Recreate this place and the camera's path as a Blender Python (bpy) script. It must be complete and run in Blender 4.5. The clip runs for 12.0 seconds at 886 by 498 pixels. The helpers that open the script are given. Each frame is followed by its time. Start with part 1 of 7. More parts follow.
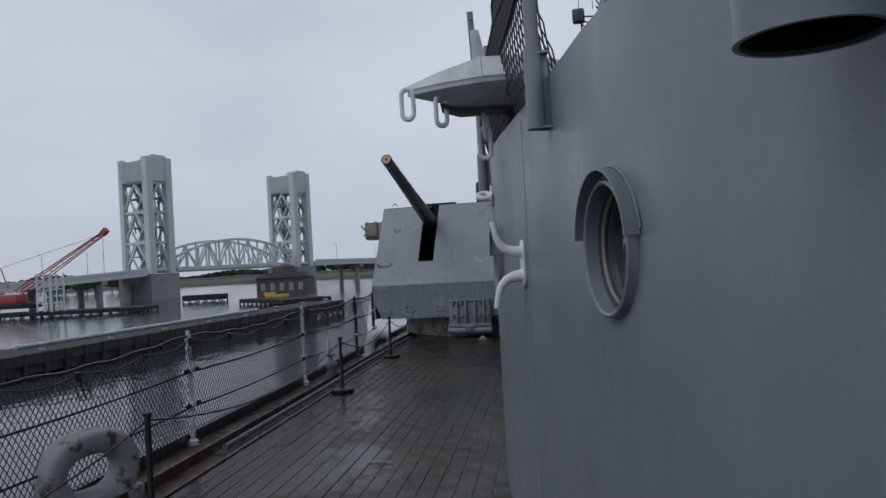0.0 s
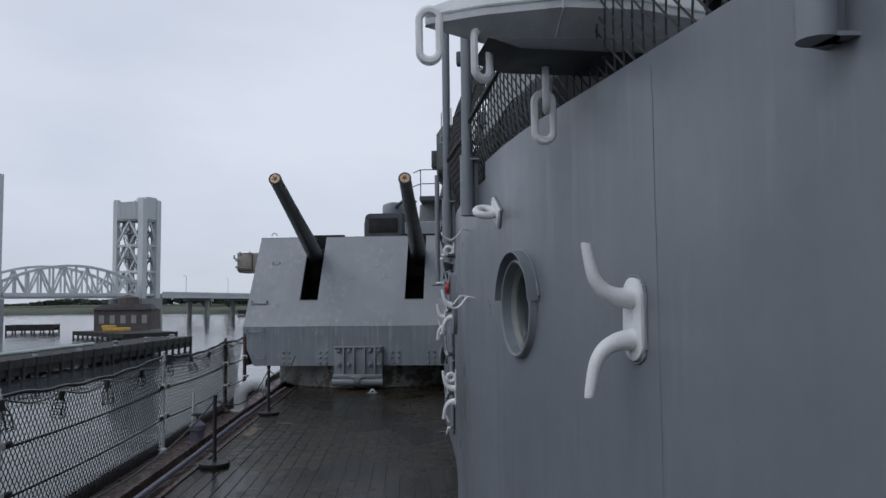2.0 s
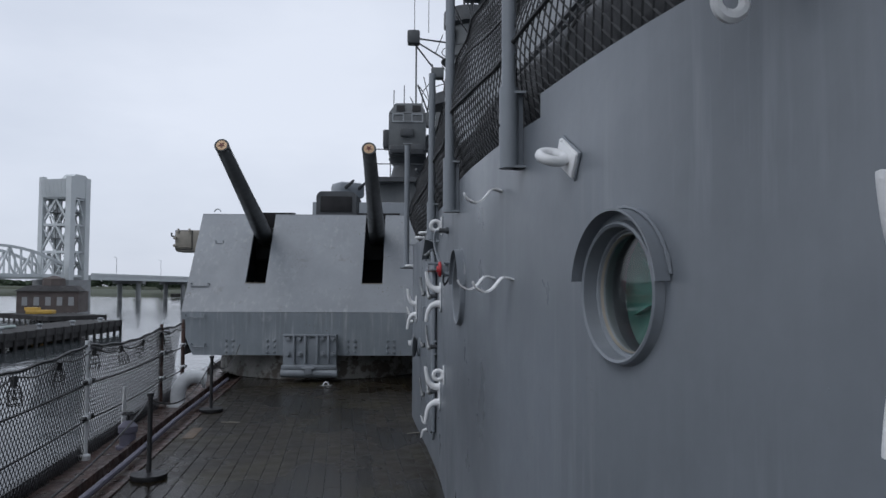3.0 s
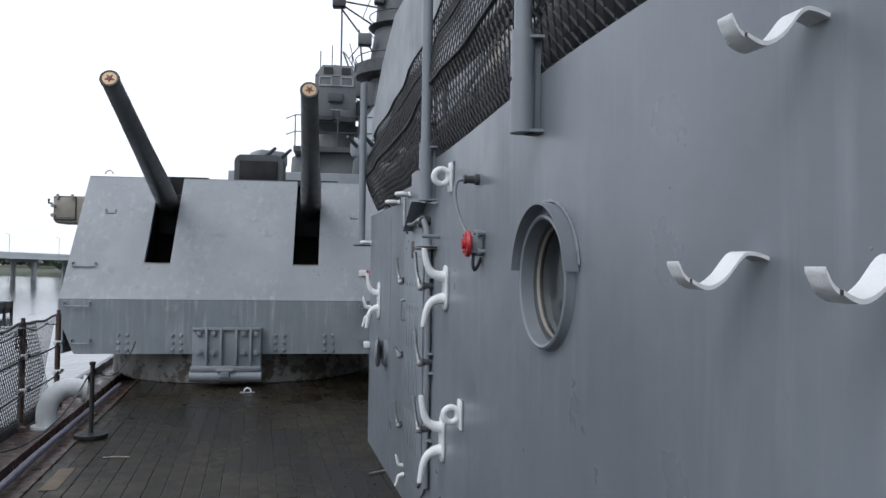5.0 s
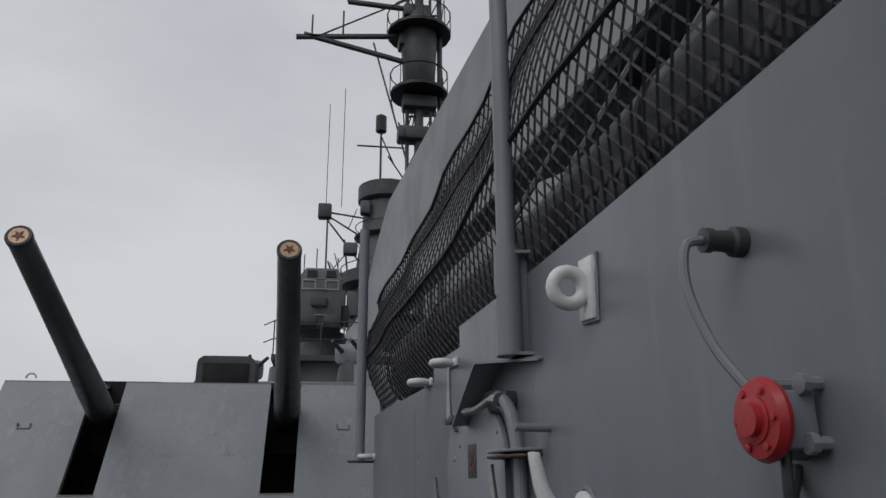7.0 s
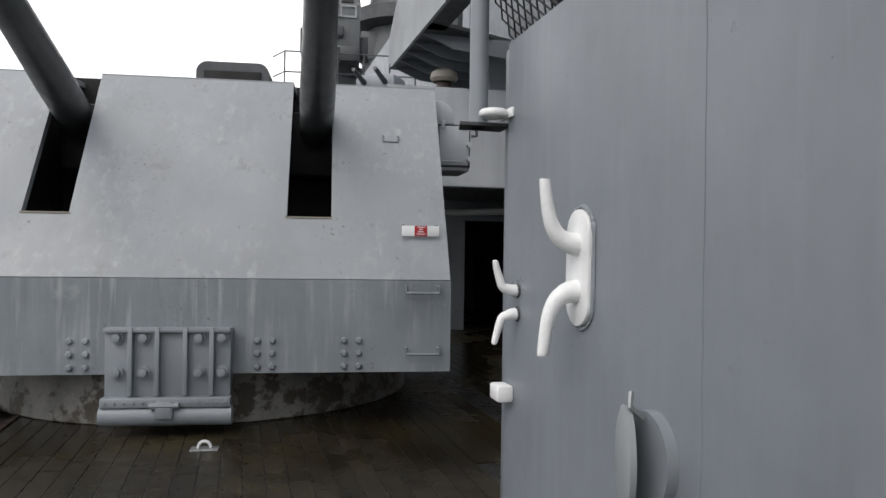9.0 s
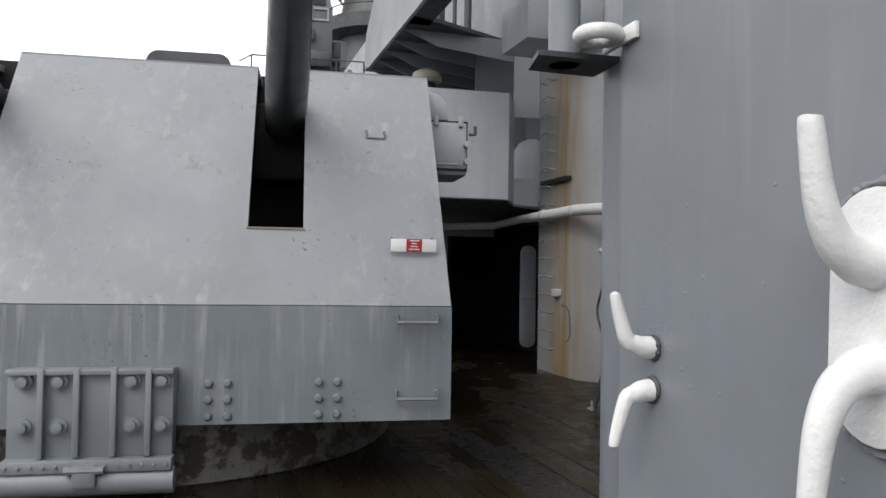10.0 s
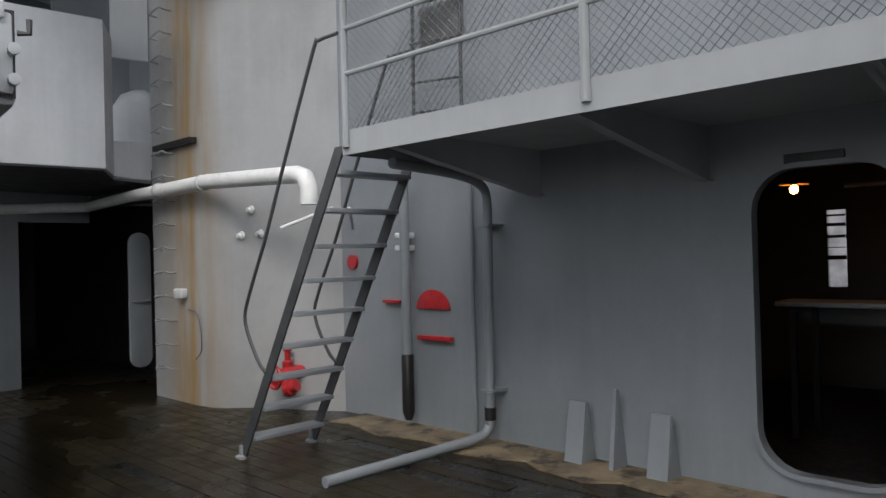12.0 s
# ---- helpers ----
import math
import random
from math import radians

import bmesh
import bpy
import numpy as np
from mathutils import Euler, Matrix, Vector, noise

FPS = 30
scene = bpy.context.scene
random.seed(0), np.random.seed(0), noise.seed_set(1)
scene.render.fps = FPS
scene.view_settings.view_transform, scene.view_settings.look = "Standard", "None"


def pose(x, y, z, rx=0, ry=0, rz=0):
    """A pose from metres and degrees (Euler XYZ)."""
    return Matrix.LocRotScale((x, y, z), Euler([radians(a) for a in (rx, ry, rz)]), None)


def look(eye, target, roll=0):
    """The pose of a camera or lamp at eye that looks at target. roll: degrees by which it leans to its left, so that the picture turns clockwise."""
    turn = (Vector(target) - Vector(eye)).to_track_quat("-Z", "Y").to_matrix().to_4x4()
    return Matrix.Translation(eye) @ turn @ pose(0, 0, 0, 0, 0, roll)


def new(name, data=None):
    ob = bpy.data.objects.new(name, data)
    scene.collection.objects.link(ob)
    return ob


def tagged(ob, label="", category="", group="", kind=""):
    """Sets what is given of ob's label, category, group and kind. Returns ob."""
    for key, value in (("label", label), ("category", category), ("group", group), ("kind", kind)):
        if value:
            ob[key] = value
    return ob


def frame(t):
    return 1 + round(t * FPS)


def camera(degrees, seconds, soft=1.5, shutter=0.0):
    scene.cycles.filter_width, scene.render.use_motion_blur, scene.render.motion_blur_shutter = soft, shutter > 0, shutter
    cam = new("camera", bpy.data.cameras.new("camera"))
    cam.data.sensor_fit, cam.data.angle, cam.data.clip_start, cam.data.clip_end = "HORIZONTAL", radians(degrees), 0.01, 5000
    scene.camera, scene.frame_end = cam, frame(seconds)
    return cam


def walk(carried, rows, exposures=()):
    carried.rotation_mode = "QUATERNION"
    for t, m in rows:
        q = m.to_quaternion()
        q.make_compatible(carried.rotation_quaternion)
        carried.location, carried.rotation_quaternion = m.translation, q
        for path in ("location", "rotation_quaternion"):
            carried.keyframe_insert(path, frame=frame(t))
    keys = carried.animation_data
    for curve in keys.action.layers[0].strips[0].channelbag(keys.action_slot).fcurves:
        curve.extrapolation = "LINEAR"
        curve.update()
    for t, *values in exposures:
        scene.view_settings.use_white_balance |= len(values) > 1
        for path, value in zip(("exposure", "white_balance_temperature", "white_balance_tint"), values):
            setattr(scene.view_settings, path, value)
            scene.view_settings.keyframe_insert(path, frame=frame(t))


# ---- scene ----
cam = camera(61.0, 12.0)
PATH = [
    (0, (1.479, 1.058, 1.729), (0.981, 2.995, 1.761), -3.2),
    (0.5, (1.13, 1.336, 1.75), (0.703, 3.288, 1.853), -2.2),
    (1, (0.89, 1.762, 1.762), (0.564, 3.733, 1.847), -2.4),
    (1.5, (0.695, 2.304, 1.769), (0.498, 4.291, 1.876), -1.8),
    (2, (0.393, 2.819, 1.764), (0.269, 4.81, 1.894), -0.6),
    (2.5, (0.184, 3.398, 1.763), (0.148, 5.393, 1.905), -0.8),
    (3, (-0.083, 3.967, 1.735), (-0.047, 5.964, 1.83), 0.3),
    (3.2, (-0.18, 4.186, 1.728), (-0.086, 6.183, 1.748), 0.2),
    (4.8, (-0.575, 6.138, 1.737), (-0.282, 8.116, 1.781), 0.4),
    (5, (-0.564, 6.398, 1.744), (-0.304, 8.38, 1.793), 0.8),
    (5.5, (-0.625, 6.949, 1.74), (-0.389, 8.934, 1.808), 0.3),
    (6, (-0.593, 7.548, 1.754), (-0.431, 9.533, 1.937), -0.8),
    (6.5, (-0.585, 8.215, 1.789), (-0.425, 10.151, 2.268), 0.6),
    (7, (-0.633, 8.788, 1.759), (-0.34, 10.669, 2.373), -0.5),
    (7.5, (-0.649, 9.405, 1.691), (-0.366, 11.335, 2.131), -0.1),
    (7.7, (-0.696, 9.638, 1.645), (-0.42, 11.571, 2.078), 0.7),
    (9.3, (-0.953, 11.665, 1.47), (-0.648, 13.642, 1.433), 0.5),
    (9.5, (-0.933, 11.923, 1.482), (-0.616, 13.897, 1.502), 0.2),
    (10, (-0.971, 12.499, 1.486), (-0.597, 14.463, 1.538), 0.9),
    (10.5, (-0.882, 13.055, 1.466), (-0.265, 14.957, 1.51), -0.8),
    (11, (-0.756, 13.648, 1.476), (0.048, 15.48, 1.499), -0.1),
    (11.5, (-0.63, 14.187, 1.522), (0.419, 15.89, 1.536), -0.6),
    (12, (-0.267, 14.706, 1.499), (0.996, 16.257, 1.517), -1.5),
]
EXPOSURES = [(0.0, -0.38, 6000, 12), (0.5, -0.28, 6000, 12), (1.0, -0.27, 6000, 12), (1.5, -0.12, 6000, 12), (2.5, -0.17, 6000, 12), (3.2, 0.08, 6050, 12), (4.8, 0.6, 6150, 11), (5.8, 0.68, 6250, 11), (6.3, 0.35, 6400, 11), (6.8, -0.33, 6600, 12), (7.7, -0.4, 6600, 12), (9.3, 1.07, 6850, 12), (10.0, 1.09, 6850, 12), (10.5, 1.04, 6850, 12), (11.0, 1.16, 6850, 12), (11.5, 1.38, 6850, 12), (12.0, 1.5, 6850, 12)]
walk(cam, [(t, look(eye, target, roll)) for t, eye, target, roll in PATH], EXPOSURES)

# ---- world and light: an overcast sky ----
world = bpy.data.worlds.new("overcast")
scene.world = world
world.use_nodes = True
wn = world.node_tree.nodes
wl = world.node_tree.links
bg = wn["Background"]
sky = wn.new("ShaderNodeTexSky")
sky.sky_type, sky.sun_disc = "NISHITA", False
sky.sun_elevation, sky.sun_rotation = radians(48), radians(-60)
wtc = wn.new("ShaderNodeTexCoord")
wmap = wn.new("ShaderNodeMapping")
wmap.inputs["Scale"].default_value = (1.0, 1.0, 2.6)
wnoise = wn.new("ShaderNodeTexNoise")
wnoise.inputs["Scale"].default_value, wnoise.inputs["Detail"].default_value, wnoise.inputs["Roughness"].default_value = 1.7, 6, 0.5
wramp = wn.new("ShaderNodeValToRGB")
wramp.color_ramp.elements[0].position, wramp.color_ramp.elements[0].color = 0.32, (0.60, 0.635, 0.69, 1)
wramp.color_ramp.elements[1].position, wramp.color_ramp.elements[1].color = 0.68, (0.81, 0.835, 0.87, 1)
wscale = wn.new("ShaderNodeMix")
wscale.data_type = "RGBA"
wscale.blend_type = "MULTIPLY"
wscale.inputs["Factor"].default_value = 1.0
wscale.inputs["B"].default_value = (0.1, 0.1, 0.1, 1)
wmix = wn.new("ShaderNodeMix")
wmix.data_type = "RGBA"
wmix.inputs["Factor"].default_value = 0.95
wl.new(wtc.outputs["Generated"], wmap.inputs["Vector"])
wl.new(wmap.outputs["Vector"], wnoise.inputs["Vector"])
wl.new(wnoise.outputs["Fac"], wramp.inputs["Fac"])
wl.new(sky.outputs["Color"], wscale.inputs["A"])
wl.new(wscale.outputs["Result"], wmix.inputs["A"])
wl.new(wramp.outputs["Color"], wmix.inputs["B"])
wl.new(wmix.outputs["Result"], bg.inputs["Color"])
bg.inputs["Strength"].default_value = 1.0
sun = new("sun", bpy.data.lights.new("sun", "SUN"))
sun.data.energy, sun.data.angle, sun.data.color = 0.75, radians(35), (1.0, 0.97, 0.93)
sun.matrix_world = look((-20, -10, 30), (0, 10, 0))


# ---- materials ----
def material(name, base, rough=0.5, metal=0.0, var=0.12, scale=3.0, bump=0.15, bump_scale=60.0, streak=0.0, stain=None, stain_at=(0.62, 0.75), stain_scale=1.5, rough_var=0.1, each=0.0, band=None, wet=False, chips=None, drips=None):
    m = bpy.data.materials.new(name)
    m.use_nodes = True
    n, l = m.node_tree.nodes, m.node_tree.links
    p = n["Principled BSDF"]
    p.inputs["Metallic"].default_value = metal
    tc = n.new("ShaderNodeTexCoord")
    def noise_node(sc, detail=5, vec=None, rough_n=0.55):
        t = n.new("ShaderNodeTexNoise")
        t.inputs["Scale"].default_value, t.inputs["Detail"].default_value, t.inputs["Roughness"].default_value = sc, detail, rough_n
        l.new(vec or tc.outputs["Object"], t.inputs["Vector"])
        return t.outputs["Fac"]
    def mix(blend, fac, a, b):
        x = n.new("ShaderNodeMix")
        x.data_type, x.blend_type = "RGBA", blend
        for key, v in (("Factor", fac), ("A", a), ("B", b)):
            sock = x.inputs[key] if key == "Factor" else [i for i in x.inputs if i.name == key and i.type == "RGBA"][0]
            if hasattr(v, "links"):
                l.new(v, sock)
            elif key == "Factor":
                sock.default_value = v
            else:
                sock.default_value = (*v, 1)
        return [o for o in x.outputs if o.type == "RGBA"][0]
    def ramp(fac, lo, hi, a=(0, 0, 0), b=(1, 1, 1)):
        r = n.new("ShaderNodeValToRGB")
        r.color_ramp.elements[0].position, r.color_ramp.elements[0].color = lo, (*a, 1)
        r.color_ramp.elements[1].position, r.color_ramp.elements[1].color = hi, (*b, 1)
        l.new(fac, r.inputs["Fac"])
        return r.outputs["Color"]
    lo, hi = [tuple(c * k for c in base) for k in (1 - var, 1 + var)]
    col = ramp(noise_node(scale, 6), 0.35, 0.65, lo, hi)
    col = mix("MULTIPLY", 1.0, col, ramp(noise_node(scale * 14, 3), 0.3, 0.7, (1 - var * 0.6,) * 3, (1, 1, 1)))
    if streak:
        mp = n.new("ShaderNodeMapping")
        mp.inputs["Scale"].default_value = (6, 6, 0.3)
        l.new(tc.outputs["Object"], mp.inputs["Vector"])
        # runs show only where water has come down, over broad soft blotches
        runs = ramp(noise_node(1.0, 6, mp.outputs["Vector"], 0.65), 0.28, 0.72, (1 - streak * 1.9,) * 3, (1, 1, 1))
        col = mix("MULTIPLY", ramp(noise_node(0.8, 2), 0.3, 0.7), col, runs)
        col = mix("MULTIPLY", 1.0, col, ramp(noise_node(0.45, 4), 0.35, 0.65, (1 - streak,) * 3, (1, 1, 1)))
    if stain:
        col = mix("MIX", ramp(noise_node(stain_scale, 8, None, 0.65), *stain_at), col, stain)
    if band:
        # a run of rust down one strip: colour, axis, centre, half width
        colour, axis, centre, half = band
        sep = n.new("ShaderNodeSeparateXYZ")
        l.new(tc.outputs["Object"], sep.inputs[0])
        off = n.new("ShaderNodeMath")
        off.operation = "SUBTRACT"
        l.new(sep.outputs[axis], off.inputs[0])
        off.inputs[1].default_value = centre
        dist = n.new("ShaderNodeMath")
        dist.operation = "ABSOLUTE"
        l.new(off.outputs[0], dist.inputs[0])
        mp2 = n.new("ShaderNodeMapping")
        mp2.inputs["Scale"].default_value = (5, 5, 0.6)
        l.new(tc.outputs["Object"], mp2.inputs["Vector"])
        strip = mix("MULTIPLY", 1.0, ramp(dist.outputs[0], half * 0.15, half, (1, 1, 1), (0, 0, 0)), ramp(noise_node(1.0, 6, mp2.outputs["Vector"]), 0.33, 0.62))
        col = mix("MIX", strip, col, colour)
    if drips:
        # pale runs of chalked paint, hanging in clusters
        mp4 = n.new("ShaderNodeMapping")
        mp4.inputs["Scale"].default_value = (13, 13, 0.9)
        l.new(tc.outputs["Object"], mp4.inputs["Vector"])
        runs_fac = mix("MULTIPLY", 1.0, ramp(noise_node(1.0, 4, mp4.outputs["Vector"], 0.6), 0.52, 0.7), ramp(noise_node(1.3, 3), 0.4, 0.62))
        col = mix("MIX", runs_fac, col, drips)
    if chips:
        # small scrapes where the paint has gone, gathered in patches
        chip_fac = mix("MULTIPLY", 1.0, ramp(noise_node(26, 5, None, 0.7), 0.6, 0.66), ramp(noise_node(1.9, 4), 0.53, 0.63))
        col = mix("MIX", chip_fac, col, chips)
    if each:
        info = n.new("ShaderNodeObjectInfo")
        col = mix("MULTIPLY", 1.0, col, ramp(info.outputs["Random"], 0.0, 1.0, (1 - each,) * 3, (1, 1, 1)))
    if wet:
        # standing water lying across the planks
        geo = n.new("ShaderNodeNewGeometry")
        mp3 = n.new("ShaderNodeMapping")
        mp3.inputs["Scale"].default_value = (1.0, 0.6, 1.0)
        l.new(geo.outputs["Position"], mp3.inputs["Vector"])
        pool = ramp(noise_node(0.62, 4, mp3.outputs["Vector"]), 0.46, 0.58)
        moss = ramp(noise_node(0.9, 6, geo.outputs["Position"], 0.7), 0.5, 0.62)
        col = mix("MIX", moss, col, (0.034, 0.029, 0.015))
        col = mix("MIX", pool, col, mix("MULTIPLY", 1.0, col, (0.5, 0.48, 0.45)))
    l.new(col, p.inputs["Base Color"])
    rr = n.new("ShaderNodeMapRange")
    rr.inputs["To Min"].default_value, rr.inputs["To Max"].default_value = max(0.02, rough - rough_var), min(1, rough + rough_var)
    rr.inputs["From Min"].default_value, rr.inputs["From Max"].default_value = 0.3, 0.7
    l.new(noise_node(scale * 2.3, 5), rr.inputs["Value"])
    if wet:
        sink = n.new("ShaderNodeMix")
        l.new(pool, sink.inputs["Factor"])
        l.new(rr.outputs["Result"], sink.inputs["A"])
        sink.inputs["B"].default_value = 0.07
        l.new(sink.outputs["Result"], p.inputs["Roughness"])
    else:
        l.new(rr.outputs["Result"], p.inputs["Roughness"])
    if bump:
        h = noise_node(bump_scale, 4)
        b = n.new("ShaderNodeBump")
        b.inputs["Strength"].default_value, b.inputs["Distance"].default_value = bump, 0.01
        l.new(h, b.inputs["Height"])
        l.new(b.outputs["Normal"], p.inputs["Normal"])
    return m


GREY = material("haze_grey_paint", (0.235, 0.26, 0.285), 0.42, var=0.07, scale=1.3, bump=0.12, bump_scale=45, streak=0.10, stain=(0.17, 0.19, 0.205), stain_at=(0.66, 0.85), stain_scale=0.9)
GREY_WALL = material("deckhouse_grey_paint", (0.195, 0.216, 0.24), 0.36, var=0.09, scale=0.9, bump=0.07, bump_scale=16, streak=0.10, stain=(0.15, 0.165, 0.18), stain_at=(0.62, 0.8), stain_scale=1.2, chips=(0.165, 0.18, 0.195), drips=(0.21, 0.23, 0.252))
GREY_TURRET = material("gun_house_grey_paint", (0.265, 0.285, 0.305), 0.45, var=0.06, scale=1.1, bump=0.1, bump_scale=50, streak=0.10, stain=(0.16, 0.155, 0.15), stain_at=(0.62, 0.76), stain_scale=2.6, chips=(0.12, 0.105, 0.09), drips=(0.31, 0.325, 0.335))
# shield paint again, bluish and darkened for the upright belt's shade
GREY_SKIRT = material("shield_skirt_shade_grey_paint", (0.235, 0.265, 0.29), 0.42, var=0.08, scale=1.4, bump=0.1, bump_scale=50, streak=0.2, stain=(0.31, 0.33, 0.34), stain_at=(0.62, 0.78), stain_scale=3, chips=(0.13, 0.105, 0.085), drips=(0.34, 0.362, 0.375))
GREY_DARK = material("dark_grey_steel_and_shade", (0.055, 0.06, 0.065), 0.5, var=0.2, scale=3, bump=0.12)
BOOM = material("dark_canvas_cover", (0.015, 0.016, 0.018), 0.42, var=0.3, scale=4, bump=0.4, bump_scale=14)
GREY_FAR = material("weathered_light_grey_paint", (0.31, 0.33, 0.345), 0.6, var=0.08, scale=0.7, bump=0.05, streak=0.14)
RUSTY = material("rust_streaked_paint", (0.37, 0.38, 0.385), 0.5, var=0.08, scale=1.0, bump=0.12, streak=0.10, band=((0.30, 0.20, 0.09), 1, 12.22, 0.62))
TUB = material("pale_tub_paint", (0.40, 0.425, 0.45), 0.5, var=0.07, scale=1.2, bump=0.1, streak=0.10)
WEATHERED = material("weathered_mid_grey_paint", (0.12, 0.13, 0.135), 0.6, var=0.15, scale=0.8, bump=0.05, streak=0.16)
FROSTED = material("grey_frosted_pane", (0.3, 0.3, 0.31), 0.4, var=0.3, scale=7, bump=0.2)
FROSTED.node_tree.nodes["Principled BSDF"].inputs["Transmission Weight"].default_value = 0.85
CHOCK = material("chipped_white_cast_steel", (0.30, 0.315, 0.32), 0.55, var=0.2, scale=6, bump=0.35, bump_scale=35, stain=(0.09, 0.06, 0.045), stain_at=(0.53, 0.62), stain_scale=6)
WHITE = material("gloss_white_paint", (0.74, 0.75, 0.75), 0.35, var=0.05, scale=9, bump=0.25, bump_scale=80, stain=(0.5, 0.49, 0.46), stain_at=(0.7, 0.82), stain_scale=9)
WHITE_OLD = material("scuffed_white_paint", (0.58, 0.60, 0.61), 0.5, var=0.12, scale=5, bump=0.2, bump_scale=60, stain=(0.2, 0.13, 0.09), stain_at=(0.66, 0.74), stain_scale=3)
BARREL = material("gun_barrel_grey", (0.078, 0.085, 0.086), 0.38, metal=0.2, var=0.12, scale=4, bump=0.08, streak=0.15)
BLACK = material("black_paint_and_shade", (0.012, 0.012, 0.013), 0.45, var=0.2, scale=8, bump=0.1)
# near-black colour put in for the darkness inside openings
VOID = material("black_for_unlit_interior", (0.008, 0.008, 0.009), 0.8, var=0.2, scale=2, bump=0.0)
ROPE = material("weathered_netting", (0.036, 0.038, 0.04), 0.7, var=0.3, scale=20, bump=0.0)
WIRE = material("galvanised_wire_grey", (0.14, 0.15, 0.155), 0.5, metal=0.4, var=0.2, scale=20, bump=0.0)
FENCE_WIRE = material("dull_fence_wire", (0.02, 0.021, 0.024), 0.6, metal=0.0, var=0.3, scale=20, bump=0.0)
BRASS = material("brass_lamplit_orange", (0.52, 0.36, 0.22), 0.45, metal=0.3, var=0.1, scale=20, bump=0.05)
STARRED = material("dark_red_star_paint", (0.13, 0.035, 0.025), 0.5, var=0.1, scale=20, bump=0.0)
RED = material("red_enamel", (0.42, 0.022, 0.028), 0.35, var=0.12, scale=12, bump=0.1)
SIGN_WHITE = material("sign_white", (0.78, 0.79, 0.8), 0.4, var=0.03, scale=8, bump=0.0)
RUST = material("rusty_waterway", (0.06, 0.033, 0.025), 0.45, var=0.45, scale=3.5, bump=0.5, bump_scale=25, stain=(0.17, 0.155, 0.145), stain_at=(0.58, 0.7), stain_scale=3, rough_var=0.3)
DARK_HULL = material("dark_hull_edge", (0.03, 0.032, 0.036), 0.35, var=0.3, scale=3, bump=0.2, bump_scale=30)
TEAK = material("wet_teak_plank", (0.029, 0.023, 0.0145), 0.4, var=0.28, scale=2.2, bump=0.22, bump_scale=60, stain=(0.024, 0.022, 0.015), stain_at=(0.5, 0.68), stain_scale=0.8, rough_var=0.15, each=0.3, wet=True)
TEAK.node_tree.nodes["Principled BSDF"].inputs["Specular IOR Level"].default_value = 0.2
CAULK = material("black_caulk", (0.016, 0.015, 0.014), 0.3, var=0.3, scale=5, bump=0.2)
PLUG = material("dark_bolt_plug", (0.014, 0.012, 0.011), 0.35, var=0.3, scale=12, bump=0.0)
PORT_DARK = material("unlit_room_brown", (0.016, 0.014, 0.011), 0.7, var=0.4, scale=6, bump=0.0)
CONCRETE = material("peeling_concrete_grey", (0.2, 0.195, 0.18), 0.6, var=0.25, scale=3, bump=0.4, bump_scale=20, stain=(0.06, 0.05, 0.038), stain_at=(0.5, 0.56), stain_scale=4.0, chips=(0.3, 0.3, 0.28), drips=(0.1, 0.085, 0.06))
CEMENT = material("cracked_tan_cement", (0.20, 0.155, 0.10), 0.55, var=0.35, scale=3, bump=0.5, bump_scale=18, stain=(0.04, 0.03, 0.022), stain_at=(0.5, 0.6), stain_scale=4)
BRIDGE = material("pale_green_grey_bridge_paint", (0.52, 0.55, 0.56), 0.6, var=0.06, scale=0.1, bump=0.0)
BRIDGE_PIER = material("bridge_concrete", (0.27, 0.28, 0.285), 0.8, var=0.12, scale=0.08, bump=0.0, streak=0.1)
TIMBER = material("wet_dock_timber", (0.026, 0.025, 0.025), 0.85, var=0.35, scale=0.6, bump=0.2, bump_scale=4)
HOUSE = material("brown_brick_house", (0.085, 0.07, 0.065), 0.8, var=0.15, scale=0.4, bump=0.0)
YELLOW = material("yellow_machine_paint", (0.42, 0.27, 0.05), 0.5, var=0.1, scale=0.5, bump=0.0)
CRANE_RED = material("crane_red_paint", (0.36, 0.06, 0.055), 0.5, var=0.1, scale=0.5, bump=0.0)
GREEN_PIPE = material("pale_green_pipe", (0.36, 0.42, 0.40), 0.5, var=0.12, scale=0.3, bump=0.0)
LEAF = material("tree_foliage", (0.035, 0.055, 0.028), 0.8, var=0.35, scale=0.15, bump=0.0)
GRASS = material("bank_grass", (0.055, 0.065, 0.04), 0.9, var=0.3, scale=0.1, bump=0.0)
PURPLE = material("faded_purple_grey_paint", (0.13, 0.125, 0.165), 0.5, var=0.15, scale=8, bump=0.1)
HATCH_TAN = material("tan_primer_paint", (0.27, 0.25, 0.21), 0.5, var=0.12, scale=6, bump=0.1)
STEEL = material("worn_bare_steel", (0.33, 0.34, 0.34), 0.35, metal=0.7, var=0.2, scale=14, bump=0.1)
GREEN_IN = material("sea_green_cabin_paint", (0.10, 0.26, 0.22), 0.5, var=0.1, scale=5, bump=0.0)


def glass_material():
    m = bpy.data.materials.new("porthole_glass")
    m.use_nodes = True
    p = m.node_tree.nodes["Principled BSDF"]
    p.inputs["Base Color"].default_value = (0.72, 0.76, 0.75, 1)
    p.inputs["Roughness"].default_value = 0.02
    p.inputs["Transmission Weight"].default_value = 1.0
    p.inputs["IOR"].default_value = 1.3
    return m


GLASS = glass_material()


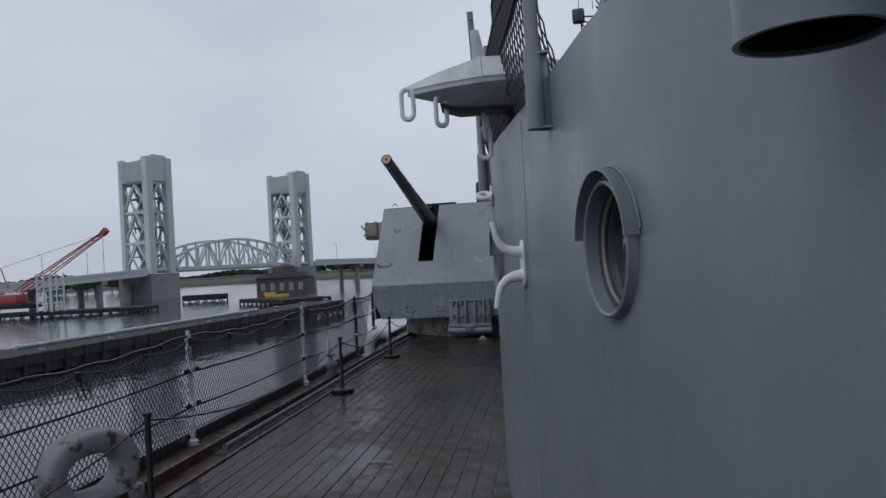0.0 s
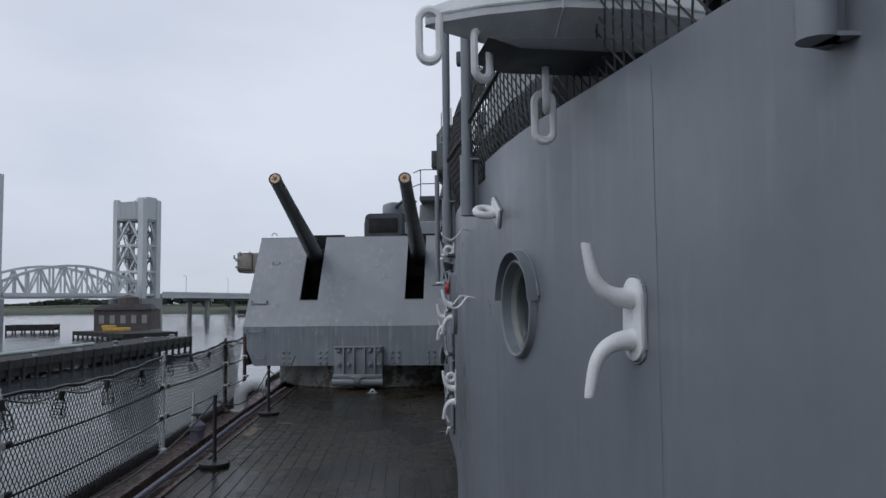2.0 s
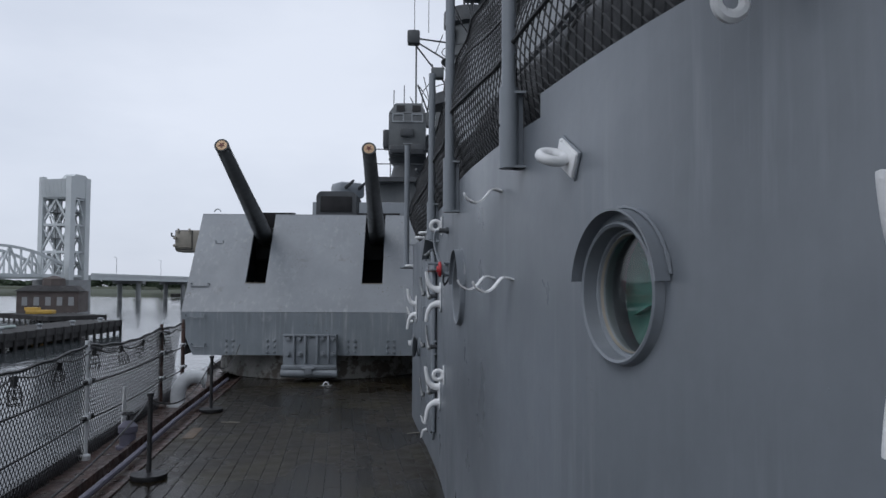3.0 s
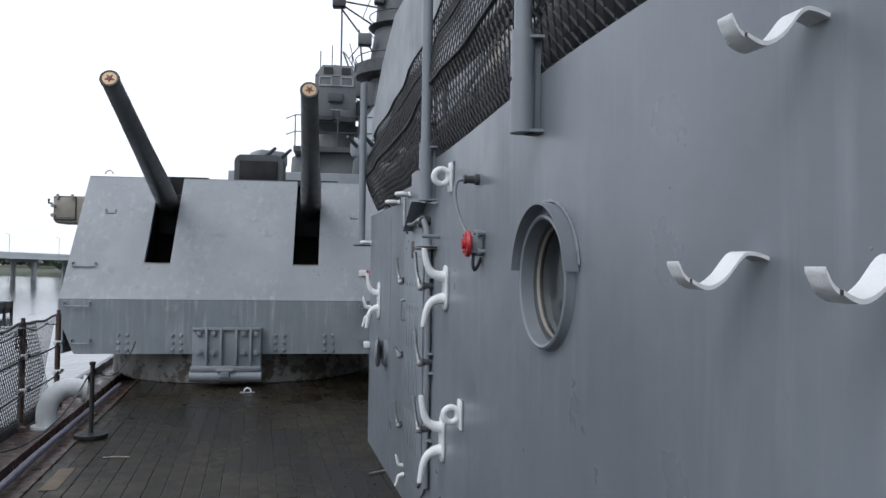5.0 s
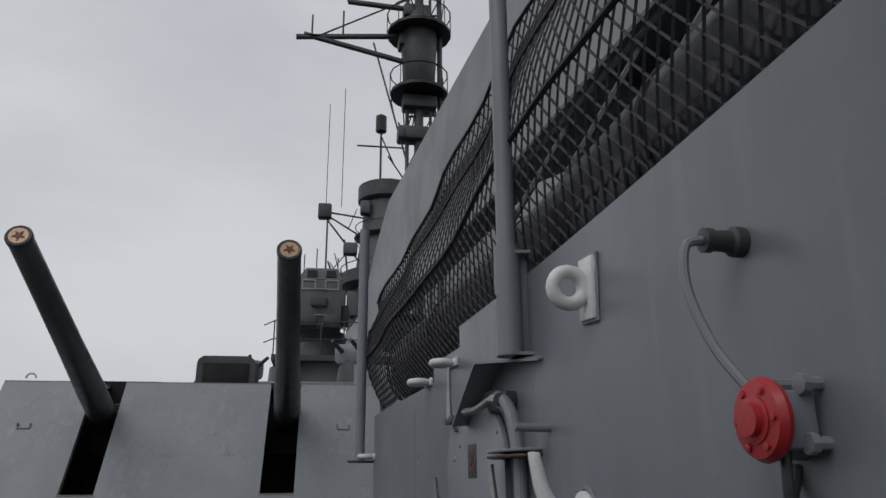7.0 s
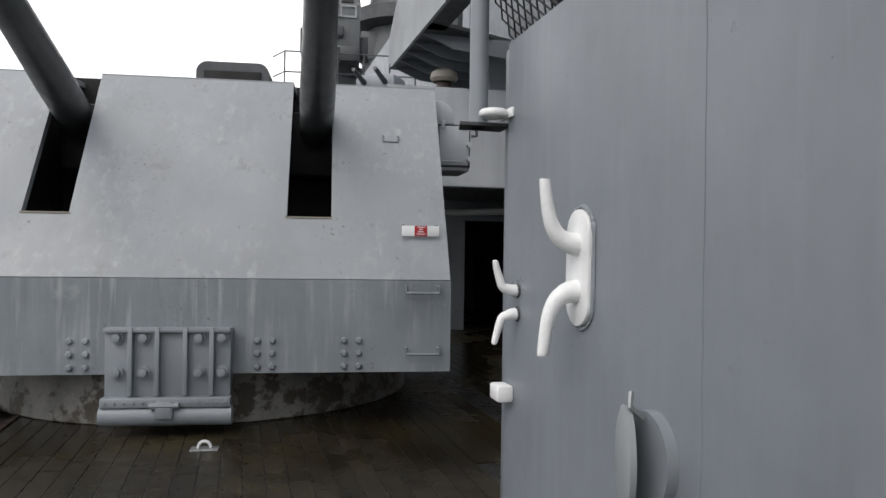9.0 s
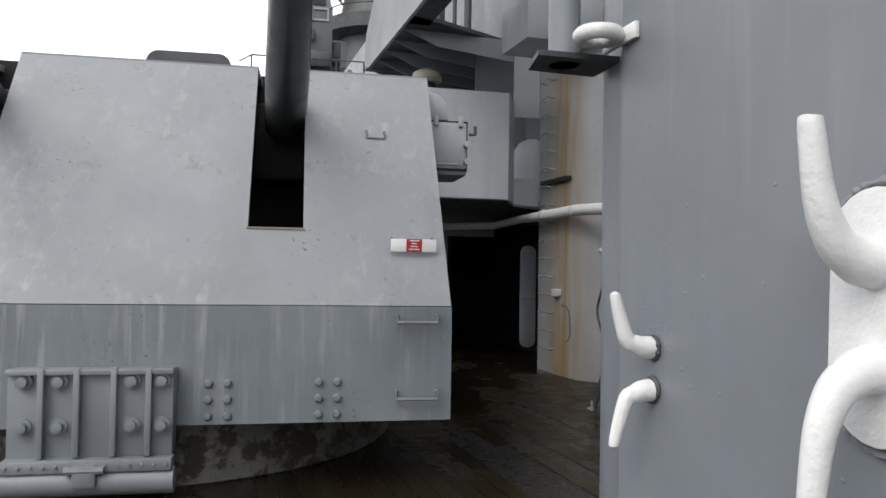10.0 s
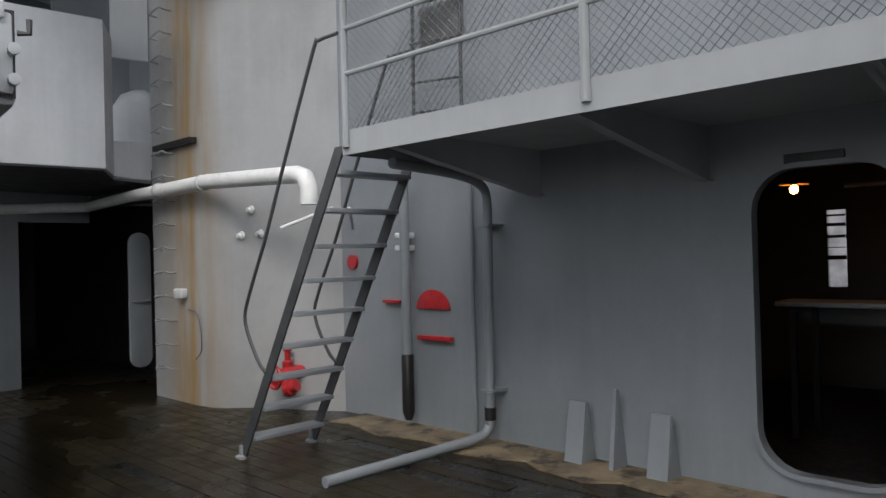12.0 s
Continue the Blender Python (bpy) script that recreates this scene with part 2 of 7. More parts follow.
def water_material():
    m = bpy.data.materials.new("harbour_water")
    m.use_nodes = True
    n, l = m.node_tree.nodes, m.node_tree.links
    p = n["Principled BSDF"]
    p.inputs["Base Color"].default_value = (0.042, 0.049, 0.053, 1)
    p.inputs["Roughness"].default_value = 0.07
    p.inputs["IOR"].default_value = 1.333
    tc = n.new("ShaderNodeTexCoord")
    last = None
    for sc, strength, dist in ((0.35, 0.18, 0.5), (1.6, 0.2, 0.12)):
        mp = n.new("ShaderNodeMapping")
        mp.inputs["Scale"].default_value = (1.0, 0.55, 1.0)
        l.new(tc.outputs["Object"], mp.inputs["Vector"])
        t = n.new("ShaderNodeTexNoise")
        t.inputs["Scale"].default_value, t.inputs["Detail"].default_value = sc, 4
        l.new(mp.outputs["Vector"], t.inputs["Vector"])
        b = n.new("ShaderNodeBump")
        b.inputs["Strength"].default_value, b.inputs["Distance"].default_value = strength, dist
        l.new(t.outputs["Fac"], b.inputs["Height"])
        if last:
            l.new(last, b.inputs["Normal"])
        last = b.outputs["Normal"]
    l.new(last, p.inputs["Normal"])
    return m


WATER = water_material()


# ---- builders ----
def finish(name, bm, mat, angle=35):
    flat = name in ("wall_casing", "wall_column_face")
    if name != "wall_deckhouse":
        bmesh.ops.recalc_face_normals(bm, faces=bm.faces)
    me = bpy.data.meshes.new(name)
    bm.to_mesh(me)
    bm.free()
    me.materials.append(mat)
    me.polygons.foreach_set("use_smooth", [not flat] * len(me.polygons))
    me.set_sharp_from_angle(angle=radians(angle))
    return me


def part(name, bm, mat, parent=None, label="", m=None):
    """One mesh object, under a thing or a part when parent is given."""
    ob = new(name, finish(name, bm, mat))
    if parent:
        ob.parent = parent
    if m is not None:
        ob.matrix_basis = m
    if label:
        ob["label"] = label
    return ob


def thing(name, m, label, category, group="", kind=""):
    ob = new(name)
    ob.empty_display_size = 0.1
    ob.matrix_basis = m
    return tagged(ob, label, category, group, kind)


def setting(name, bm, mat, label="", category="", m=None):
    return tagged(part(name, bm, mat, None, label, m), label, category, "", "structure")


def B():
    return bmesh.new()


def box(bm, a, b, m=None, bevel=0.0):
    x0, y0, z0 = a
    x1, y1, z1 = b
    vs = [bm.verts.new(Vector(p) if m is None else m @ Vector(p)) for p in ((x0, y0, z0), (x1, y0, z0), (x1, y1, z0), (x0, y1, z0), (x0, y0, z1), (x1, y0, z1), (x1, y1, z1), (x0, y1, z1))]
    fs = [bm.faces.new([vs[i] for i in f]) for f in ((0, 3, 2, 1), (4, 5, 6, 7), (0, 1, 5, 4), (1, 2, 6, 5), (2, 3, 7, 6), (3, 0, 4, 7))]
    if bevel:
        es = list({e for f in fs for e in f.edges})
        bmesh.ops.bevel(bm, geom=es, offset=bevel, segments=2, affect="EDGES", profile=0.5)
    return bm


def prism(bm, pts, vec, bevel=0.0):
    """A slab: the outline pts moved along vec."""
    vec = Vector(vec)
    a = [bm.verts.new(Vector(p)) for p in pts]
    b = [bm.verts.new(Vector(p) + vec) for p in pts]
    fs = [bm.faces.new(a), bm.faces.new(b[::-1])]
    k = len(pts)
    for i in range(k):
        fs.append(bm.faces.new((a[i], b[i], b[(i + 1) % k], a[(i + 1) % k])))
    if bevel:
        es = list({e for f in fs for e in f.edges})
        bmesh.ops.bevel(bm, geom=es, offset=bevel, segments=2, affect="EDGES", profile=0.5)
    return bm


def tube(bm, pts, r, n=8, closed=False, flat=1.0):
    """A round bar along pts; r is one radius or one per point."""
    pts = [Vector(p) for p in pts]
    k = len(pts)
    rs = list(r) if hasattr(r, "__len__") else [r] * k
    rings = []
    up = None
    for i, p in enumerate(pts):
        d = (pts[(i + 1) % k] - pts[i - 1]) if closed else pts[min(i + 1, k - 1)] - pts[max(i - 1, 0)]
        d.normalize()
        if up is None:
            up = d.orthogonal().normalized()
            if abs(d.z) < 0.9:
                up = (Vector((0, 0, 1)) - d * d.z).normalized()
        up = (up - d * up.dot(d)).normalized()
        side = d.cross(up)
        rings.append([bm.verts.new(p + (up * math.cos(a) * flat + side * math.sin(a)) * rs[i]) for a in [2 * math.pi * j / n for j in range(n)]])
    for i in range(k if closed else k - 1):
        a, b = rings[i], rings[(i + 1) % k]
        for j in range(n):
            bm.faces.new((a[j], a[(j + 1) % n], b[(j + 1) % n], b[j]))
    if not closed:
        bm.faces.new(rings[0][::-1])
        bm.faces.new(rings[-1])
    return bm


def lathe(bm, prof, n=24, m=None):
    """A turned shape about local z from (radius, height) pairs."""
    rings = []
    for r, z in prof:
        if r < 1e-6:
            v = Vector((0, 0, z))
            rings.append([bm.verts.new(v if m is None else m @ v)])
        else:
            rings.append([bm.verts.new(Vector((r * math.cos(2 * math.pi * j / n), r * math.sin(2 * math.pi * j / n), z)) if m is None else m @ Vector((r * math.cos(2 * math.pi * j / n), r * math.sin(2 * math.pi * j / n), z))) for j in range(n)])
    for a, b in zip(rings, rings[1:]):
        for j in range(n):
            q = [a[j % len(a)], a[(j + 1) % len(a)], b[(j + 1) % len(b)], b[j % len(b)]]
            q = [v for i, v in enumerate(q) if v not in q[:i]]
            if len(q) > 2:
                bm.faces.new(q)
    # a profile that comes back to its own height makes an open ring
    hollow = abs(prof[0][1] - prof[-1][1]) < 1e-4 and prof[0][0] > 0 and prof[-1][0] > 0
    if hollow:
        for j in range(n):
            bm.faces.new((rings[-1][j], rings[-1][(j + 1) % n], rings[0][(j + 1) % n], rings[0][j]))
    for ring, flip in ((rings[0], True), (rings[-1], False)):
        if len(ring) > 2 and not hollow:
            bm.faces.new(ring[::-1] if flip else ring)
    return bm


def strand(bm, a, b, r, n=3):
    """One thin straight wire, open at its ends."""
    a, b = Vector(a), Vector(b)
    d = (b - a).normalized()
    up = d.orthogonal().normalized()
    side = d.cross(up)
    ra, rb = [[bm.verts.new(p + (up * math.cos(t) + side * math.sin(t)) * r) for t in [2 * math.pi * j / n for j in range(n)]] for p in (a, b)]
    for j in range(n):
        bm.faces.new((ra[j], ra[(j + 1) % n], rb[(j + 1) % n], rb[j]))


def smooth_path(pts, per=6):
    """A soft curve through the points."""
    p = [Vector(q) for q in pts]
    p = [p[0] * 2 - p[1]] + p + [p[-1] * 2 - p[-2]]
    out = []
    for i in range(1, len(p) - 2):
        for k in range(per):
            t = k / per
            a, b, c, d = p[i - 1:i + 3]
            out.append(0.5 * ((2 * b) + (c - a) * t + (2 * a - 5 * b + 4 * c - d) * t * t + (3 * b - a - 3 * c + d) * t ** 3))
    return out + [p[-2]]


# ---- plan ----
SHIP = Matrix.Translation((0, 10, 0)) @ pose(0, 0, 0, 0, 0, 6.56)   # across, along, up, in the ship's own axes
WALL_Y = [-1.0, 0.5, 1.5, 2.5, 3.5, 4.4, 5.3, 6.3, 7.5, 8.75, 9.8, 10.7, 11.4, 12.0, 13.2, 13.9, 14.6]
WALL_X = [4.1, 3.0, 2.4, 1.87, 1.42, 1.15, 0.86, 0.53, 0.28, 0.12, 0.075, 0.03, -0.03, -0.09, -0.22, -0.29, -0.36]


def wall_x(y):
    """The deckhouse side, a soft curve."""
    return float(np.mean([np.interp(y + d, WALL_Y, WALL_X) for d in np.linspace(-0.4, 0.4, 9)]))


def wall_frame(y, z, off=0.0):
    """At the deckhouse side: x along it, y out of it, z up."""
    s = (wall_x(y + 0.05) - wall_x(y - 0.05)) / 0.1
    t = Vector((s, 1, 0)).normalized()
    n = Vector((-t.y, t.x, 0))
    m = Matrix((t, n, Vector((0, 0, 1)))).transposed().to_4x4()
    m.translation = Vector((wall_x(y), y, z)) + n * off
    return m


PORTS = [(3.60, 1.738), (6.35, 1.712), (8.87, 1.70)]
PORT_R = 0.218


def wall_top(y):
    return 2.53 if y < 7.05 else 2.43 if y < 11.9 else 2.34 if y < 12.35 else 2.25


# deckhouse side: outer and inner skins with round openings for the portholes
def build_deckhouse():
    bm = B()
    holes = [(y - 0.3, y + 0.3, z - 0.3, z + 0.3, y, z) for y, z in PORTS]
    ys = sorted(set([round(float(v), 3) for v in np.arange(-1.0, 14.05, 0.15)] + [7.05, 11.9, 12.35, 14.0] + [v for h in holes for v in h[:2]]))
    ys = [v for v in ys if v <= 14.0 and not any(h[0] + 1e-4 < v < h[1] - 1e-4 for h in holes)]
    def at(y, z, off):
        return wall_frame(y, z, off).translation
    for off in (0.0, -0.05):
        for a, b in zip(ys, ys[1:]):
            top = wall_top((a + b) / 2)
            hole = [h for h in holes if abs(h[0] - a) < 1e-3 and abs(h[1] - b) < 1e-3]
            zs = [-0.02, hole[0][2], hole[0][3], top] if hole else [-0.02, top]
            for z0, z1 in zip(zs, zs[1:]):
                if hole and abs(z0 - hole[0][2]) < 1e-6:
                    _, _, _, _, yc, zc = hole[0]
                    k = 32
                    sq, ci = [], []
                    for j in range(k):
                        c, s = math.cos(2 * math.pi * j / k), math.sin(2 * math.pi * j / k)
                        f = 0.3 / max(abs(c), abs(s))
                        sq.append(bm.verts.new(at(yc + c * f, zc + s * f, off)))
                        ci.append(bm.verts.new(at(yc + c * PORT_R, zc + s * PORT_R, off)))
                    for j in range(k):
                        bm.faces.new((sq[j], sq[(j + 1) % k], ci[(j + 1) % k], ci[j]))
                    continue
                cut = [a, b]
                if hole:
                    cut = [a] + [hole[0][4] - 0.3 * math.cos(2 * math.pi * j / 32) / math.sin(2 * math.pi * j / 32) for j in range(5, 12)] + [b]
                for p, q in zip(cut, cut[1:]):
                    bm.faces.new([bm.verts.new(at(*w, off)) for w in ((p, z0), (q, z0), (q, z1), (p, z1))])
    for a, b in zip(ys, ys[1:]):
        top = wall_top((a + b) / 2)
        bm.faces.new([bm.verts.new(p) for p in (at(a, top, 0), at(b, top, 0), at(b, top, -0.05), at(a, top, -0.05))])
    for y in (7.05, 11.9, 12.35):
        a, b = wall_top(y - 0.01), wall_top(y + 0.01)
        bm.faces.new([bm.verts.new(p) for p in (at(y, a, 0), at(y, b, 0), at(y, b, -0.05), at(y, a, -0.05))])
    bmesh.ops.remove_doubles(bm, verts=bm.verts, dist=0.0008)
    for f in bm.faces:
        f.normal_update()
        c = f.calc_center_median()
        if abs(f.normal.z) < 0.5 and (f.normal.x > 0) == (c.x < wall_x(c.y) + 0.02):
            f.normal_flip()
    return setting("wall_deckhouse", bm, GREY_WALL, "curved grey painted steel deckhouse side with weathered streaks", "wall")


deckhouse = build_deckhouse()

# rounded end of the deckhouse and its end wall
end = wall_frame(14.0, 0)
bm = B()
outline = [(0.0, 0.0)]
for k in range(9):
    a = math.pi / 2 * k / 8
    outline.append((0.05 + 0.30 * math.sin(a), -0.322 + 0.30 * math.cos(a)))
outline.append((0.35, -5.1))
inner = [(0.0, -0.05)] + [(0.05 + 0.25 * math.sin(math.pi / 2 * k / 8), -0.322 + 0.25 * math.cos(math.pi / 2 * k / 8)) for k in range(9)] + [(0.30, -5.1)]
prism(bm, [end @ Vector((x, y, -0.02)) for x, y in outline + inner[::-1]], (0, 0, 2.27))
setting("wall_end", bm, GREY_WALL, "rounded grey steel end of the deckhouse", "wall")

# deckhouse roof
bm = B()
edge = [(wall_x(y) + 0.06, y, 2.12) for y in np.arange(-1.0, 14.01, 0.5)] + [tuple(end @ Vector((0.29, -0.35, 2.12))), tuple(end @ Vector((0.29, -5.0, 2.12))), (9.0, -1.0, 2.12)]
prism(bm, edge, (0, 0, 0.06))
tagged(part("ceiling", bm, GREY_DARK), "steel roof plating of the deckhouse", "ceiling", "", "structure")
bm = B()
prism(bm, [(4.1, -1.0, 0), (9.0, -1.0, 0), (9.0, -1.05, 0), (4.1, -1.05, 0)], (0, 0, 2.5))
setting("wall_aft", bm, GREY, "plain grey steel bulkhead closing the deckhouse", "wall")

# hull, waterway and deck bed
bm = B()
box(bm, (-3.42, -14, -6.8), (12, 60, -0.09))
setting("hull", bm, DARK_HULL, "dark steel hull side of the ship", "hull", SHIP)
bm = B()
box(bm, (-3.40, -13.9, -0.09), (-2.62, 59, -0.045))
setting("waterway", bm, RUST, "wet rust-stained steel waterway along the deck edge", "gutter", SHIP)
bm = B()
box(bm, (-2.97, -13.9, -0.045), (-2.93, 59, 0.05), None)
box(bm, (-2.66, -13.9, -0.045), (-2.615, 59, 0.012), None)
setting("trim_waterway_bar", bm, RUST, "rusty steel coaming bars beside the planking", "trim", SHIP)
bm = B()
box(bm, (-3.46, -13.9, -0.16), (-3.385, 59, 0.07))
setting("trim_deck_edge", bm, DARK_HULL, "black steel edge bar of the deck", "trim", SHIP)
bm = B()
box(bm, (-2.615, -13.9, -0.09), (11.9, 59, -0.006))
floor = setting("floor", bm, CAULK, "wet weathered teak deck with black caulked seams", "deck", SHIP)

# water and far shore
bm = B()
bm.faces.new([bm.verts.new(p) for p in ((-4500, -4500, -6.3), (4500, -4500, -6.3), (4500, 4500, -6.3), (-4500, 4500, -6.3))])
setting("water", bm, WATER, "grey rippled harbour water under an overcast sky", "water")


# ---- twin gun mount ----
TX0, TX1 = -4.52, 0.055
SLOTS = [(-3.47, -3.10), (-1.33, -0.95)]
mount = thing("gun_mount", Matrix.Identity(4), "grey twin gun mount with sloped shield and raised barrels", "gun turret")
YF, YT, ZB, ZM, ZS, ZT, YB = 17.55, 18.74, 0.46, 1.23, 1.755, 3.10, 23.2


def slope_y(z):
    return YF + (z - ZM) * (YT - YF) / (ZT - ZM)


def build_mount():
    # sloped front, cut by the two gun slots
    cols = [TX0, SLOTS[0][0], SLOTS[0][1], SLOTS[1][0], SLOTS[1][1], TX1]
    for i, (a, b) in enumerate(zip(cols, cols[1:])):
        z1 = ZS if i in (1, 3) else ZT
        bm = B()
        prism(bm, [(a, slope_y(ZM) + 0.004, ZM), (b, slope_y(ZM) + 0.004, ZM), (b, slope_y(z1) + 0.004, z1), (a, slope_y(z1) + 0.004, z1)], (0, 0.07, -0.02))
        part("shield_plate", bm, GREY_TURRET, mount)
    bm = B()
    # roof: four strips, rising gently to the rear, open over the slots
    for i, (a, b) in enumerate(zip(cols, cols[1:])):
        y0 = YT + 0.9 if i in (1, 3) else YT - 0.005
        z0 = ZT + (y0 - YT) * 0.075
        prism(bm, [(a, y0, z0), (b, y0, z0), (b, YB, ZT + 0.3), (a, YB, ZT + 0.3)], (0, 0, -0.05))
    part("roof", bm, GREY_TURRET, mount, "pale wet roof plate")
    for x, s in ((TX0, 0.05), (TX1, -0.05)):
        bm = B()
        prism(bm, [(x, YF + 0.06, ZM), (x, YT + 0.06, ZT - 0.06), (x, YB, ZT + 0.24), (x, YB, ZM)], (s, 0, 0))
        part("side_plate", bm, GREY_TURRET, mount)
    bm = B()
    box(bm, (TX0, YB, ZB), (TX1, YB + 0.05, ZT + 0.3))
    part("rear_plate", bm, GREY_TURRET, mount)
    # skirt: bevelled lower belt, in the darkened copy of the shield paint
    bm = B()
    prism(bm, [(TX0, YF - 0.004, ZM - 0.006), (TX1 + 0.004, YF - 0.004, ZM - 0.006), (TX1 + 0.004, YF - 0.004, ZB), (TX0 + 0.22, YF - 0.004, ZB), (TX0, YF - 0.004, ZB + 0.52)], (0, 0.06, 0))
    part("skirt", bm, GREY_SKIRT, mount, "blue-grey lower belt of the shield, its shade put into the paint")
    for x, s in ((TX0, 0.05), (TX1 + 0.004, -0.05)):
        bm = B()
        prism(bm, [(x, YF + 0.056, ZM - 0.006), (x, YB, ZM - 0.006), (x, YB, ZB), (x, YF + 0.056, ZB)], (s, 0, 0))
        part("skirt_side", bm, GREY_SKIRT, mount)
    bm = B()
    box(bm, (TX0 + 0.25, YF + 0.06, ZB + 0.02), (TX1 - 0.06, YB - 0.02, ZB + 0.06))
    part("platform", bm, GREY_DARK, mount)
    # near-black sheets behind the slots stand in for their darkness
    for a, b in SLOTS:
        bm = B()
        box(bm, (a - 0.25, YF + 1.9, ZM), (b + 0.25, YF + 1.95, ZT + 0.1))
        part("slot_back", bm, VOID, mount, "black sheet standing in for the unlit gun slot")
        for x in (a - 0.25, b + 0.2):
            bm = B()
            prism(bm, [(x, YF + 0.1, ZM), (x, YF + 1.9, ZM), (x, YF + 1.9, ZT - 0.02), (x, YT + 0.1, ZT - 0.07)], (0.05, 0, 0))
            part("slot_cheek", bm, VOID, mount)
    # slot frames: thin bare lower lip
    for a, b in SLOTS:
        bm = B()
        box(bm, (a - 0.01, slope_y(ZS) - 0.012, ZS - 0.012), (b + 0.01, slope_y(ZS) + 0.05, ZS + 0.002))
        part("slot_lip", bm, HATCH_TAN, mount)
    # barrels
    for (a, b), (mx, mz) in zip(SLOTS, ((-3.165, 3.78), (-0.99, 3.748))):
        bm = B()
        muzzle = Vector((mx, 15.05, mz))
        root = Vector(((a + b) / 2 + (-0.02 if a < -2 else 0.03), 18.85, 2.60))
        d = (root - muzzle)
        L = d.length
        rot = d.to_track_quat("Z", "Y").to_matrix().to_4x4()
        mm = Matrix.Translation(muzzle) @ rot
        lathe(bm, [(0.075, 0.012), (0.098, 0.0), (0.108, 0.012), (0.108, 0.05), (0.102, 0.07), (0.112, 0.9), (0.128, 1.9), (0.145, 2.6), (0.158, 3.1), (0.162, L - 0.12), (0.13, L - 0.03), (0.0, L)], 28, mm)
        barrel = part("barrel", bm, BARREL, mount, "dark grey tapered gun barrel")
        bm = B()
        lathe(bm, [(0.0, 0.004), (0.078, 0.004), (0.078, 0.03), (0.0, 0.03)], 24, mm)
        tampion = part("tampion", bm, BRASS, barrel, "brass muzzle plug with a dark star")
        bm = B()
        star = []
        for k in range(10):
            r = 0.055 if k % 2 == 0 else 0.022
            star.append(mm @ Vector((r * math.sin(math.pi * k / 5), -r * math.cos(math.pi * k / 5), 0.001)))
        prism(bm, star, mm.to_3x3() @ Vector((0, 0, -0.004)))
        part("star", bm, STARRED, barrel)
    # gun slides just inside the slots, coloured black as if unlit
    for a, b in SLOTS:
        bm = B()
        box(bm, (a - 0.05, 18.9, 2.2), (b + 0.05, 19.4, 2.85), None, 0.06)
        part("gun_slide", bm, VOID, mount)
    # grab irons
    def grab(x0, z0, x1, z1, r=0.012, out=0.06, steps=False):
        bm = B()
        ya, yb = (YF if z0 < ZM else slope_y(z0)), (YF if z1 < ZM else slope_y(z1))
        tube(bm, [(x0, ya + 0.01, z0), (x0, ya - out, z0), (x0, ya - out, z0 - 0.05), (x1, yb - out, z1 - 0.05), (x1, yb - out, z1), (x1, yb + 0.01, z1)], r, 6)
        part("grab_iron", bm, GREY_SKIRT if z0 < ZM else GREY_TURRET, mount)
    for x0, x1, z in ((-0.32, -0.05, 1.17), (-0.32, -0.05, 0.66), (-4.43, -4.10, 1.18), (-4.32, -4.08, 0.66), (-4.44, -4.13, 1.74)):
        grab(x0, z, x1, z)
    for x in (-0.41, -4.09):
        grab(x - 0.07, 2.55, x + 0.07, 2.55, 0.011, 0.035)
    # bolt groups on the belt
    for x in (-3.65, -2.91, -1.47, -0.77):
        for dx in (-0.06, 0.06):
            for z in (0.725, 0.62, 0.515):
                bm = B()
                lathe(bm, [(0.028, 0), (0.028, 0.012), (0.02, 0.026), (0.0, 0.03)], 10, pose(x + dx, YF - 0.004, z, 90))
                part("bolt", bm, GREY_SKIRT, mount)
    # hinged bracket with ribs, bolts and roller
    bm = B()
    box(bm, (-2.67, YF - 0.14, 0.30), (-1.72, YF, 0.84), None, 0.012)
    bracket = part("bracket", bm, GREY, mount, "bolted grey hinge bracket with vertical ribs")
    for x in (-2.47, -2.27, -2.06, -1.86):
        bm = B()
        box(bm, (x - 0.018, YF - 0.2, 0.32), (x + 0.018, YF - 0.13, 0.85), None, 0.006)
        part("rib", bm, GREY, bracket)
    bm = B()
    box(bm, (-2.67, YF - 0.19, 0.81), (-1.72, YF - 0.1, 0.845), None, 0.006)
    part("cap_strip", bm, GREY, bracket)
    for x in (-2.575, -2.375, -1.96, -1.785):
        for z in (0.77, 0.5):
            bm = B()
            lathe(bm, [(0.052, 0), (0.052, 0.02), (0.032, 0.02), (0.032, 0.06), (0.0, 0.065)], 10, pose(x, YF - 0.14, z, 90))
            part("bracket_bolt", bm, GREY, bracket)
    bm = B()
    box(bm, (-2.68, YF - 0.23, 0.235), (-1.71, YF - 0.1, 0.31), None, 0.01)
    for k in range(14):
        x = -2.64 + k * 0.069
        lathe(bm, [(0.011, 0), (0.011, 0.01), (0, 0.014)], 6, pose(x, YF - 0.23, 0.275, 90))
    part("rivet_strip", bm, GREY, bracket)
    bm = B()
    tube(bm, [(-2.69, YF - 0.16, 0.165), (-1.70, YF - 0.16, 0.165)], 0.082, 16)
    part("roller", bm, GREY, bracket)
    bm = B()
    box(bm, (-2.27, YF - 0.27, 0.15), (-2.13, YF - 0.2, 0.29), None, 0.02)
    tube(bm, [(-2.31, YF - 0.25, 0.255), (-2.09, YF - 0.25, 0.255)], 0.025, 8)
    part("latch", bm, GREY, bracket)
    # ring under the mount
    bm = B()
    lathe(bm, [(2.1, 0.0), (2.12, 0.02), (2.1, 0.48)], 72, pose(-2.23, 19.85, -0.01))
    part("ring", bm, CONCRETE, mount, "peeling dirty ring base under the mount")
    # roof hood
    bm = B()
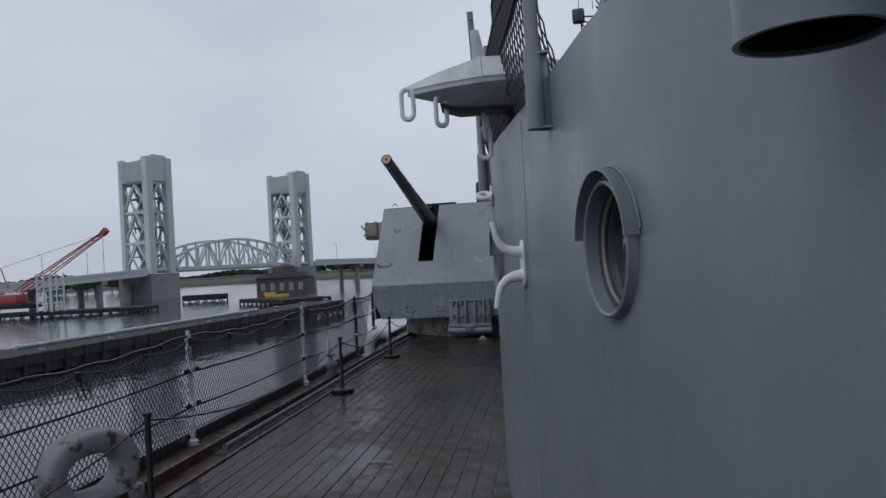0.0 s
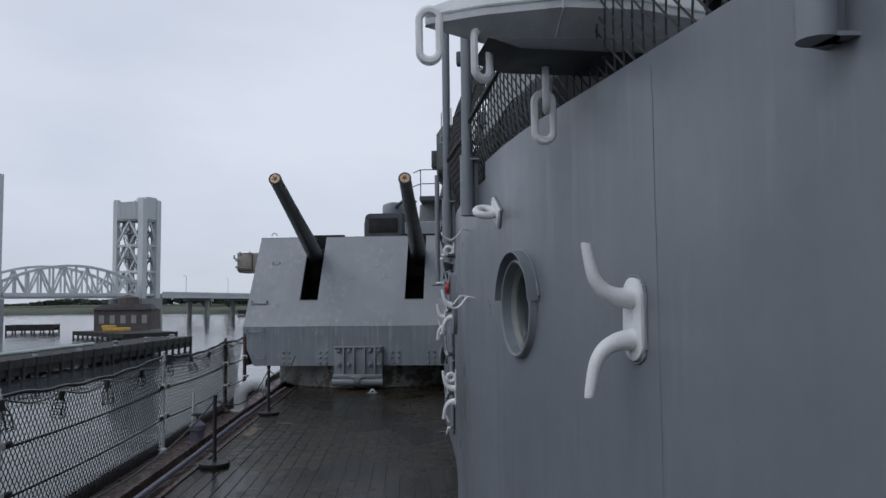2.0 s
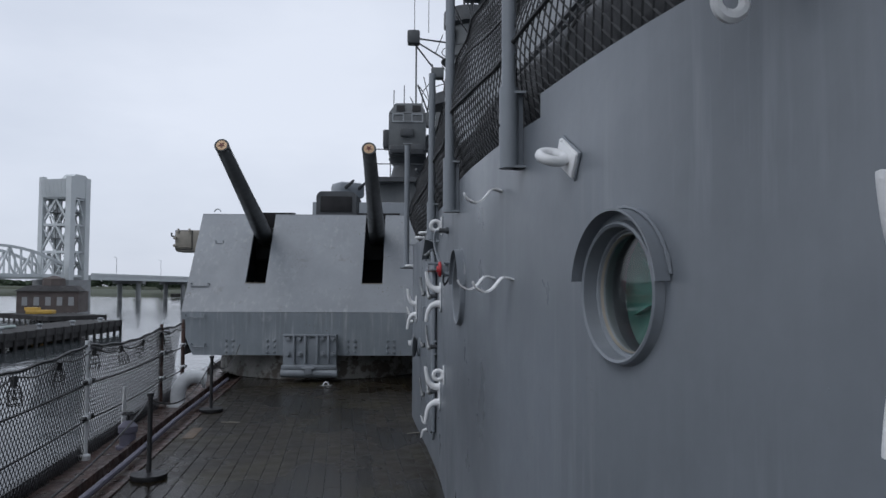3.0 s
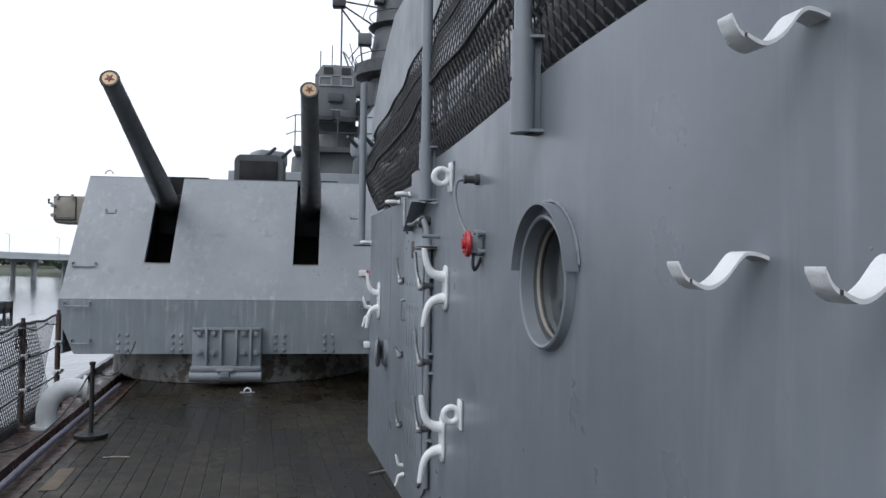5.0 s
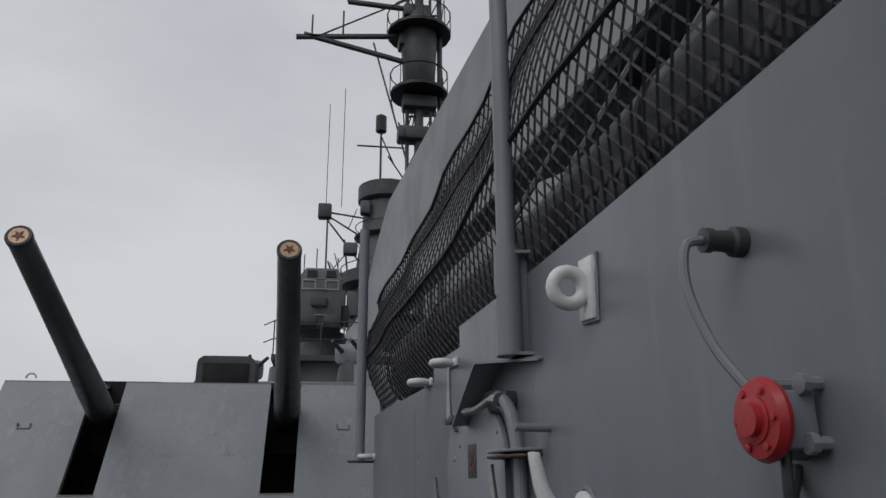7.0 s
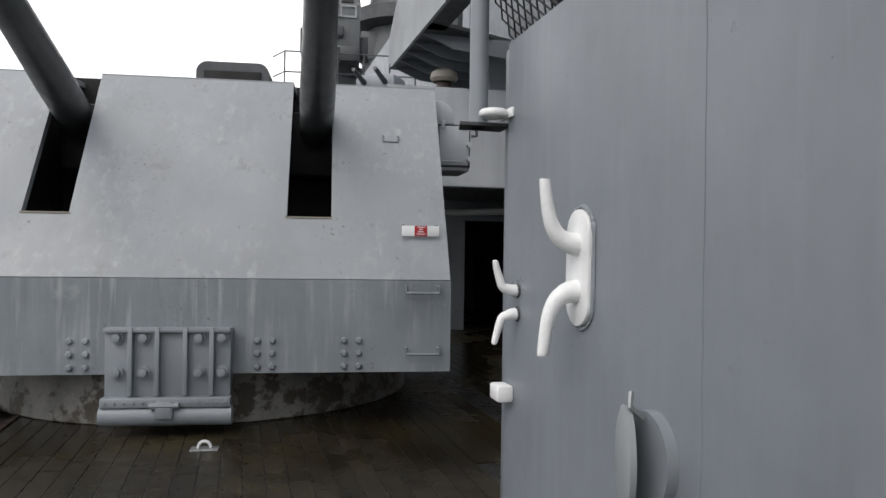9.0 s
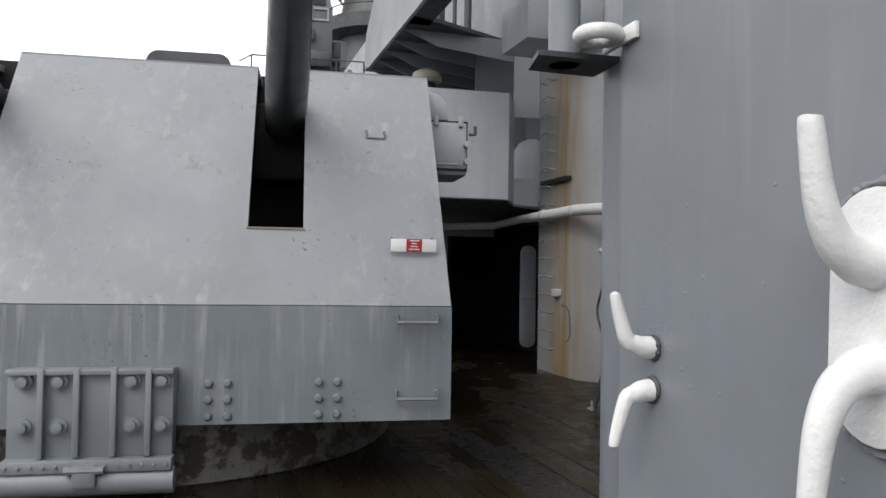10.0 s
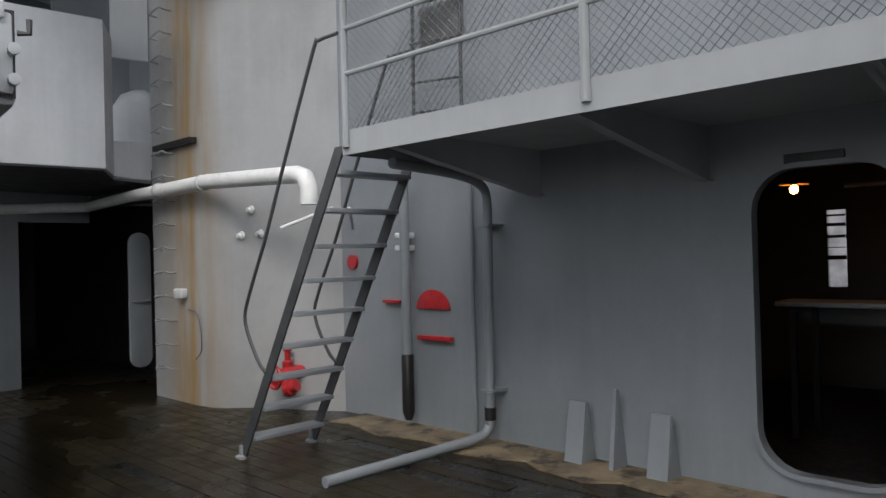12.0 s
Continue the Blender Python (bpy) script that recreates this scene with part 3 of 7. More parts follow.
    prof = [(-2.70 + 0.14 - 0.14 * math.cos(math.pi / 12 * k), 3.74 + 0.14 * math.sin(math.pi / 12 * k)) for k in range(7)]
    prof += [(-1.78 - 0.14 + 0.14 * math.sin(math.pi / 12 * k), 3.74 + 0.14 * math.cos(math.pi / 12 * k)) for k in range(7)]
    prism(bm, [(-2.70, 21.3, ZT + 0.12)] + [(x, 21.3, z) for x, z in prof] + [(-1.78, 21.3, ZT + 0.12)], (0, 0.75, 0.03))
    hood = part("hood", bm, GREY_DARK, mount, "dark rounded roof hood")
    # black slab drawn for the darkness of the hood's opening
    bm = B()
    box(bm, (-2.60, 21.27, ZT + 0.3), (-1.88, 21.3, 3.76), None, 0.01)
    part("hood_opening", bm, VOID, hood)
    # roof eye on the corner
    bm = B()
    tube(bm, [(-4.28 + 0.06 * math.cos(a), YT + 0.15, ZT + 0.05 + 0.06 * math.sin(a)) for a in [math.pi * k / 8 for k in range(9)]], 0.013, 6)
    part("lifting_eye", bm, WHITE_OLD, mount)
    # open sight hatches at the sides
    for x, s, mat, z0, z1, w in ((TX0, -1, HATCH_TAN, 2.36, 2.80, 0.62), (TX1, 1, TUB, 2.30, 2.80, 0.42)):
        bm = B()
        box(bm, (x, 18.98, z0), (x + s * w, 19.5, z1), None, 0.05)
        h = part("sight_hood", bm, mat, mount, "boxy open sight hatch")
        bm = B()
        box(bm, (x + s * (w - 0.34), 18.94, z0 + 0.06), (x + s * (w - 0.02), 18.985, z1 - 0.03), None, 0.02)
        part("hatch_cover", bm, mat, h)
        bm = B()
        tube(bm, [(x + s * w, 18.95, z1 - 0.13), (x + s * (w + 0.05), 18.93, z1 - 0.13), (x + s * (w + 0.05), 18.93, z1 - 0.06)], 0.016, 6)
        part("hatch_latch", bm, GREY_DARK, h)
        # black slab stands in for the shade in the gap round the cover
        bm = B()
        box(bm, (x + s * (w - 0.35), 18.972, z0 + 0.045), (x + s * (w - 0.008), 18.978, z1 - 0.012))
        part("gasket", bm, BLACK, h, "black slab drawn as the dark gap round the cover")
        for f in (0.3, 0.08):
            bm = B()
            box(bm, (x + s * (w - f) - 0.02, 18.915, z1 - 0.07), (x + s * (w - f) + 0.02, 18.945, z1 + 0.02), None, 0.008)
            part("hinge_lug", bm, mat, h)
        for dz in (0.12, 0.27):
            bm = B()
            lathe(bm, [(0.0, 0.0), (0.022, 0.0), (0.022, 0.05), (0.03, 0.055), (0.03, 0.085), (0.0, 0.09)], 10, pose(x + s * (w - 0.03), 18.945, z0 + dz, 90))
            part("dog_bolt", bm, mat, h)
        bm = B()
        tube(bm, [(x + s * (w - 0.3), 18.93, z0 + 0.1), (x + s * (w - 0.1), 18.93, z0 + 0.1)], 0.008, 6)
        part("grab_bar", bm, mat, h)
    bm = B()
    prism(bm, [(TX1, 19.0, 2.78), (TX1 + 0.25, 19.0, 2.80), (TX1 + 0.22, 19.0, 2.96), (TX1 + 0.15, 19.0, 3.03), (TX1, 19.0, 3.05)], (0, 0.3, 0), 0.02)
    part("hinge_hood", bm, TUB, mount, "rounded pale hood over the hatch")


build_mount()

# warning plate on the shield
ws = thing("warning_sign", Matrix.Identity(4), "small white plate with a red warning panel on the gun shield", "sign")
yy = slope_y(1.64) - 0.07
bm = B()
box(bm, (-0.345, yy, 1.60), (-0.02, yy + 0.012, 1.69), None, 0.003)
part("plate", bm, SIGN_WHITE, ws)
bm = B()
box(bm, (-0.235, yy - 0.004, 1.60), (-0.125, yy - 0.001, 1.69))
red = part("red_panel", bm, RED, ws, "red panel with white lines of writing")
for k, w in enumerate((0.07, 0.035, 0.055, 0.075)):
    bm = B()
    box(bm, (-0.18 - w / 2, yy - 0.0065, 1.675 - k * 0.02), (-0.18 + w / 2, yy - 0.0045, 1.682 - k * 0.02))
    part("writing_line", bm, SIGN_WHITE, red)
for x in (-0.33, -0.04):
    bm = B()
    tube(bm, [(x, yy + 0.01, 1.68), (x, yy + 0.09, 1.70)], 0.008, 6)
    part("sign_bracket", bm, GREY_DARK, ws)


# ---- fittings on the deckhouse side ----
def porthole(y, z, deadlight=False):
    m = wall_frame(y, z) @ Matrix.Diagonal((1.04, 1, 1, 1))
    t = thing("porthole", m, "round porthole with grey steel rim, rain eyebrow and dark glass", "porthole", "portholes of the deckhouse")
    turn = pose(0, 0, 0, -90, 0, 0)
    # spigot: a proud outer lip and a tapering collar set back into the wall
    bm = B()
    lathe(bm, [(0.206, -0.085), (0.209, 0.012), (0.211, 0.026), (0.219, 0.031), (0.226, 0.026), (0.2285, 0.008), (0.234, -0.002), (0.2165, -0.002), (0.2165, -0.085)], 56, turn)
    part("rim", bm, GREY_WALL, t)
    bm = B()
    lathe(bm, [(0.188, -0.055), (0.188, -0.035), (0.191, -0.028), (0.197, -0.03), (0.199, -0.022), (0.2068, -0.02), (0.206, -0.055)], 56, turn)
    ring = part("glass_ring", bm, GREY_DARK if not deadlight else GREY, t, "worn inner ring")
    bm = B()
    lathe(bm, [(0.186, -0.036), (0.189, -0.0265), (0.192, -0.0275), (0.19, -0.036)], 48, turn)
    part("bead", bm, HATCH_TAN, ring, "narrow tan sealing bead")
    bm = B()
    lathe(bm, [(0.0, -0.048), (0.195, -0.048), (0.195, -0.042), (0.0, -0.042)], 40, turn)
    pane = part("pane", bm, GLASS, t, "dark reflecting glass")
    pane.visible_shadow = False
    # eyebrow: a thin flange arching over the upper half
    bm = B()
    k = 28
    for i in range(k):
        a0, a1 = [math.radians(8 + 164 * j / k) for j in (i, i + 1)]
        q = []
        for a in (a0, a1):
            for r, o in ((0.258, 0.0), (0.266, 0.0), (0.268, 0.05), (0.26, 0.05)):
                q.append(bm.verts.new((math.cos(a) * r, o, math.sin(a) * r)))
        for f in ((0, 1, 5, 4), (1, 2, 6, 5), (2, 3, 7, 6), (3, 0, 4, 7)):
            bm.faces.new([q[j] for j in f])
    bmesh.ops.remove_doubles(bm, verts=bm.verts, dist=0.0005)
    brow = part("eyebrow", bm, GREY_WALL, t, "thin arched rain flange")
    bm = B()
    rnd = random.Random(int(y * 100))
    tube(bm, [(math.cos(a) * 0.272, 0.001, math.sin(a) * 0.272) for a in [math.radians(12 + 156 * j / 60) for j in range(61)]], [rnd.uniform(0.004, 0.008) for _ in range(61)], 6)
    part("weld_bead", bm, GREY_WALL, brow, "lumpy painted weld along the flange")
    if not deadlight:
        # dark disc added in place of the unlit room behind the glass
        bm = B()
        lathe(bm, [(0.0, -0.2), (0.23, -0.2), (0.23, -0.19), (0.0, -0.19)], 32, turn)
        part("blind", bm, PORT_DARK, t, "dark brown disc standing in for the unlit room behind the glass")
    if deadlight:
        bm = B()
        lathe(bm, [(0.0, -0.16), (0.23, -0.16), (0.23, -0.15), (0.0, -0.15)], 32, turn)
        d = part("backing_disc", bm, GREEN_IN, t, "sea-green disc behind the glass")
        for a in (20, 80, 140):
            bm = B()
            box(bm, (-0.2, -0.149, -0.009), (0.2, -0.125, 0.009), pose(-0.05, 0, 0, 0, a, 0))
            part("spoke", bm, GREEN_IN, d)
    return t


for (py, pz), green in zip(PORTS, (False, True, False)):
    porthole(py, pz, green)


def cleat(y, z, tall=0.46, plate=True, out=0.14, thick=1.0, big=1.0):
    """Two upturned horns welded on an oval plate."""
    t = thing("cleat", wall_frame(y, z), "white painted horn cleat welded upright on the grey wall", "cleat", "cleats on the deckhouse")
    h = tall / 2
    rt = min(0.065, h * 0.27)
    if plate:
        bm = B()
        rim = [(0.062 * big * math.cos(a), 0, (0.075 if math.sin(a) > 0 else -0.075) * big + 0.062 * big * math.sin(a)) for a in [2 * math.pi * k / 24 for k in range(24)]]
        prism(bm, rim, (0, 0.018, 0), 0.004)
        part("plate", bm, WHITE, t)
        bm = B()
        rnd = random.Random(int(y * 50))
        ring = [Vector(rim[i % 24]).lerp(Vector(rim[(i + 1) % 24]), f) for i in range(24) for f in (0, 0.33, 0.67)]
        tube(bm, [(p[0] * 1.08, 0.003, p[2] * 1.05) for p in ring], [rnd.uniform(0.003, 0.008) for _ in ring], 6, True)
        part("weld_bead", bm, GREY, t, "rough painted weld bead")
    for s in (1, -1):
        bm = B()
        pts = smooth_path([(0, -0.01, s * rt), (0.0, out * 0.3, s * rt * 1.06), (0.0, out * 0.5, s * rt * 1.2), (0.0, out * 0.70, s * (rt * 1.1 + (h - 0.06) * 0.14)), (0.0, out * 0.88, s * (0.06 + (h - 0.06) * 0.45)), (0.0, out, s * (h - 0.012)), (0.0, out * 1.01, s * h)], 4)
        k = len(pts)
        tube(bm, pts, [(0.037 - 0.024 * (i / (k - 1)) ** 0.95 if i < k - 2 else 0.0105 if i < k - 1 else 0.003) * thick for i in range(k)], 16)
        horn = part("horn", bm, WHITE, t)
        if not plate:
            bm = B()
            rnd = random.Random(int(z * 90) + s)
            tube(bm, [(0.03 * thick * math.cos(a) * 1.15, 0.004, s * rt + 0.03 * thick * math.sin(a) * 1.15) for a in [2 * math.pi * k / 20 for k in range(20)]], [rnd.uniform(0.003, 0.007) for _ in range(20)], 6, True)
            part("weld_bead", bm, GREY_DARK, horn, "rough painted weld bead")
    return t


for y, z, tall, plate, out, thick, big in ((5.29, 1.69, 0.49, True, 0.17, 1.0, 0.98), (10.70, 1.628, 0.45, True, 0.135, 0.95, 0.95), (10.74, 0.755, 0.50, True, 0.135, 0.95, 0.98), (13.34, 1.433, 0.50, True, 0.117, 0.96, 1.22), (13.87, 1.297, 0.30, False, 0.085, 0.64, 1.0), (12.0, 0.24, 0.24, False, 0.07, 0.5, 1.0)):
    cleat(y, z, tall, plate, out, thick, big)


def strap_hook(y, z, length, rise):
    """A flat strip bent in an S, standing out of the wall."""
    bm = B()
    pts = smooth_path([(0, -0.01, 0.0), (0.002, 0.028, 0.012 * rise), (0.004, 0.055, 0.008 * rise), (0.008, 0.092, -0.036), (0.012, 0.128, -0.054), (0.014, 0.168, -0.036), (0.016, length, -0.008)], 5)
    k = len(pts)
    for i in range(k - 1):
        q = []
        for p in (pts[i], pts[i + 1]):
            w = 0.027 if i < k * 0.75 else 0.02
            q += [bm.verts.new(p + Vector(o)) for o in ((-w, 0, -0.004), (w, 0, -0.004), (w, 0, 0.004), (-w, 0, 0.004))]
        for f in ((0, 1, 5, 4), (1, 2, 6, 5), (2, 3, 7, 6), (3, 0, 4, 7)):
            bm.faces.new([q[j] for j in f])
        if i == 0:
            bm.faces.new(q[3::-1])
        if i == k - 2:
            bm.faces.new(q[4:])
    bmesh.ops.remove_doubles(bm, verts=bm.verts, dist=0.0005)
    return tagged(part("strap_hook", bm, WHITE, None, "", wall_frame(y, z)), "white painted S-bent steel strap hook on the grey wall", "hook", "strap hooks")


for y, z in ((7.78, 1.766), (7.43, 1.757), (7.63, 2.19)):
    strap_hook(y, z, 0.185, 1)


def eye_plate(y, z, tilt=0.0, flat=False, size=1.0):
    t = thing("eye_plate", wall_frame(y, z) @ pose(0, 0, 0, 0, tilt, 0) @ Matrix.Diagonal((size, size, size, 1)), "white painted steel eye ring on a small welded plate", "eye plate", "eye plates")
    bm = B()
    if flat:
        box(bm, (-0.07, 0, -0.018), (0.07, 0.012, 0.018), None, 0.004)
    else:
        box(bm, (-0.04, 0, -0.075), (0.04, 0.018, 0.075), None, 0.006)
    base = part("plate", bm, WHITE, t)
    if not flat:
        bm = B()
        rnd = random.Random(int(y * 70))
        loop = [Vector((-0.04, 0.004, -0.075)), Vector((0.04, 0.004, -0.075)), Vector((0.04, 0.004, 0.075)), Vector((-0.04, 0.004, 0.075))]
        pts = [loop[i].lerp(loop[(i + 1) % 4], f / 9) for i in range(4) for f in range(9)]
        tube(bm, [p * 1.03 for p in pts], [rnd.uniform(0.003, 0.007) for _ in pts], 6, True)
        part("weld_bead", bm, GREY, base, "rough painted weld bead")
    bm = B()
    r, cx = (0.038, 0.058)
    pts = []
    for k in range(20):
        a = 2 * math.pi * k / 20
        pts.append((math.cos(a) * r, cx + math.sin(a) * r, 0) if flat else (0, cx + math.sin(a) * r, math.cos(a) * r))
    tube(bm, pts, 0.017, 12, True)
    part("ring", bm, WHITE, t)
    return t


eye_plate(6.74, 2.21, 60, False, 1.2)
eye_plate(10.585, 2.253, -5, False, 1.1)
eye_plate(10.26, 0.985)
eye_plate(11.99, 2.285, 0, True)
eye_plate(12.43, 2.262, 0, True)
eye_plate(14.0, 1.985, 0, True)


def net_post(y, foot, top, r=0.032):
    """A pipe upright in a welded socket on the wall."""
    t = thing("net_post", wall_frame(y, 0), "grey painted pipe upright in a socket on the deckhouse side", "post", "net posts")
    bm = B()
    tube(bm, [(0, 0.064, foot + 0.34), (0, 0.064, top)], r, 14)
    part("pipe", bm, GREY, t)
    bm = B()
    lathe(bm, [(0.034, foot), (0.043, foot), (0.043, foot + 0.36), (0.034, foot + 0.36)], 16, pose(0, 0.064, 0))
    sock = part("socket", bm, GREY, t)
    # black disc inside the socket puts its inner shade into colour
    bm = B()
    lathe(bm, [(0.0, foot + 0.02), (0.0335, foot + 0.02), (0.0335, foot + 0.025), (0.0, foot + 0.025)], 16, pose(0, 0.064, 0))
    part("socket_bottom", bm, VOID, sock, "black disc drawn as the dark open end")
    # black stud drawn as a dark hole
    bm = B()
    tube(bm, [(0, 0.106, foot + 0.19), (0, 0.1085, foot + 0.19)], 0.008, 8)
    part("pin_hole", bm, VOID, sock)
    for z in (foot, foot + 0.33):
        bm = B()
        prism(bm, [(-0.05, 0, z), (0.05, 0, z), (0.04, 0.05, z), (-0.04, 0.05, z)], (0, 0, 0.01))
        part("bracket_plate", bm, GREY, t)
    bm = B()
    box(bm, (-0.012, 0, foot), (0.012, 0.04, foot + 0.34), None, 0.003)
    part("web", bm, GREY, t)
    return t


POSTS = [(4.42, 2.29, 4.1), (7.28, 2.25, 3.62), (8.98, 2.22, 4.0), (11.08, 2.16, 3.75)]
for p in POSTS:
    net_post(*p)
t = thing("net_post", end @ pose(0.12, 0.02, 0), "grey painted pipe upright at the deckhouse corner", "post", "net posts")
bm = B()
tube(bm, [(0, 0.06, 1.95), (0, 0.06, 3.62)], 0.036, 14)
part("pipe", bm, GREY, t)
bm = B()
prism(bm, [(-0.07, -0.05, 1.95), (0.07, -0.05, 1.95), (0.065, 0.12, 1.95), (-0.06, 0.15, 1.95)], (0, 0, 0.012))
part("bracket_plate", bm, GREY_DARK, t)


# rolled netting and the safety net behind the posts
def build_net():
    bm = B()
    pts = [(wall_x(y) + 0.30, y, 2.68 - 0.016 * (y - 5)) for y in np.arange(6.2, 14.2, 0.3)]
    tube(bm, pts, [0.2] + [0.25 for i in range(len(pts) - 2)] + [0.2], 20)
    roll = part("boom", bm, BOOM, None)
    tagged(roll, "long dark grey round boom lying along the deckhouse top", "boom")
    for k, y in enumerate(np.arange(6.9, 14.0, 1.15)):
        bm = B()
        c = Vector((wall_x(y) + 0.30, y, 2.68 - 0.016 * (y - 5)))
        tube(bm, [c + Vector((0.253 * math.cos(a), 0.02 * math.sin(2 * a + k), 0.253 * math.sin(a))) for a in [2 * math.pi * j / 24 for j in range(24)]], 0.009, 6, True)
        part("lashing", bm, ROPE, roll, "rope lashing round the boom")
    net = thing("safety_net", Matrix.Identity(4), "black rope safety net sagging along grey posts above the wall", "net")
    def at(y, f):
        bulge = math.sin(math.pi * min(1, f * 1.1)) * 0.12
        wob = 0.012 * math.sin(y * 3.1 + f * 5) + 0.006 * math.sin(y * 7.3 - f * 9)
        top = float(np.interp(y, (7.5, 9.0, 11.25, 11.6, 12.4, 14.2), (3.3, 3.5, 3.5, 3.40, 3.30, 3.12))) + 0.16 * max(0.0, 7.5 - y) ** 1.2
        sag = 0.05 * math.sin(math.pi * ((y - 4.4) % 2.2) / 2.2)
        low = 2.40 - 0.08 * min(1.0, max(0.0, y - 11.4))
        z = low + (top - low - sag * 0.5) * f
        return Vector((wall_x(y) + 0.10 - bulge - 0.04 * f + wob * (0.4 + f), y, z))
    k, rows = 300, 24
    ys = np.linspace(4.45, 14.25, k)
    bm = B()
    for i in range(k):
        for s in (1, -1):
            for j in range(rows):
                i1 = i + s
                if 0 <= i1 < k and (i + j) % 2 == 0:
                    strand(bm, at(ys[i], j / rows), at(ys[i1], (j + 1) / rows), 0.0046)
    tagged(part("mesh", bm, ROPE, net), "", "", "", "stuff")
    for f, r in ((1.0, 0.008), (0.72, 0.006), (0.45, 0.011)):
        bm = B()
        tube(bm, [at(y, f) + Vector((-0.006, 0, 0)) for y in np.arange(4.45, 14.26, 0.2)], r, 6)
        part("edge_rope", bm, ROPE, net)


build_net()

# ventilation mouth high on the wall at the start
t = thing("vent_pipe", pose(1.765, 2.36, 2.05), "short grey vent pipe with a dark open mouth", "vent")
bm = B()
lathe(bm, [(0.0, 0.69), (0.107, 0.69), (0.107, 0.0), (0.117, 0.0), (0.117, 0.7), (0.0, 0.7)], 32)
part("pipe", bm, GREY_WALL, t)
# near-black liner puts the shade inside the mouth into its colour
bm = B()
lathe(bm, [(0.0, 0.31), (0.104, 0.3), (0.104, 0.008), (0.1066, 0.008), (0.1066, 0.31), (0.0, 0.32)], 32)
part("lining", bm, VOID, t, "black liner standing in for the dark inside of the mouth")
bm = B()
box(bm, (0.0, -0.02, 0.1), (0.25, 0.02, 0.14))
part("stay", bm, GREY_WALL, t)


# hanging floodlight-shaped float with chain links
def build_float():
    m = Matrix.Translation((0.62, 5.58, 2.80)) @ pose(0, 0, 0, 0, -2, 12) @ Matrix.Diagonal((0.74, 0.74, 0.92, 1))
    t = thing("paravane_float", m, "white pointed boat-shaped float slung from chain links", "float")
    bm = B()
    secs = [(-0.62, 0.02, 0.03, 0.0), (-0.35, 0.16, 0.09, 0.0), (0.0, 0.27, 0.15, 0.0), (0.4, 0.25, 0.14, 0.0), (0.8, 0.10, 0.06, 0.0)]
    rings = []
    for x, w, h, z in secs:
        rings.append([bm.verts.new((x, y, zz + z)) for y, zz in ((-w, 0.0), (-w * 0.55, h), (w * 0.55, h), (w, 0.0), (w * 0.97, -0.035), (0.0, -h * 1.15), (-w * 0.97, -0.035))])
    for a, b in zip(rings, rings[1:]):
        for j in range(7):
            bm.faces.new((a[j], a[(j + 1) % 7], b[(j + 1) % 7], b[j]))
    bm.faces.new(rings[0][::-1])
    bm.faces.new(rings[-1])
    part("body", bm, WHITE_OLD, t)
    bm = B()
    prism(bm, [(-0.36, -0.2, -0.135), (0.6, -0.2, -0.135), (0.5, -0.2, -0.2), (-0.2, -0.2, -0.18)], (0, 0.4, 0), 0.01)
    part("base_plate", bm, GREY_DARK, t)
    bm = B()
    prism(bm, [(-0.06, -0.03, 0.12), (0.06, -0.03, 0.12), (0.01, -0.03, 0.36), (-0.06, -0.03, 0.36)], (0, 0.06, 0), 0.008)
    part("lug", bm, WHITE_OLD, t)
    bm = B()
    box(bm, (-0.072, 0.032, 0.1), (-0.02, 0.05, 0.5), None, 0.004)
    post = part("upright", bm, GREY, t, "flat grey upright with a bolt hole")
    # black disc drawn for the dark of the bolt hole
    bm = B()
    lathe(bm, [(0.008, 0.0), (0.008, 0.002), (0.0, 0.002)], 8, pose(-0.046, 0.031, 0.44, 90))
    part("bolt_hole", bm, VOID, post)
    bm = B()
    tube(bm, [(0.0, -0.148, 0.152), (0.0, -0.27, 0.0), (0.0, -0.262, -0.035), (0.0, 0.0, -0.172)], 0.006, 5)
    part("seam_rib", bm, WHITE_OLD, t)
    bm = B()
    tube(bm, [(-0.62, -0.02, 0.0), (-0.35, -0.16, 0.0), (0.0, -0.27, 0.0), (0.4, -0.25, 0.0), (0.8, -0.1, 0.0)], 0.007, 5)
    part("chine", bm, WHITE_OLD, t)
    back = m.inverted()
    def link(p, turn, z_up=0.0):
        bm = B()
        pts = []
        for k in range(24):
            a = 2 * math.pi * k / 24
            pts.append(back @ (pose(*p, 0, 0, turn) @ Vector((0.036 * math.cos(a), 0, 0.085 + (0.055 if math.sin(a) > 0 else -0.055) + 0.036 * math.sin(a)))))
        tube(bm, pts, 0.019, 8, True)
        part("chain_link", bm, WHITE, t)
    link((0.192, 5.40, 2.60), 5)
    link((0.375, 5.50, 2.56), 40)
    link((0.605, 5.655, 2.36), 8)
    link((0.615, 5.66, 2.48), 85)


build_float()

# red-capped sounding valve, cable gland and hose
t = thing("fire_plug_valve", wall_frame(9.83, 1.855) @ Matrix.Diagonal((0.8, 0.72, 0.8, 1)), "red round valve cap on a grey fitting with hose", "valve")
bm = B()
box(bm, (-0.045, 0.01, -0.055), (0.045, 0.09, 0.05), None, 0.01)
tube(bm, [(0.02, 0.0, 0.065), (0.02, 0.06, 0.065)], 0.014, 8)
tube(bm, [(0.02, 0.0, -0.055), (0.02, 0.07, -0.055)], 0.016, 8)
part("body", bm, GREY, t)
bm = B()
lathe(bm, [(0.0, 0.0), (0.075, 0.0), (0.078, 0.012), (0.07, 0.028), (0.032, 0.032), (0.03, 0.05), (0.0, 0.052)], 24, pose(0, 0.09, 0, -90))
cap = part("cap", bm, RED, t, "red enamel valve cap")
bm = B()
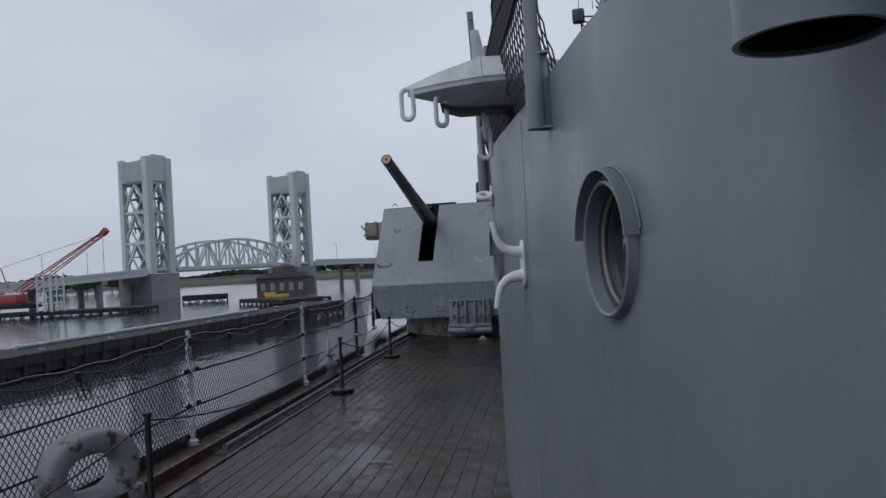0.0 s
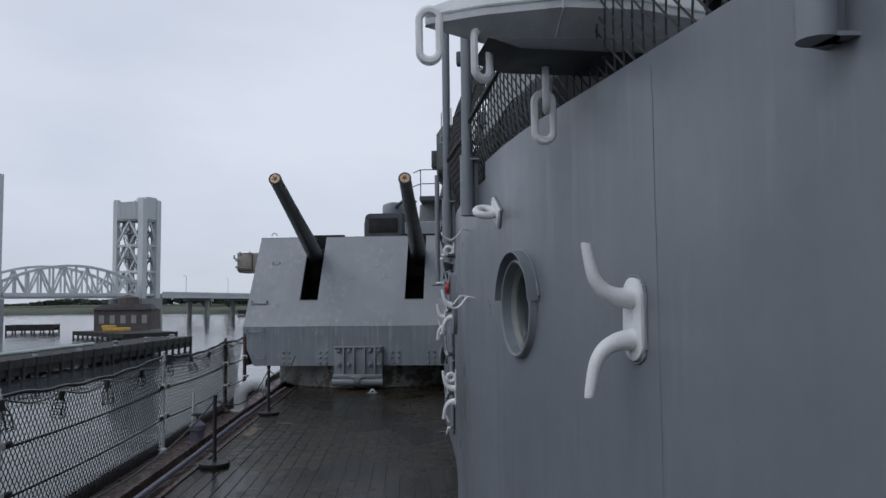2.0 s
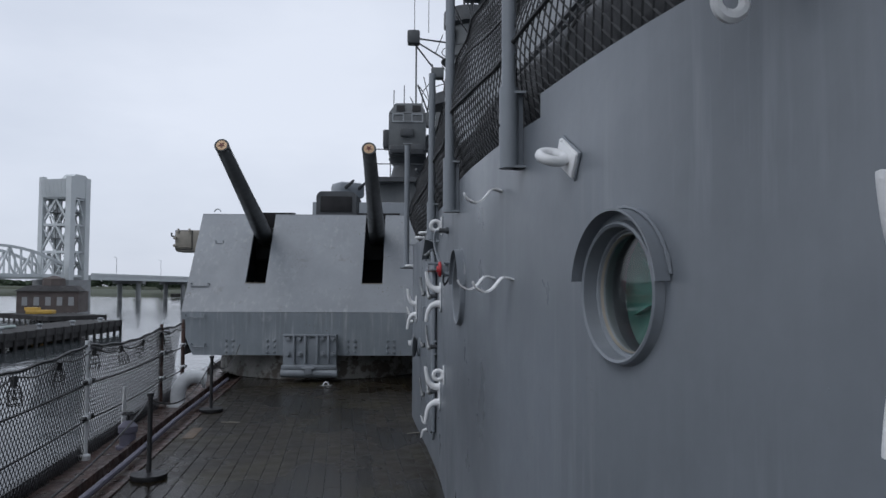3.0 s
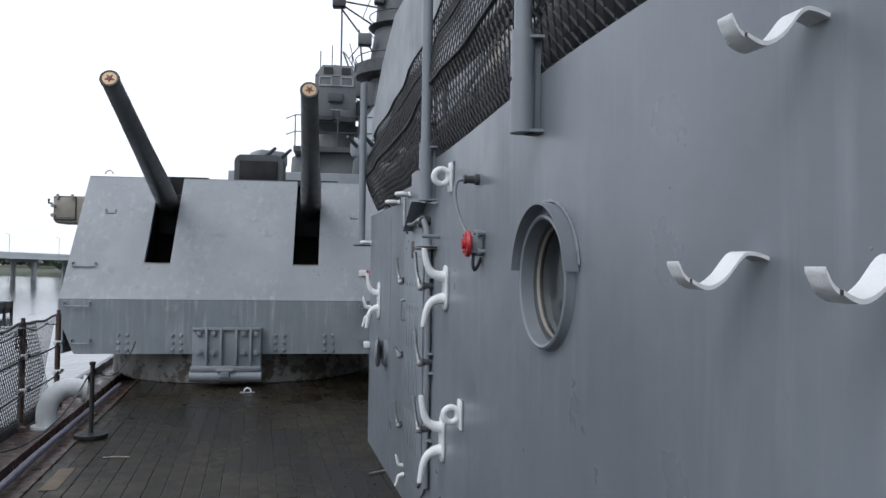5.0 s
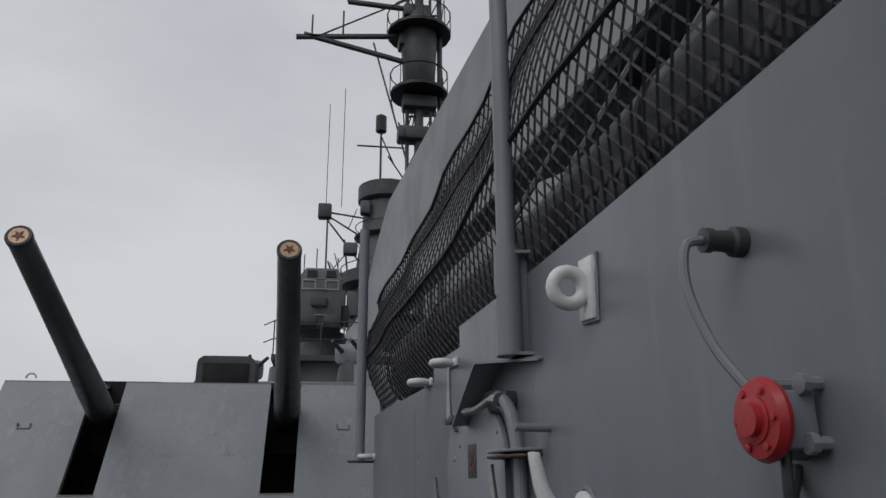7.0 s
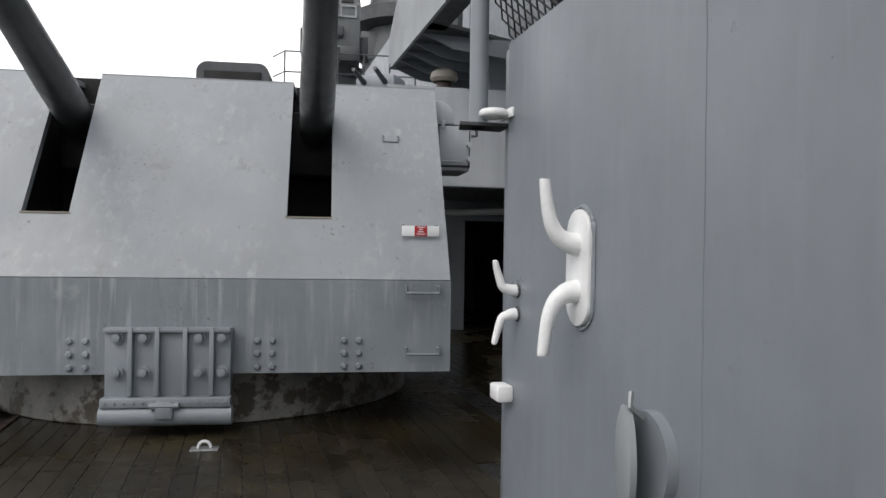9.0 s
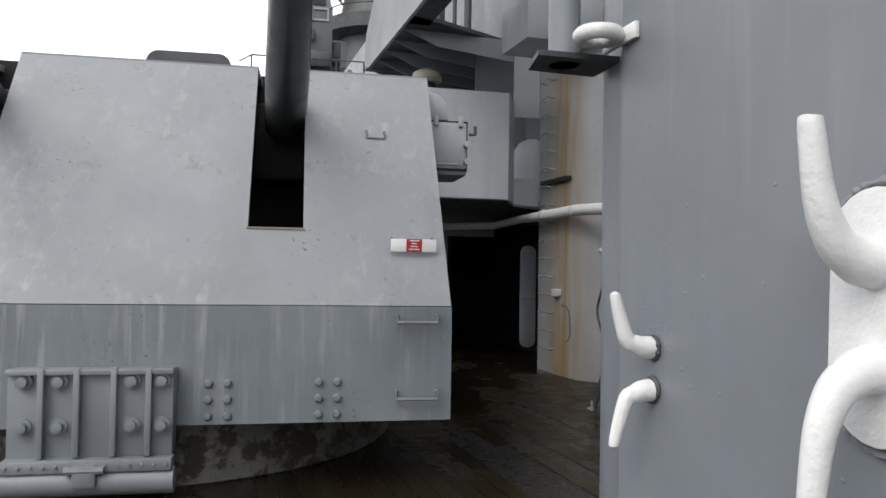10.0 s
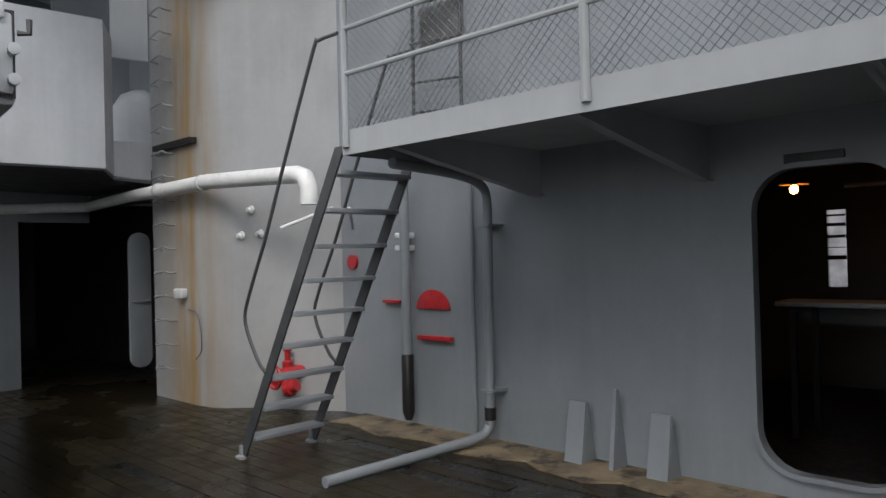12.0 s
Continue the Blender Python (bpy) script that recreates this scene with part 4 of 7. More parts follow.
lathe(bm, [(0.034, 0.028), (0.044, 0.028), (0.044, 0.034), (0.034, 0.036)], 20, pose(0, 0.09, 0, -90))
part("hub_ring", bm, RED, cap)
for x, z in ((-0.05, 0.06), (-0.05, -0.045), (0.05, -0.05)):
    bm = B()
    lathe(bm, [(0.0, -0.01), (0.013, -0.01), (0.013, 0.03), (0.02, 0.032), (0.02, 0.05), (0.0, 0.052)], 8, pose(x, 0, z, -90))
    part("flange_bolt", bm, GREY, t)
for k in range(6):
    bm = B()
    a = math.pi * k / 3
    lathe(bm, [(0.008, 0), (0.008, 0.01), (0, 0.012)], 6, pose(math.cos(a) * 0.056, 0.115, math.sin(a) * 0.056, -90))
    part("stud", bm, RED, cap)
bm = B()
tube(bm, smooth_path([(0, 0.06, -0.05), (0, 0.065, -0.11), (0.02, 0.05, -0.15), (0.04, 0.02, -0.12), (0.045, 0.0, -0.08)], 5), 0.011, 8)
part("hose", bm, GREY_DARK, t)
t = thing("cable_gland", wall_frame(9.93, 2.165), "short grey cable gland with a drooping grey cable", "cable gland")
bm = B()
lathe(bm, [(0.0, -0.005), (0.027, 0.0), (0.027, 0.02), (0.02, 0.025), (0.018, 0.058), (0.022, 0.06), (0.022, 0.074), (0, 0.078)], 14, pose(0, 0, 0, -90))
part("gland", bm, GREY_DARK, t)
bm = B()
tube(bm, smooth_path([(0, 0.074, 0), (0, 0.108, -0.015), (-0.006, 0.116, -0.09), (-0.035, 0.098, -0.19), (-0.08, 0.07, -0.27)], 5), 0.0085, 8)
part("cable", bm, GREY, t)


# watertight door with dogs, in the curve of the wall
def build_door():
    C = 11.62
    t = thing("watertight_door", wall_frame(C, 0) @ pose(0, 0.004, 0), "grey riveted watertight steel door, shut with hand dogs", "door")
    def oval(w, h, r, z0, k=8):
        pts = []
        for cx, cz, a0 in ((w - r, z0 + h - r, 0), (-w + r, z0 + h - r, 90), (-w + r, z0 + r, 180), (w - r, z0 + r, 270)):
            for i in range(k + 1):
                a = math.radians(a0 + 90 * i / k)
                pts.append((cx + r * math.cos(a), cz + r * math.sin(a)))
        return pts
    bm = B()
    prism(bm, [(x, 0.012, z) for x, z in oval(0.37, 1.76, 0.2, 0.28)], (0, 0.022, 0), 0.005)
    leaf = part("leaf", bm, GREY, t)
    bm = B()
    o, i = oval(0.44, 1.88, 0.26, 0.22), oval(0.385, 1.78, 0.21, 0.27)
    vo = [[bm.verts.new((x, y, z)) for x, z in o] for y in (-0.02, 0.016)]
    vi = [[bm.verts.new((x, y, z)) for x, z in i] for y in (-0.02, 0.016)]
    k = len(o)
    for j in range(k):
        q = (j + 1) % k
        bm.faces.new((vo[1][j], vo[1][q], vi[1][q], vi[1][j]))
        bm.faces.new((vo[0][j], vo[0][q], vo[1][q], vo[1][j]))
        bm.faces.new((vi[0][j], vi[0][q], vi[1][q], vi[1][j]))
    part("frame", bm, GREY, t)
    # raised dark strip drawn for the shadowed gap, and hinge post along the near edge
    bm = B()
    box(bm, (-0.47, 0.0, 0.34), (-0.385, 0.02, 1.86), None, 0.004)
    part("hinge_channel", bm, GREY_DARK, t, "dark strip in place of the shadowed gap beside the hinges")
    bm = B()
    tube(bm, [(-0.50, 0.03, 0.36), (-0.50, 0.03, 1.87)], 0.02, 10)
    part("hinge_pin", bm, GREY, t)
    bm = B()
    tube(bm, smooth_path([(-0.49, 0.03, 1.86), (-0.47, 0.035, 1.97), (-0.42, 0.04, 2.03), (-0.34, 0.04, 2.06)], 4), 0.02, 10)
    part("hinge_arm", bm, GREY, t)
    for z in (1.872, 1.855):
        bm = B()
        prism(bm, [(-0.62, 0.0, z), (-0.60, 0.06, z), (-0.50, 0.105, z), (-0.42, 0.11, z), (-0.37, 0.08, z), (-0.36, 0.0, z)], (0, 0, 0.009), 0.003)
        part("hinge_plate", bm, GREY if z > 1.86 else RUST, t, "" if z > 1.86 else "rust stained plate edge")
    # dogs: a stub through the wall, a forged elbow and a worn lever
    def dog(x, z, out, reach, rise, name="dog", r=0.026):
        bm = B()
        lathe(bm, [(0.0, -0.02), (r, -0.02), (r, out * 0.75), (r * 0.86, out * 0.78), (r * 0.86, out), (0.0, out + 0.004)], 14, pose(x, 0, z, -90))
        d = part(name, bm, GREY_DARK, t, "dark steel door dog")
        bm = B()
        tube(bm, smooth_path([(x, out * 0.9, z), (x + reach * 0.35, out + 0.012, z - 0.015), (x + reach * 0.55, out + 0.02, z + rise * 0.12), (x + reach * 0.8, out + 0.03, z + rise * 0.4), (x + reach, out + 0.04, z + rise)], 4), [0.021] * 6 + [0.017] * 3 + [0.013] * 4 + [0.0115] * 4, 10)
        part("dog_lever", bm, STEEL, d, "worn bright steel lever")
        for dz in (0.045, -0.075):
            bm = B()
            prism(bm, [(x - 0.06, 0.0, z + dz), (x - 0.055, out * 0.5, z + dz), (x + 0.04, out * 0.5, z + dz), (x + 0.05, 0.0, z + dz)], (0, 0, 0.011), 0.002)
            part("dog_plate", bm, GREY, d)
        return d
    for x, z, out, reach, rise in ((-0.50, 1.628, 0.06, 0.08, 0.21), (-0.50, 1.15, 0.06, 0.06, 0.2), (-0.50, 0.73, 0.06, 0.06, 0.2), (0.35, 1.645, 0.045, 0.03, 0.17), (0.35, 1.10, 0.045, 0.03, 0.05), (0.35, 0.585, 0.045, 0.03, 0.17)):
        dog(x, z, out, reach, rise)
    bm = B()
    lathe(bm, [(0.0, -0.02), (0.03, -0.02), (0.03, 0.035), (0.022, 0.04), (0.022, 0.06), (0.0, 0.062)], 14, pose(-0.385, 0, 2.045, -90))
    d = part("dog", bm, GREY_DARK, t, "dark steel door dog")
    bm = B()
    tube(bm, smooth_path([(-0.385, 0.055, 2.045), (-0.33, 0.065, 2.048), (-0.2, 0.075, 2.03), (-0.07, 0.08, 2.035)], 4), [0.019] * 4 + [0.013] * 9, 10)
    part("dog_lever", bm, STEEL, d, "worn bright steel lever")
    bm = B()
    tube(bm, [(0.26, 0.05, 2.04), (0.262, 0.052, 2.13), (0.268, 0.05, 2.25)], [0.013, 0.0105, 0.0095], 8)
    d = part("dog_lever", bm, STEEL, t, "worn bright steel lever")
    bm = B()
    prism(bm, [(0.19, 0.0, 2.02), (0.33, 0.0, 2.02), (0.31, 0.06, 2.02), (0.21, 0.055, 2.02)], (0.0, 0.0, 0.03), 0.006)
    part("lever_foot", bm, GREY_DARK, d)
    # peg beside the door
    bm = B()
    tube(bm, [(-0.69, -0.01, 1.93), (-0.69, 0.11, 1.932)], 0.012, 10)
    part("hook_peg", bm, GREY, t)
    # shallow pressed ribs and weld dimples on the leaf
    for k in range(5):
        x = -0.2 + k * 0.1
        for z0 in (0.50, 0.86, 1.18):
            bm = B()
            box(bm, (x - 0.012, 0.03, z0), (x + 0.012, 0.039, z0 + 0.24), None, 0.003)
            part("stiffener", bm, GREY, leaf)
        for z0 in (1.635, 1.475):
            bm = B()
            lathe(bm, [(0.022, 0.0), (0.018, 0.004), (0.0, 0.006)], 10, pose(x, 0.033, z0 - 0.01 * k * 0.2, -90))
            part("weld_dimple", bm, GREY, leaf)
    for x, z in ((-0.24, 1.82), (0.16, 1.93), (0.25, 1.88), (-0.3, 1.95)):
        bm = B()
        lathe(bm, [(0.011, 0.0), (0.009, 0.005), (0.0, 0.007)], 8, pose(x, 0.033, z, -90))
        part("rivet", bm, GREY, leaf)
    for x, z in ((0.20, 1.985), (-0.27, 2.01)):
        bm = B()
        prism(bm, [(x - 0.02, 0.0, z), (x + 0.03, 0.0, z + 0.02), (x + 0.025, 0.05, z + 0.015), (x - 0.015, 0.05, z - 0.005)], (0, 0, 0.012), 0.003)
        part("wedge", bm, GREY_DARK, t)
    bm = B()
    tube(bm, smooth_path([(0.27, 0.03, 1.50), (0.27, 0.06, 1.498), (0.27, 0.065, 1.48), (0.27, 0.065, 1.38), (0.27, 0.06, 1.362), (0.27, 0.03, 1.36)], 3), 0.009, 8)
    part("grip", bm, GREY, t)
    # label plate with its letter
    bm = B()
    box(bm, (-0.055, 0.034, 1.805), (0.05, 0.037, 1.925), None, 0.001)
    plate = part("label_plate", bm, GREY_DARK, t, "small dark plate with a faded red letter Z")
    bm = B()
    for pts in ([(0.03, 1.9), (-0.035, 1.9), (-0.035, 1.885), (0.03, 1.885)], [(-0.035, 1.885), (-0.016, 1.885), (0.03, 1.845), (0.012, 1.845)], [(0.03, 1.83), (-0.035, 1.83), (-0.035, 1.845), (0.03, 1.845)]):
        prism(bm, [(x, 0.0375, z) for x, z in pts], (0, 0.0015, 0))
    part("letter", bm, STARRED, plate, "faded red letter")
    # rain hood: a bent strip, flaring out over the door
    bm = B()
    outer = [(-0.66, 0.02, 2.13), (-0.27, 0.10, 2.178), (0.04, 0.10, 1.99)]
    inner = [(-0.66, -0.01, 2.14), (-0.27, -0.01, 2.19), (0.06, -0.01, 2.0)]
    for k in range(2):
        q = [outer[k], outer[k + 1], inner[k + 1], inner[k]]
        prism(bm, q, (0, 0, 0.008))
    part("rain_hood", bm, GREY, t, "bent steel rain hood")


build_door()

# small round scuttle past the door, its cover ajar
t = thing("scuttle", wall_frame(12.93, 1.0) @ Matrix.Diagonal((0.72, 0.72, 0.8, 1)), "small round scuttle with a cover standing ajar", "scuttle")
bm = B()
lathe(bm, [(0.12, -0.005), (0.14, 0.0), (0.14, 0.04), (0.12, 0.04)], 28, pose(0, 0, 0, -90))
part("rim", bm, GREY, t)
bm = B()
lathe(bm, [(0.0, 0.0), (0.15, 0.0), (0.155, 0.02), (0.13, 0.03), (0.0, 0.03)], 28, pose(0.11, 0.05, 0, -90) @ pose(0, 0, 0, 0, 20, 0) @ pose(-0.10, 0, 0))
cov = part("cover", bm, GREY_FAR, t, "pale round cover")
bm = B()
tube(bm, [(-0.02, 0.06, 0.12), (-0.03, 0.11, 0.16), (-0.02, 0.10, 0.2)], 0.01, 6)
part("wing_nut", bm, STEEL, t)
bm = B()
box(bm, (-0.05, 0, -0.03), (0.05, 0.06, 0.03), None, 0.01)
tagged(part("stop_block", bm, WHITE, None, "", wall_frame(13.95, 0.965)), "white painted steel stop block on the wall", "block")

def seam(y, z0, z1):
    bm = B()
    rnd = random.Random(int(y * 10))
    tube(bm, [wall_frame(y + rnd.uniform(-0.002, 0.002), z, 0.0005).translation for z in np.arange(z0, z1, 0.06)], [rnd.uniform(0.0012, 0.0024) for _ in np.arange(z0, z1, 0.06)], 5)
    part("weld_seam", bm, GREY_WALL, deckhouse, "thin vertical weld seam")


for y in (5.16, 12.75):
    seam(y, 0.02, wall_top(y) - 0.02)
bm = B()
rnd = random.Random(3)
for k in range(170):
    y = rnd.choice((rnd.uniform(12.9, 14.0), rnd.uniform(13.4, 13.95), rnd.uniform(1.5, 12.5)))
    z = rnd.uniform(0.9, 2.2)
    r = rnd.uniform(0.0015, 0.0045)
    m = wall_frame(y, z, -0.0005) @ pose(0, 0, 0, -90)
    lathe(bm, [(r, 0.0), (r * 0.8, r * 0.3), (0.0, r * 0.45)], 6, m)
blisters = part("paint_blisters", bm, GREY_WALL, deckhouse)
tagged(blisters, "", "", "", "stuff")


# ---- side fence ----
FX = -3.33
FENCE_POSTS = [-8.9, -5.25, -1.6, 2.09, 5.27, 6.75]


def build_fence():
    f = thing("side_fence", SHIP, "chain-link fence on old white posts along the deck edge", "fence")
    def sag(v):
        for a, b in zip([-12.5] + FENCE_POSTS, FENCE_POSTS + [8.0]):
            if a <= v <= b:
                return math.sin(math.pi * (v - a) / (b - a)) * min(1.0, (b - a) / 3.0)
        return 0.0
    def top(v):
        return 1.09 - 0.07 * sag(v)
    for v in FENCE_POSTS:
        bm = B()
        tube(bm, [(FX, v, -0.05), (FX, v, 1.1)], 0.032, 10)
        lathe(bm, [(0.06, -0.05), (0.06, 0.0), (0.034, 0.02)], 12, pose(FX, v, 0))
        tube(bm, [(FX, v, 1.1), (FX, v, 1.15)], 0.022, 8)
        post = part("post", bm, WHITE_OLD if v < 3 else RUST, f, "peeling rusty fence post")
        for z in (0.38, 0.74):
            bm = B()
            box(bm, (FX - 0.045, v - 0.045, z - 0.03), (FX + 0.045, v + 0.045, z + 0.03), None, 0.012)
            part("clamp", bm, WHITE_OLD, post)
            for d in (-0.12, 0.1):
                bm = B()
                tube(bm, [(FX + 0.03, v + d - 0.06, z), (FX + 0.03, v + d - 0.03, z), (FX + 0.03, v + d + 0.03, z), (FX + 0.03, v + d + 0.06, z)], [0.008, 0.022, 0.022, 0.008], 7)
                part("turnbuckle", bm, BLACK, post)
    for z in (0.36, 0.72):
        bm = B()
        tube(bm, [(FX + 0.03, v, z - 0.03 * sag(v)) for v in np.arange(-9.4, 6.7, 0.3)], 0.01, 6)
        part("rail_wire", bm, BLACK, f)
    bm = B()
    tube(bm, [(FX, v, top(v) + 0.01 + 0.008 * math.sin(v * 9)) for v in np.arange(-9.4, 6.7, 0.1)], 0.015, 6)
    part("top_rope", bm, BLACK, f)
    bm = B()
    pts = [(FX + 0.045, v, top(v) - 0.02 - 0.05 * abs(math.sin(math.pi * (v - 0.3) / 0.95))) for v in np.arange(-9.4, 6.6, 0.1)]
    tube(bm, pts, 0.008, 5)
    part("lamp_cable", bm, BLACK, f)
    bm = B()
    cell = 0.064
    n = int(16.0 / cell)
    for i in range(n):
        for s in (1, -1):
            v0 = -9.4 + i * cell
            v1 = v0 + s * 0.82
            if -9.5 < v1 < 6.65:
                mid = (v0 + v1) / 2
                strand(bm, (FX, v0, -0.03), (FX, mid, top(mid) / 2 - 0.015), 0.0045)
                strand(bm, (FX, mid, top(mid) / 2 - 0.015), (FX, v1, top(v1)), 0.0045)
    tagged(part("chain_link", bm, FENCE_WIRE, f), "", "", "", "stuff")
    # caged string lamps under the top rope
    for k in range(15):
        v = -8.3 + 0.95 * k
        lm = thing("caged_lamp", SHIP @ pose(FX + 0.05, v, top(v) - 0.04, 18 * math.sin(k * 2.3), 12 * math.cos(k * 1.9), 25 * k), "black wire-caged festoon lamp hanging from the fence", "lamp", "festoon lamps")
        bm = B()
        lathe(bm, [(0.0, 0.03), (0.024, 0.03), (0.026, -0.05), (0.0, -0.05)], 10)
        part("holder", bm, BLACK, lm)
        for j in range(6):
            a = math.pi * j / 3
            bm = B()
            tube(bm, [(math.cos(a) * 0.022, math.sin(a) * 0.022, -0.03), (math.cos(a) * 0.05, math.sin(a) * 0.05, -0.08), (math.cos(a) * 0.055, math.sin(a) * 0.055, -0.19)], 0.0035, 4)
            part("cage_bar", bm, BLACK, lm)
        for z, r in ((-0.09, 0.052), (-0.14, 0.055), (-0.19, 0.056)):
            bm = B()
            tube(bm, [(math.cos(a) * r, math.sin(a) * r, z) for a in [2 * math.pi * j / 12 for j in range(12)]], 0.0035, 4, True)
            part("cage_hoop", bm, BLACK, lm)


build_fence()


def rope_post(u, v, h=0.72):
    t = thing("rope_post", SHIP @ pose(u, v, 0), "black barrier post on a round weighted base", "barrier post", "barrier posts")
    bm = B()
    lathe(bm, [(0.0, 0.0), (0.155, 0.0), (0.16, 0.012), (0.155, 0.045), (0.06, 0.055), (0.0, 0.055)], 28)
    part("base", bm, BLACK, t)
    bm = B()
    lathe(bm, [(0.024, 0.05), (0.022, 0.06), (0.022, h), (0.03, h + 0.005), (0.03, h + 0.035), (0.0, h + 0.04)], 14)
    part("pole", bm, BLACK, t)
    return t


RP = [(-2.48, -3.95), (-2.46, 1.08), (-2.52, 4.63)]
for u, v in RP:
    rope_post(u, v)
for k, ((u0, v0), (u1, v1)) in enumerate(zip([(-2.5, -8.0)] + RP, RP + [(-2.5, 7.3)])):
    bm = B()
    tube(bm, [SHIP @ Vector((u0 + (u1 - u0) * f, v0 + (v1 - v0) * f, 0.70 - 4 * 0.24 * f * (1 - f))) for f in np.linspace(0.01, 0.99, 24)], 0.008, 6)
    tagged(part("barrier_chain", bm, BLACK), "thin black chain slung between barrier posts", "chain", "barrier chains")


def chock(u, v, s=1.0, turn=0):
    """A closed fairlead: a thick oval ring on a foot."""
    t = thing("fairlead", SHIP @ pose(u, v, -0.05, 0, 0, turn), "thick cast fairlead with chipped white paint", "fairlead", "fairleads")
    bm = B()
    k, n = 36, 16
    rings = []
    for i in range(k):
        a = 2 * math.pi * i / k
        out = Vector((0, math.cos(a), math.sin(a)))
        # heavier at the foot, rounded square section
        mid = Vector((0, 0.27 * s * math.copysign(abs(math.cos(a)) ** 0.8, math.cos(a)), 0.27 * s + 0.2 * s * math.sin(a)))
        ring = []
        for q in range(n):
            b = 2 * math.pi * q / n
            cb, sb = [math.copysign(abs(f) ** 0.6, f) for f in (math.cos(b), math.sin(b))]
            ring.append(bm.verts.new(mid + out * (0.085 * s * cb) + Vector((0.10 * s * sb * (1.0 + 0.12 * cb), 0, 0))))
        rings.append(ring)
    for a, b in zip(rings, rings[1:] + rings[:1]):
        for q in range(n):
            bm.faces.new((a[q], a[(q + 1) % n], b[(q + 1) % n], b[q]))
    part("ring", bm, CHOCK, t)
    bm = B()
    box(bm, (-0.11 * s, -0.36 * s, 0.0), (0.11 * s, 0.36 * s, 0.12 * s), None, 0.03)
    part("foot", bm, CHOCK, t)
    bm = B()
    lathe(bm, [(0.03, 0.5 * s), (0.03, 0.56 * s), (0, 0.565 * s)], 10)
    part("knob", bm, CHOCK, t)


chock(-3.14, -3.68, 1.15, -22)
# gooseneck vent near the mount
t = thing("gooseneck_vent", SHIP @ pose(-3.12, 5.45, -0.05), "white bent gooseneck vent pipe with a flange", "vent")
bm = B()
tube(bm, smooth_path([(0, 0, 0), (0, 0, 0.22), (0.07, 0.03, 0.36), (0.19, 0.07, 0.42), (0.33, 0.1, 0.40)], 5), 0.105, 16)
part("pipe", bm, WHITE_OLD, t)
bm = B()
lathe(bm, [(0.0, 0), (0.15, 0), (0.15, 0.035), (0, 0.035)], 20, pose(0.33, 0.1, 0.40, 0, 94, 15))
part("flange", bm, WHITE_OLD, t)
bm = B()
lathe(bm, [(0.0, 0), (0.16, 0), (0.16, 0.03), (0, 0.03)], 20)
part("foot_flange", bm, WHITE_OLD, t)
# capped sounding pipe with a white pennant-shaped guard
t = thing("sounding_pipe", SHIP @ pose(-3.05, 2.6, -0.045), "faded purple-grey capped pipe with a small handwheel", "pipe fitting")
bm = B()
lathe(bm, [(0.0, 0), (0.12, 0), (0.12, 0.03), (0.085, 0.04), (0.085, 0.16), (0.1, 0.18), (0.1, 0.24), (0.05, 0.29), (0.0, 0.3)], 18)
part("body", bm, PURPLE, t)
bm = B()
tube(bm, [(0, 0, 0.28), (0, 0, 0.38)], 0.015, 8)
tube(bm, [(0.07 * math.cos(a), 0.07 * math.sin(a), 0.37) for a in [2 * math.pi * k / 16 for k in range(16)]], 0.01, 6, True)
part("handwheel", bm, BLACK, t)
bm = B()
prism(bm, [(-0.14, 0.16, 0.0), (-0.14, 0.36, 0.0), (-0.14, 0.30, 0.62), (-0.14, 0.24, 0.62)], (0.012, 0, 0))
tagged(part("guard_plate", bm, WHITE, None, "", SHIP @ pose(-3.05, 2.65, -0.045)), "white pointed steel guard plate standing at the deck edge", "guard plate")
# purple pipe run along the waterway
bm = B()
tube(bm, [(-2.80, -2.0, 0.02), (-2.80, 1.5, 0.02), (-2.82, 3.8, 0.03), (-2.78, 7.9, 0.03)], 0.03, 8)
tagged(part("waterway_pipe", bm, PURPLE, None, "", SHIP), "thin purplish steel pipe running along the waterway", "pipe")
# loose bits lying on the wet deck
bm = B()
box(bm, (-0.065, -0.32, 0.0), (0.065, 0.32, 0.005), None, 0.001)
PATCH = material("pale_new_plank", (0.11, 0.075, 0.042), 0.5, var=0.2, scale=6, bump=0.2, bump_scale=40)
tagged(part("patch_board", bm, PATCH, None, "", SHIP @ pose(-2.47, 3.13, 0.001)), "pale new wood patch let into the deck planks", "board")
for (u0, v0), (u1, v1) in (((-2.25, 3.754), (-2.02, 3.73)), ((-0.01, 2.79), (0.2, 2.86)), ((-1.9, -0.9), (-1.7, -0.84)), ((-1.2, -2.6), (-0.98, -2.63))):
    bm = B()
    tube(bm, smooth_path([(u0, v0, 0.009), ((u0 + u1) / 2, (v0 + v1) / 2 + 0.012, 0.011), (u1, v1, 0.008)], 4), 0.006, 5)
    tagged(part("splinter", bm, HATCH_TAN, None, "", SHIP), "thin pale wood splinter lying on the wet deck", "splinter", "deck splinters")
# pad eye in the deck before the mount
t = thing("pad_eye", pose(-1.84, 16.96, 0.0), "small steel pad eye let into the deck planks", "pad eye")
bm = B()
box(bm, (-0.1, -0.06, 0), (0.1, 0.06, 0.012), None, 0.004)
part("plate", bm, STEEL, t)
bm = B()
tube(bm, [(0.045 * math.cos(a), 0, 0.012 + 0.05 * math.sin(a)) for a in [math.pi * k / 10 for k in range(11)]], 0.012, 8)
part("eye", bm, WHITE_OLD, t)


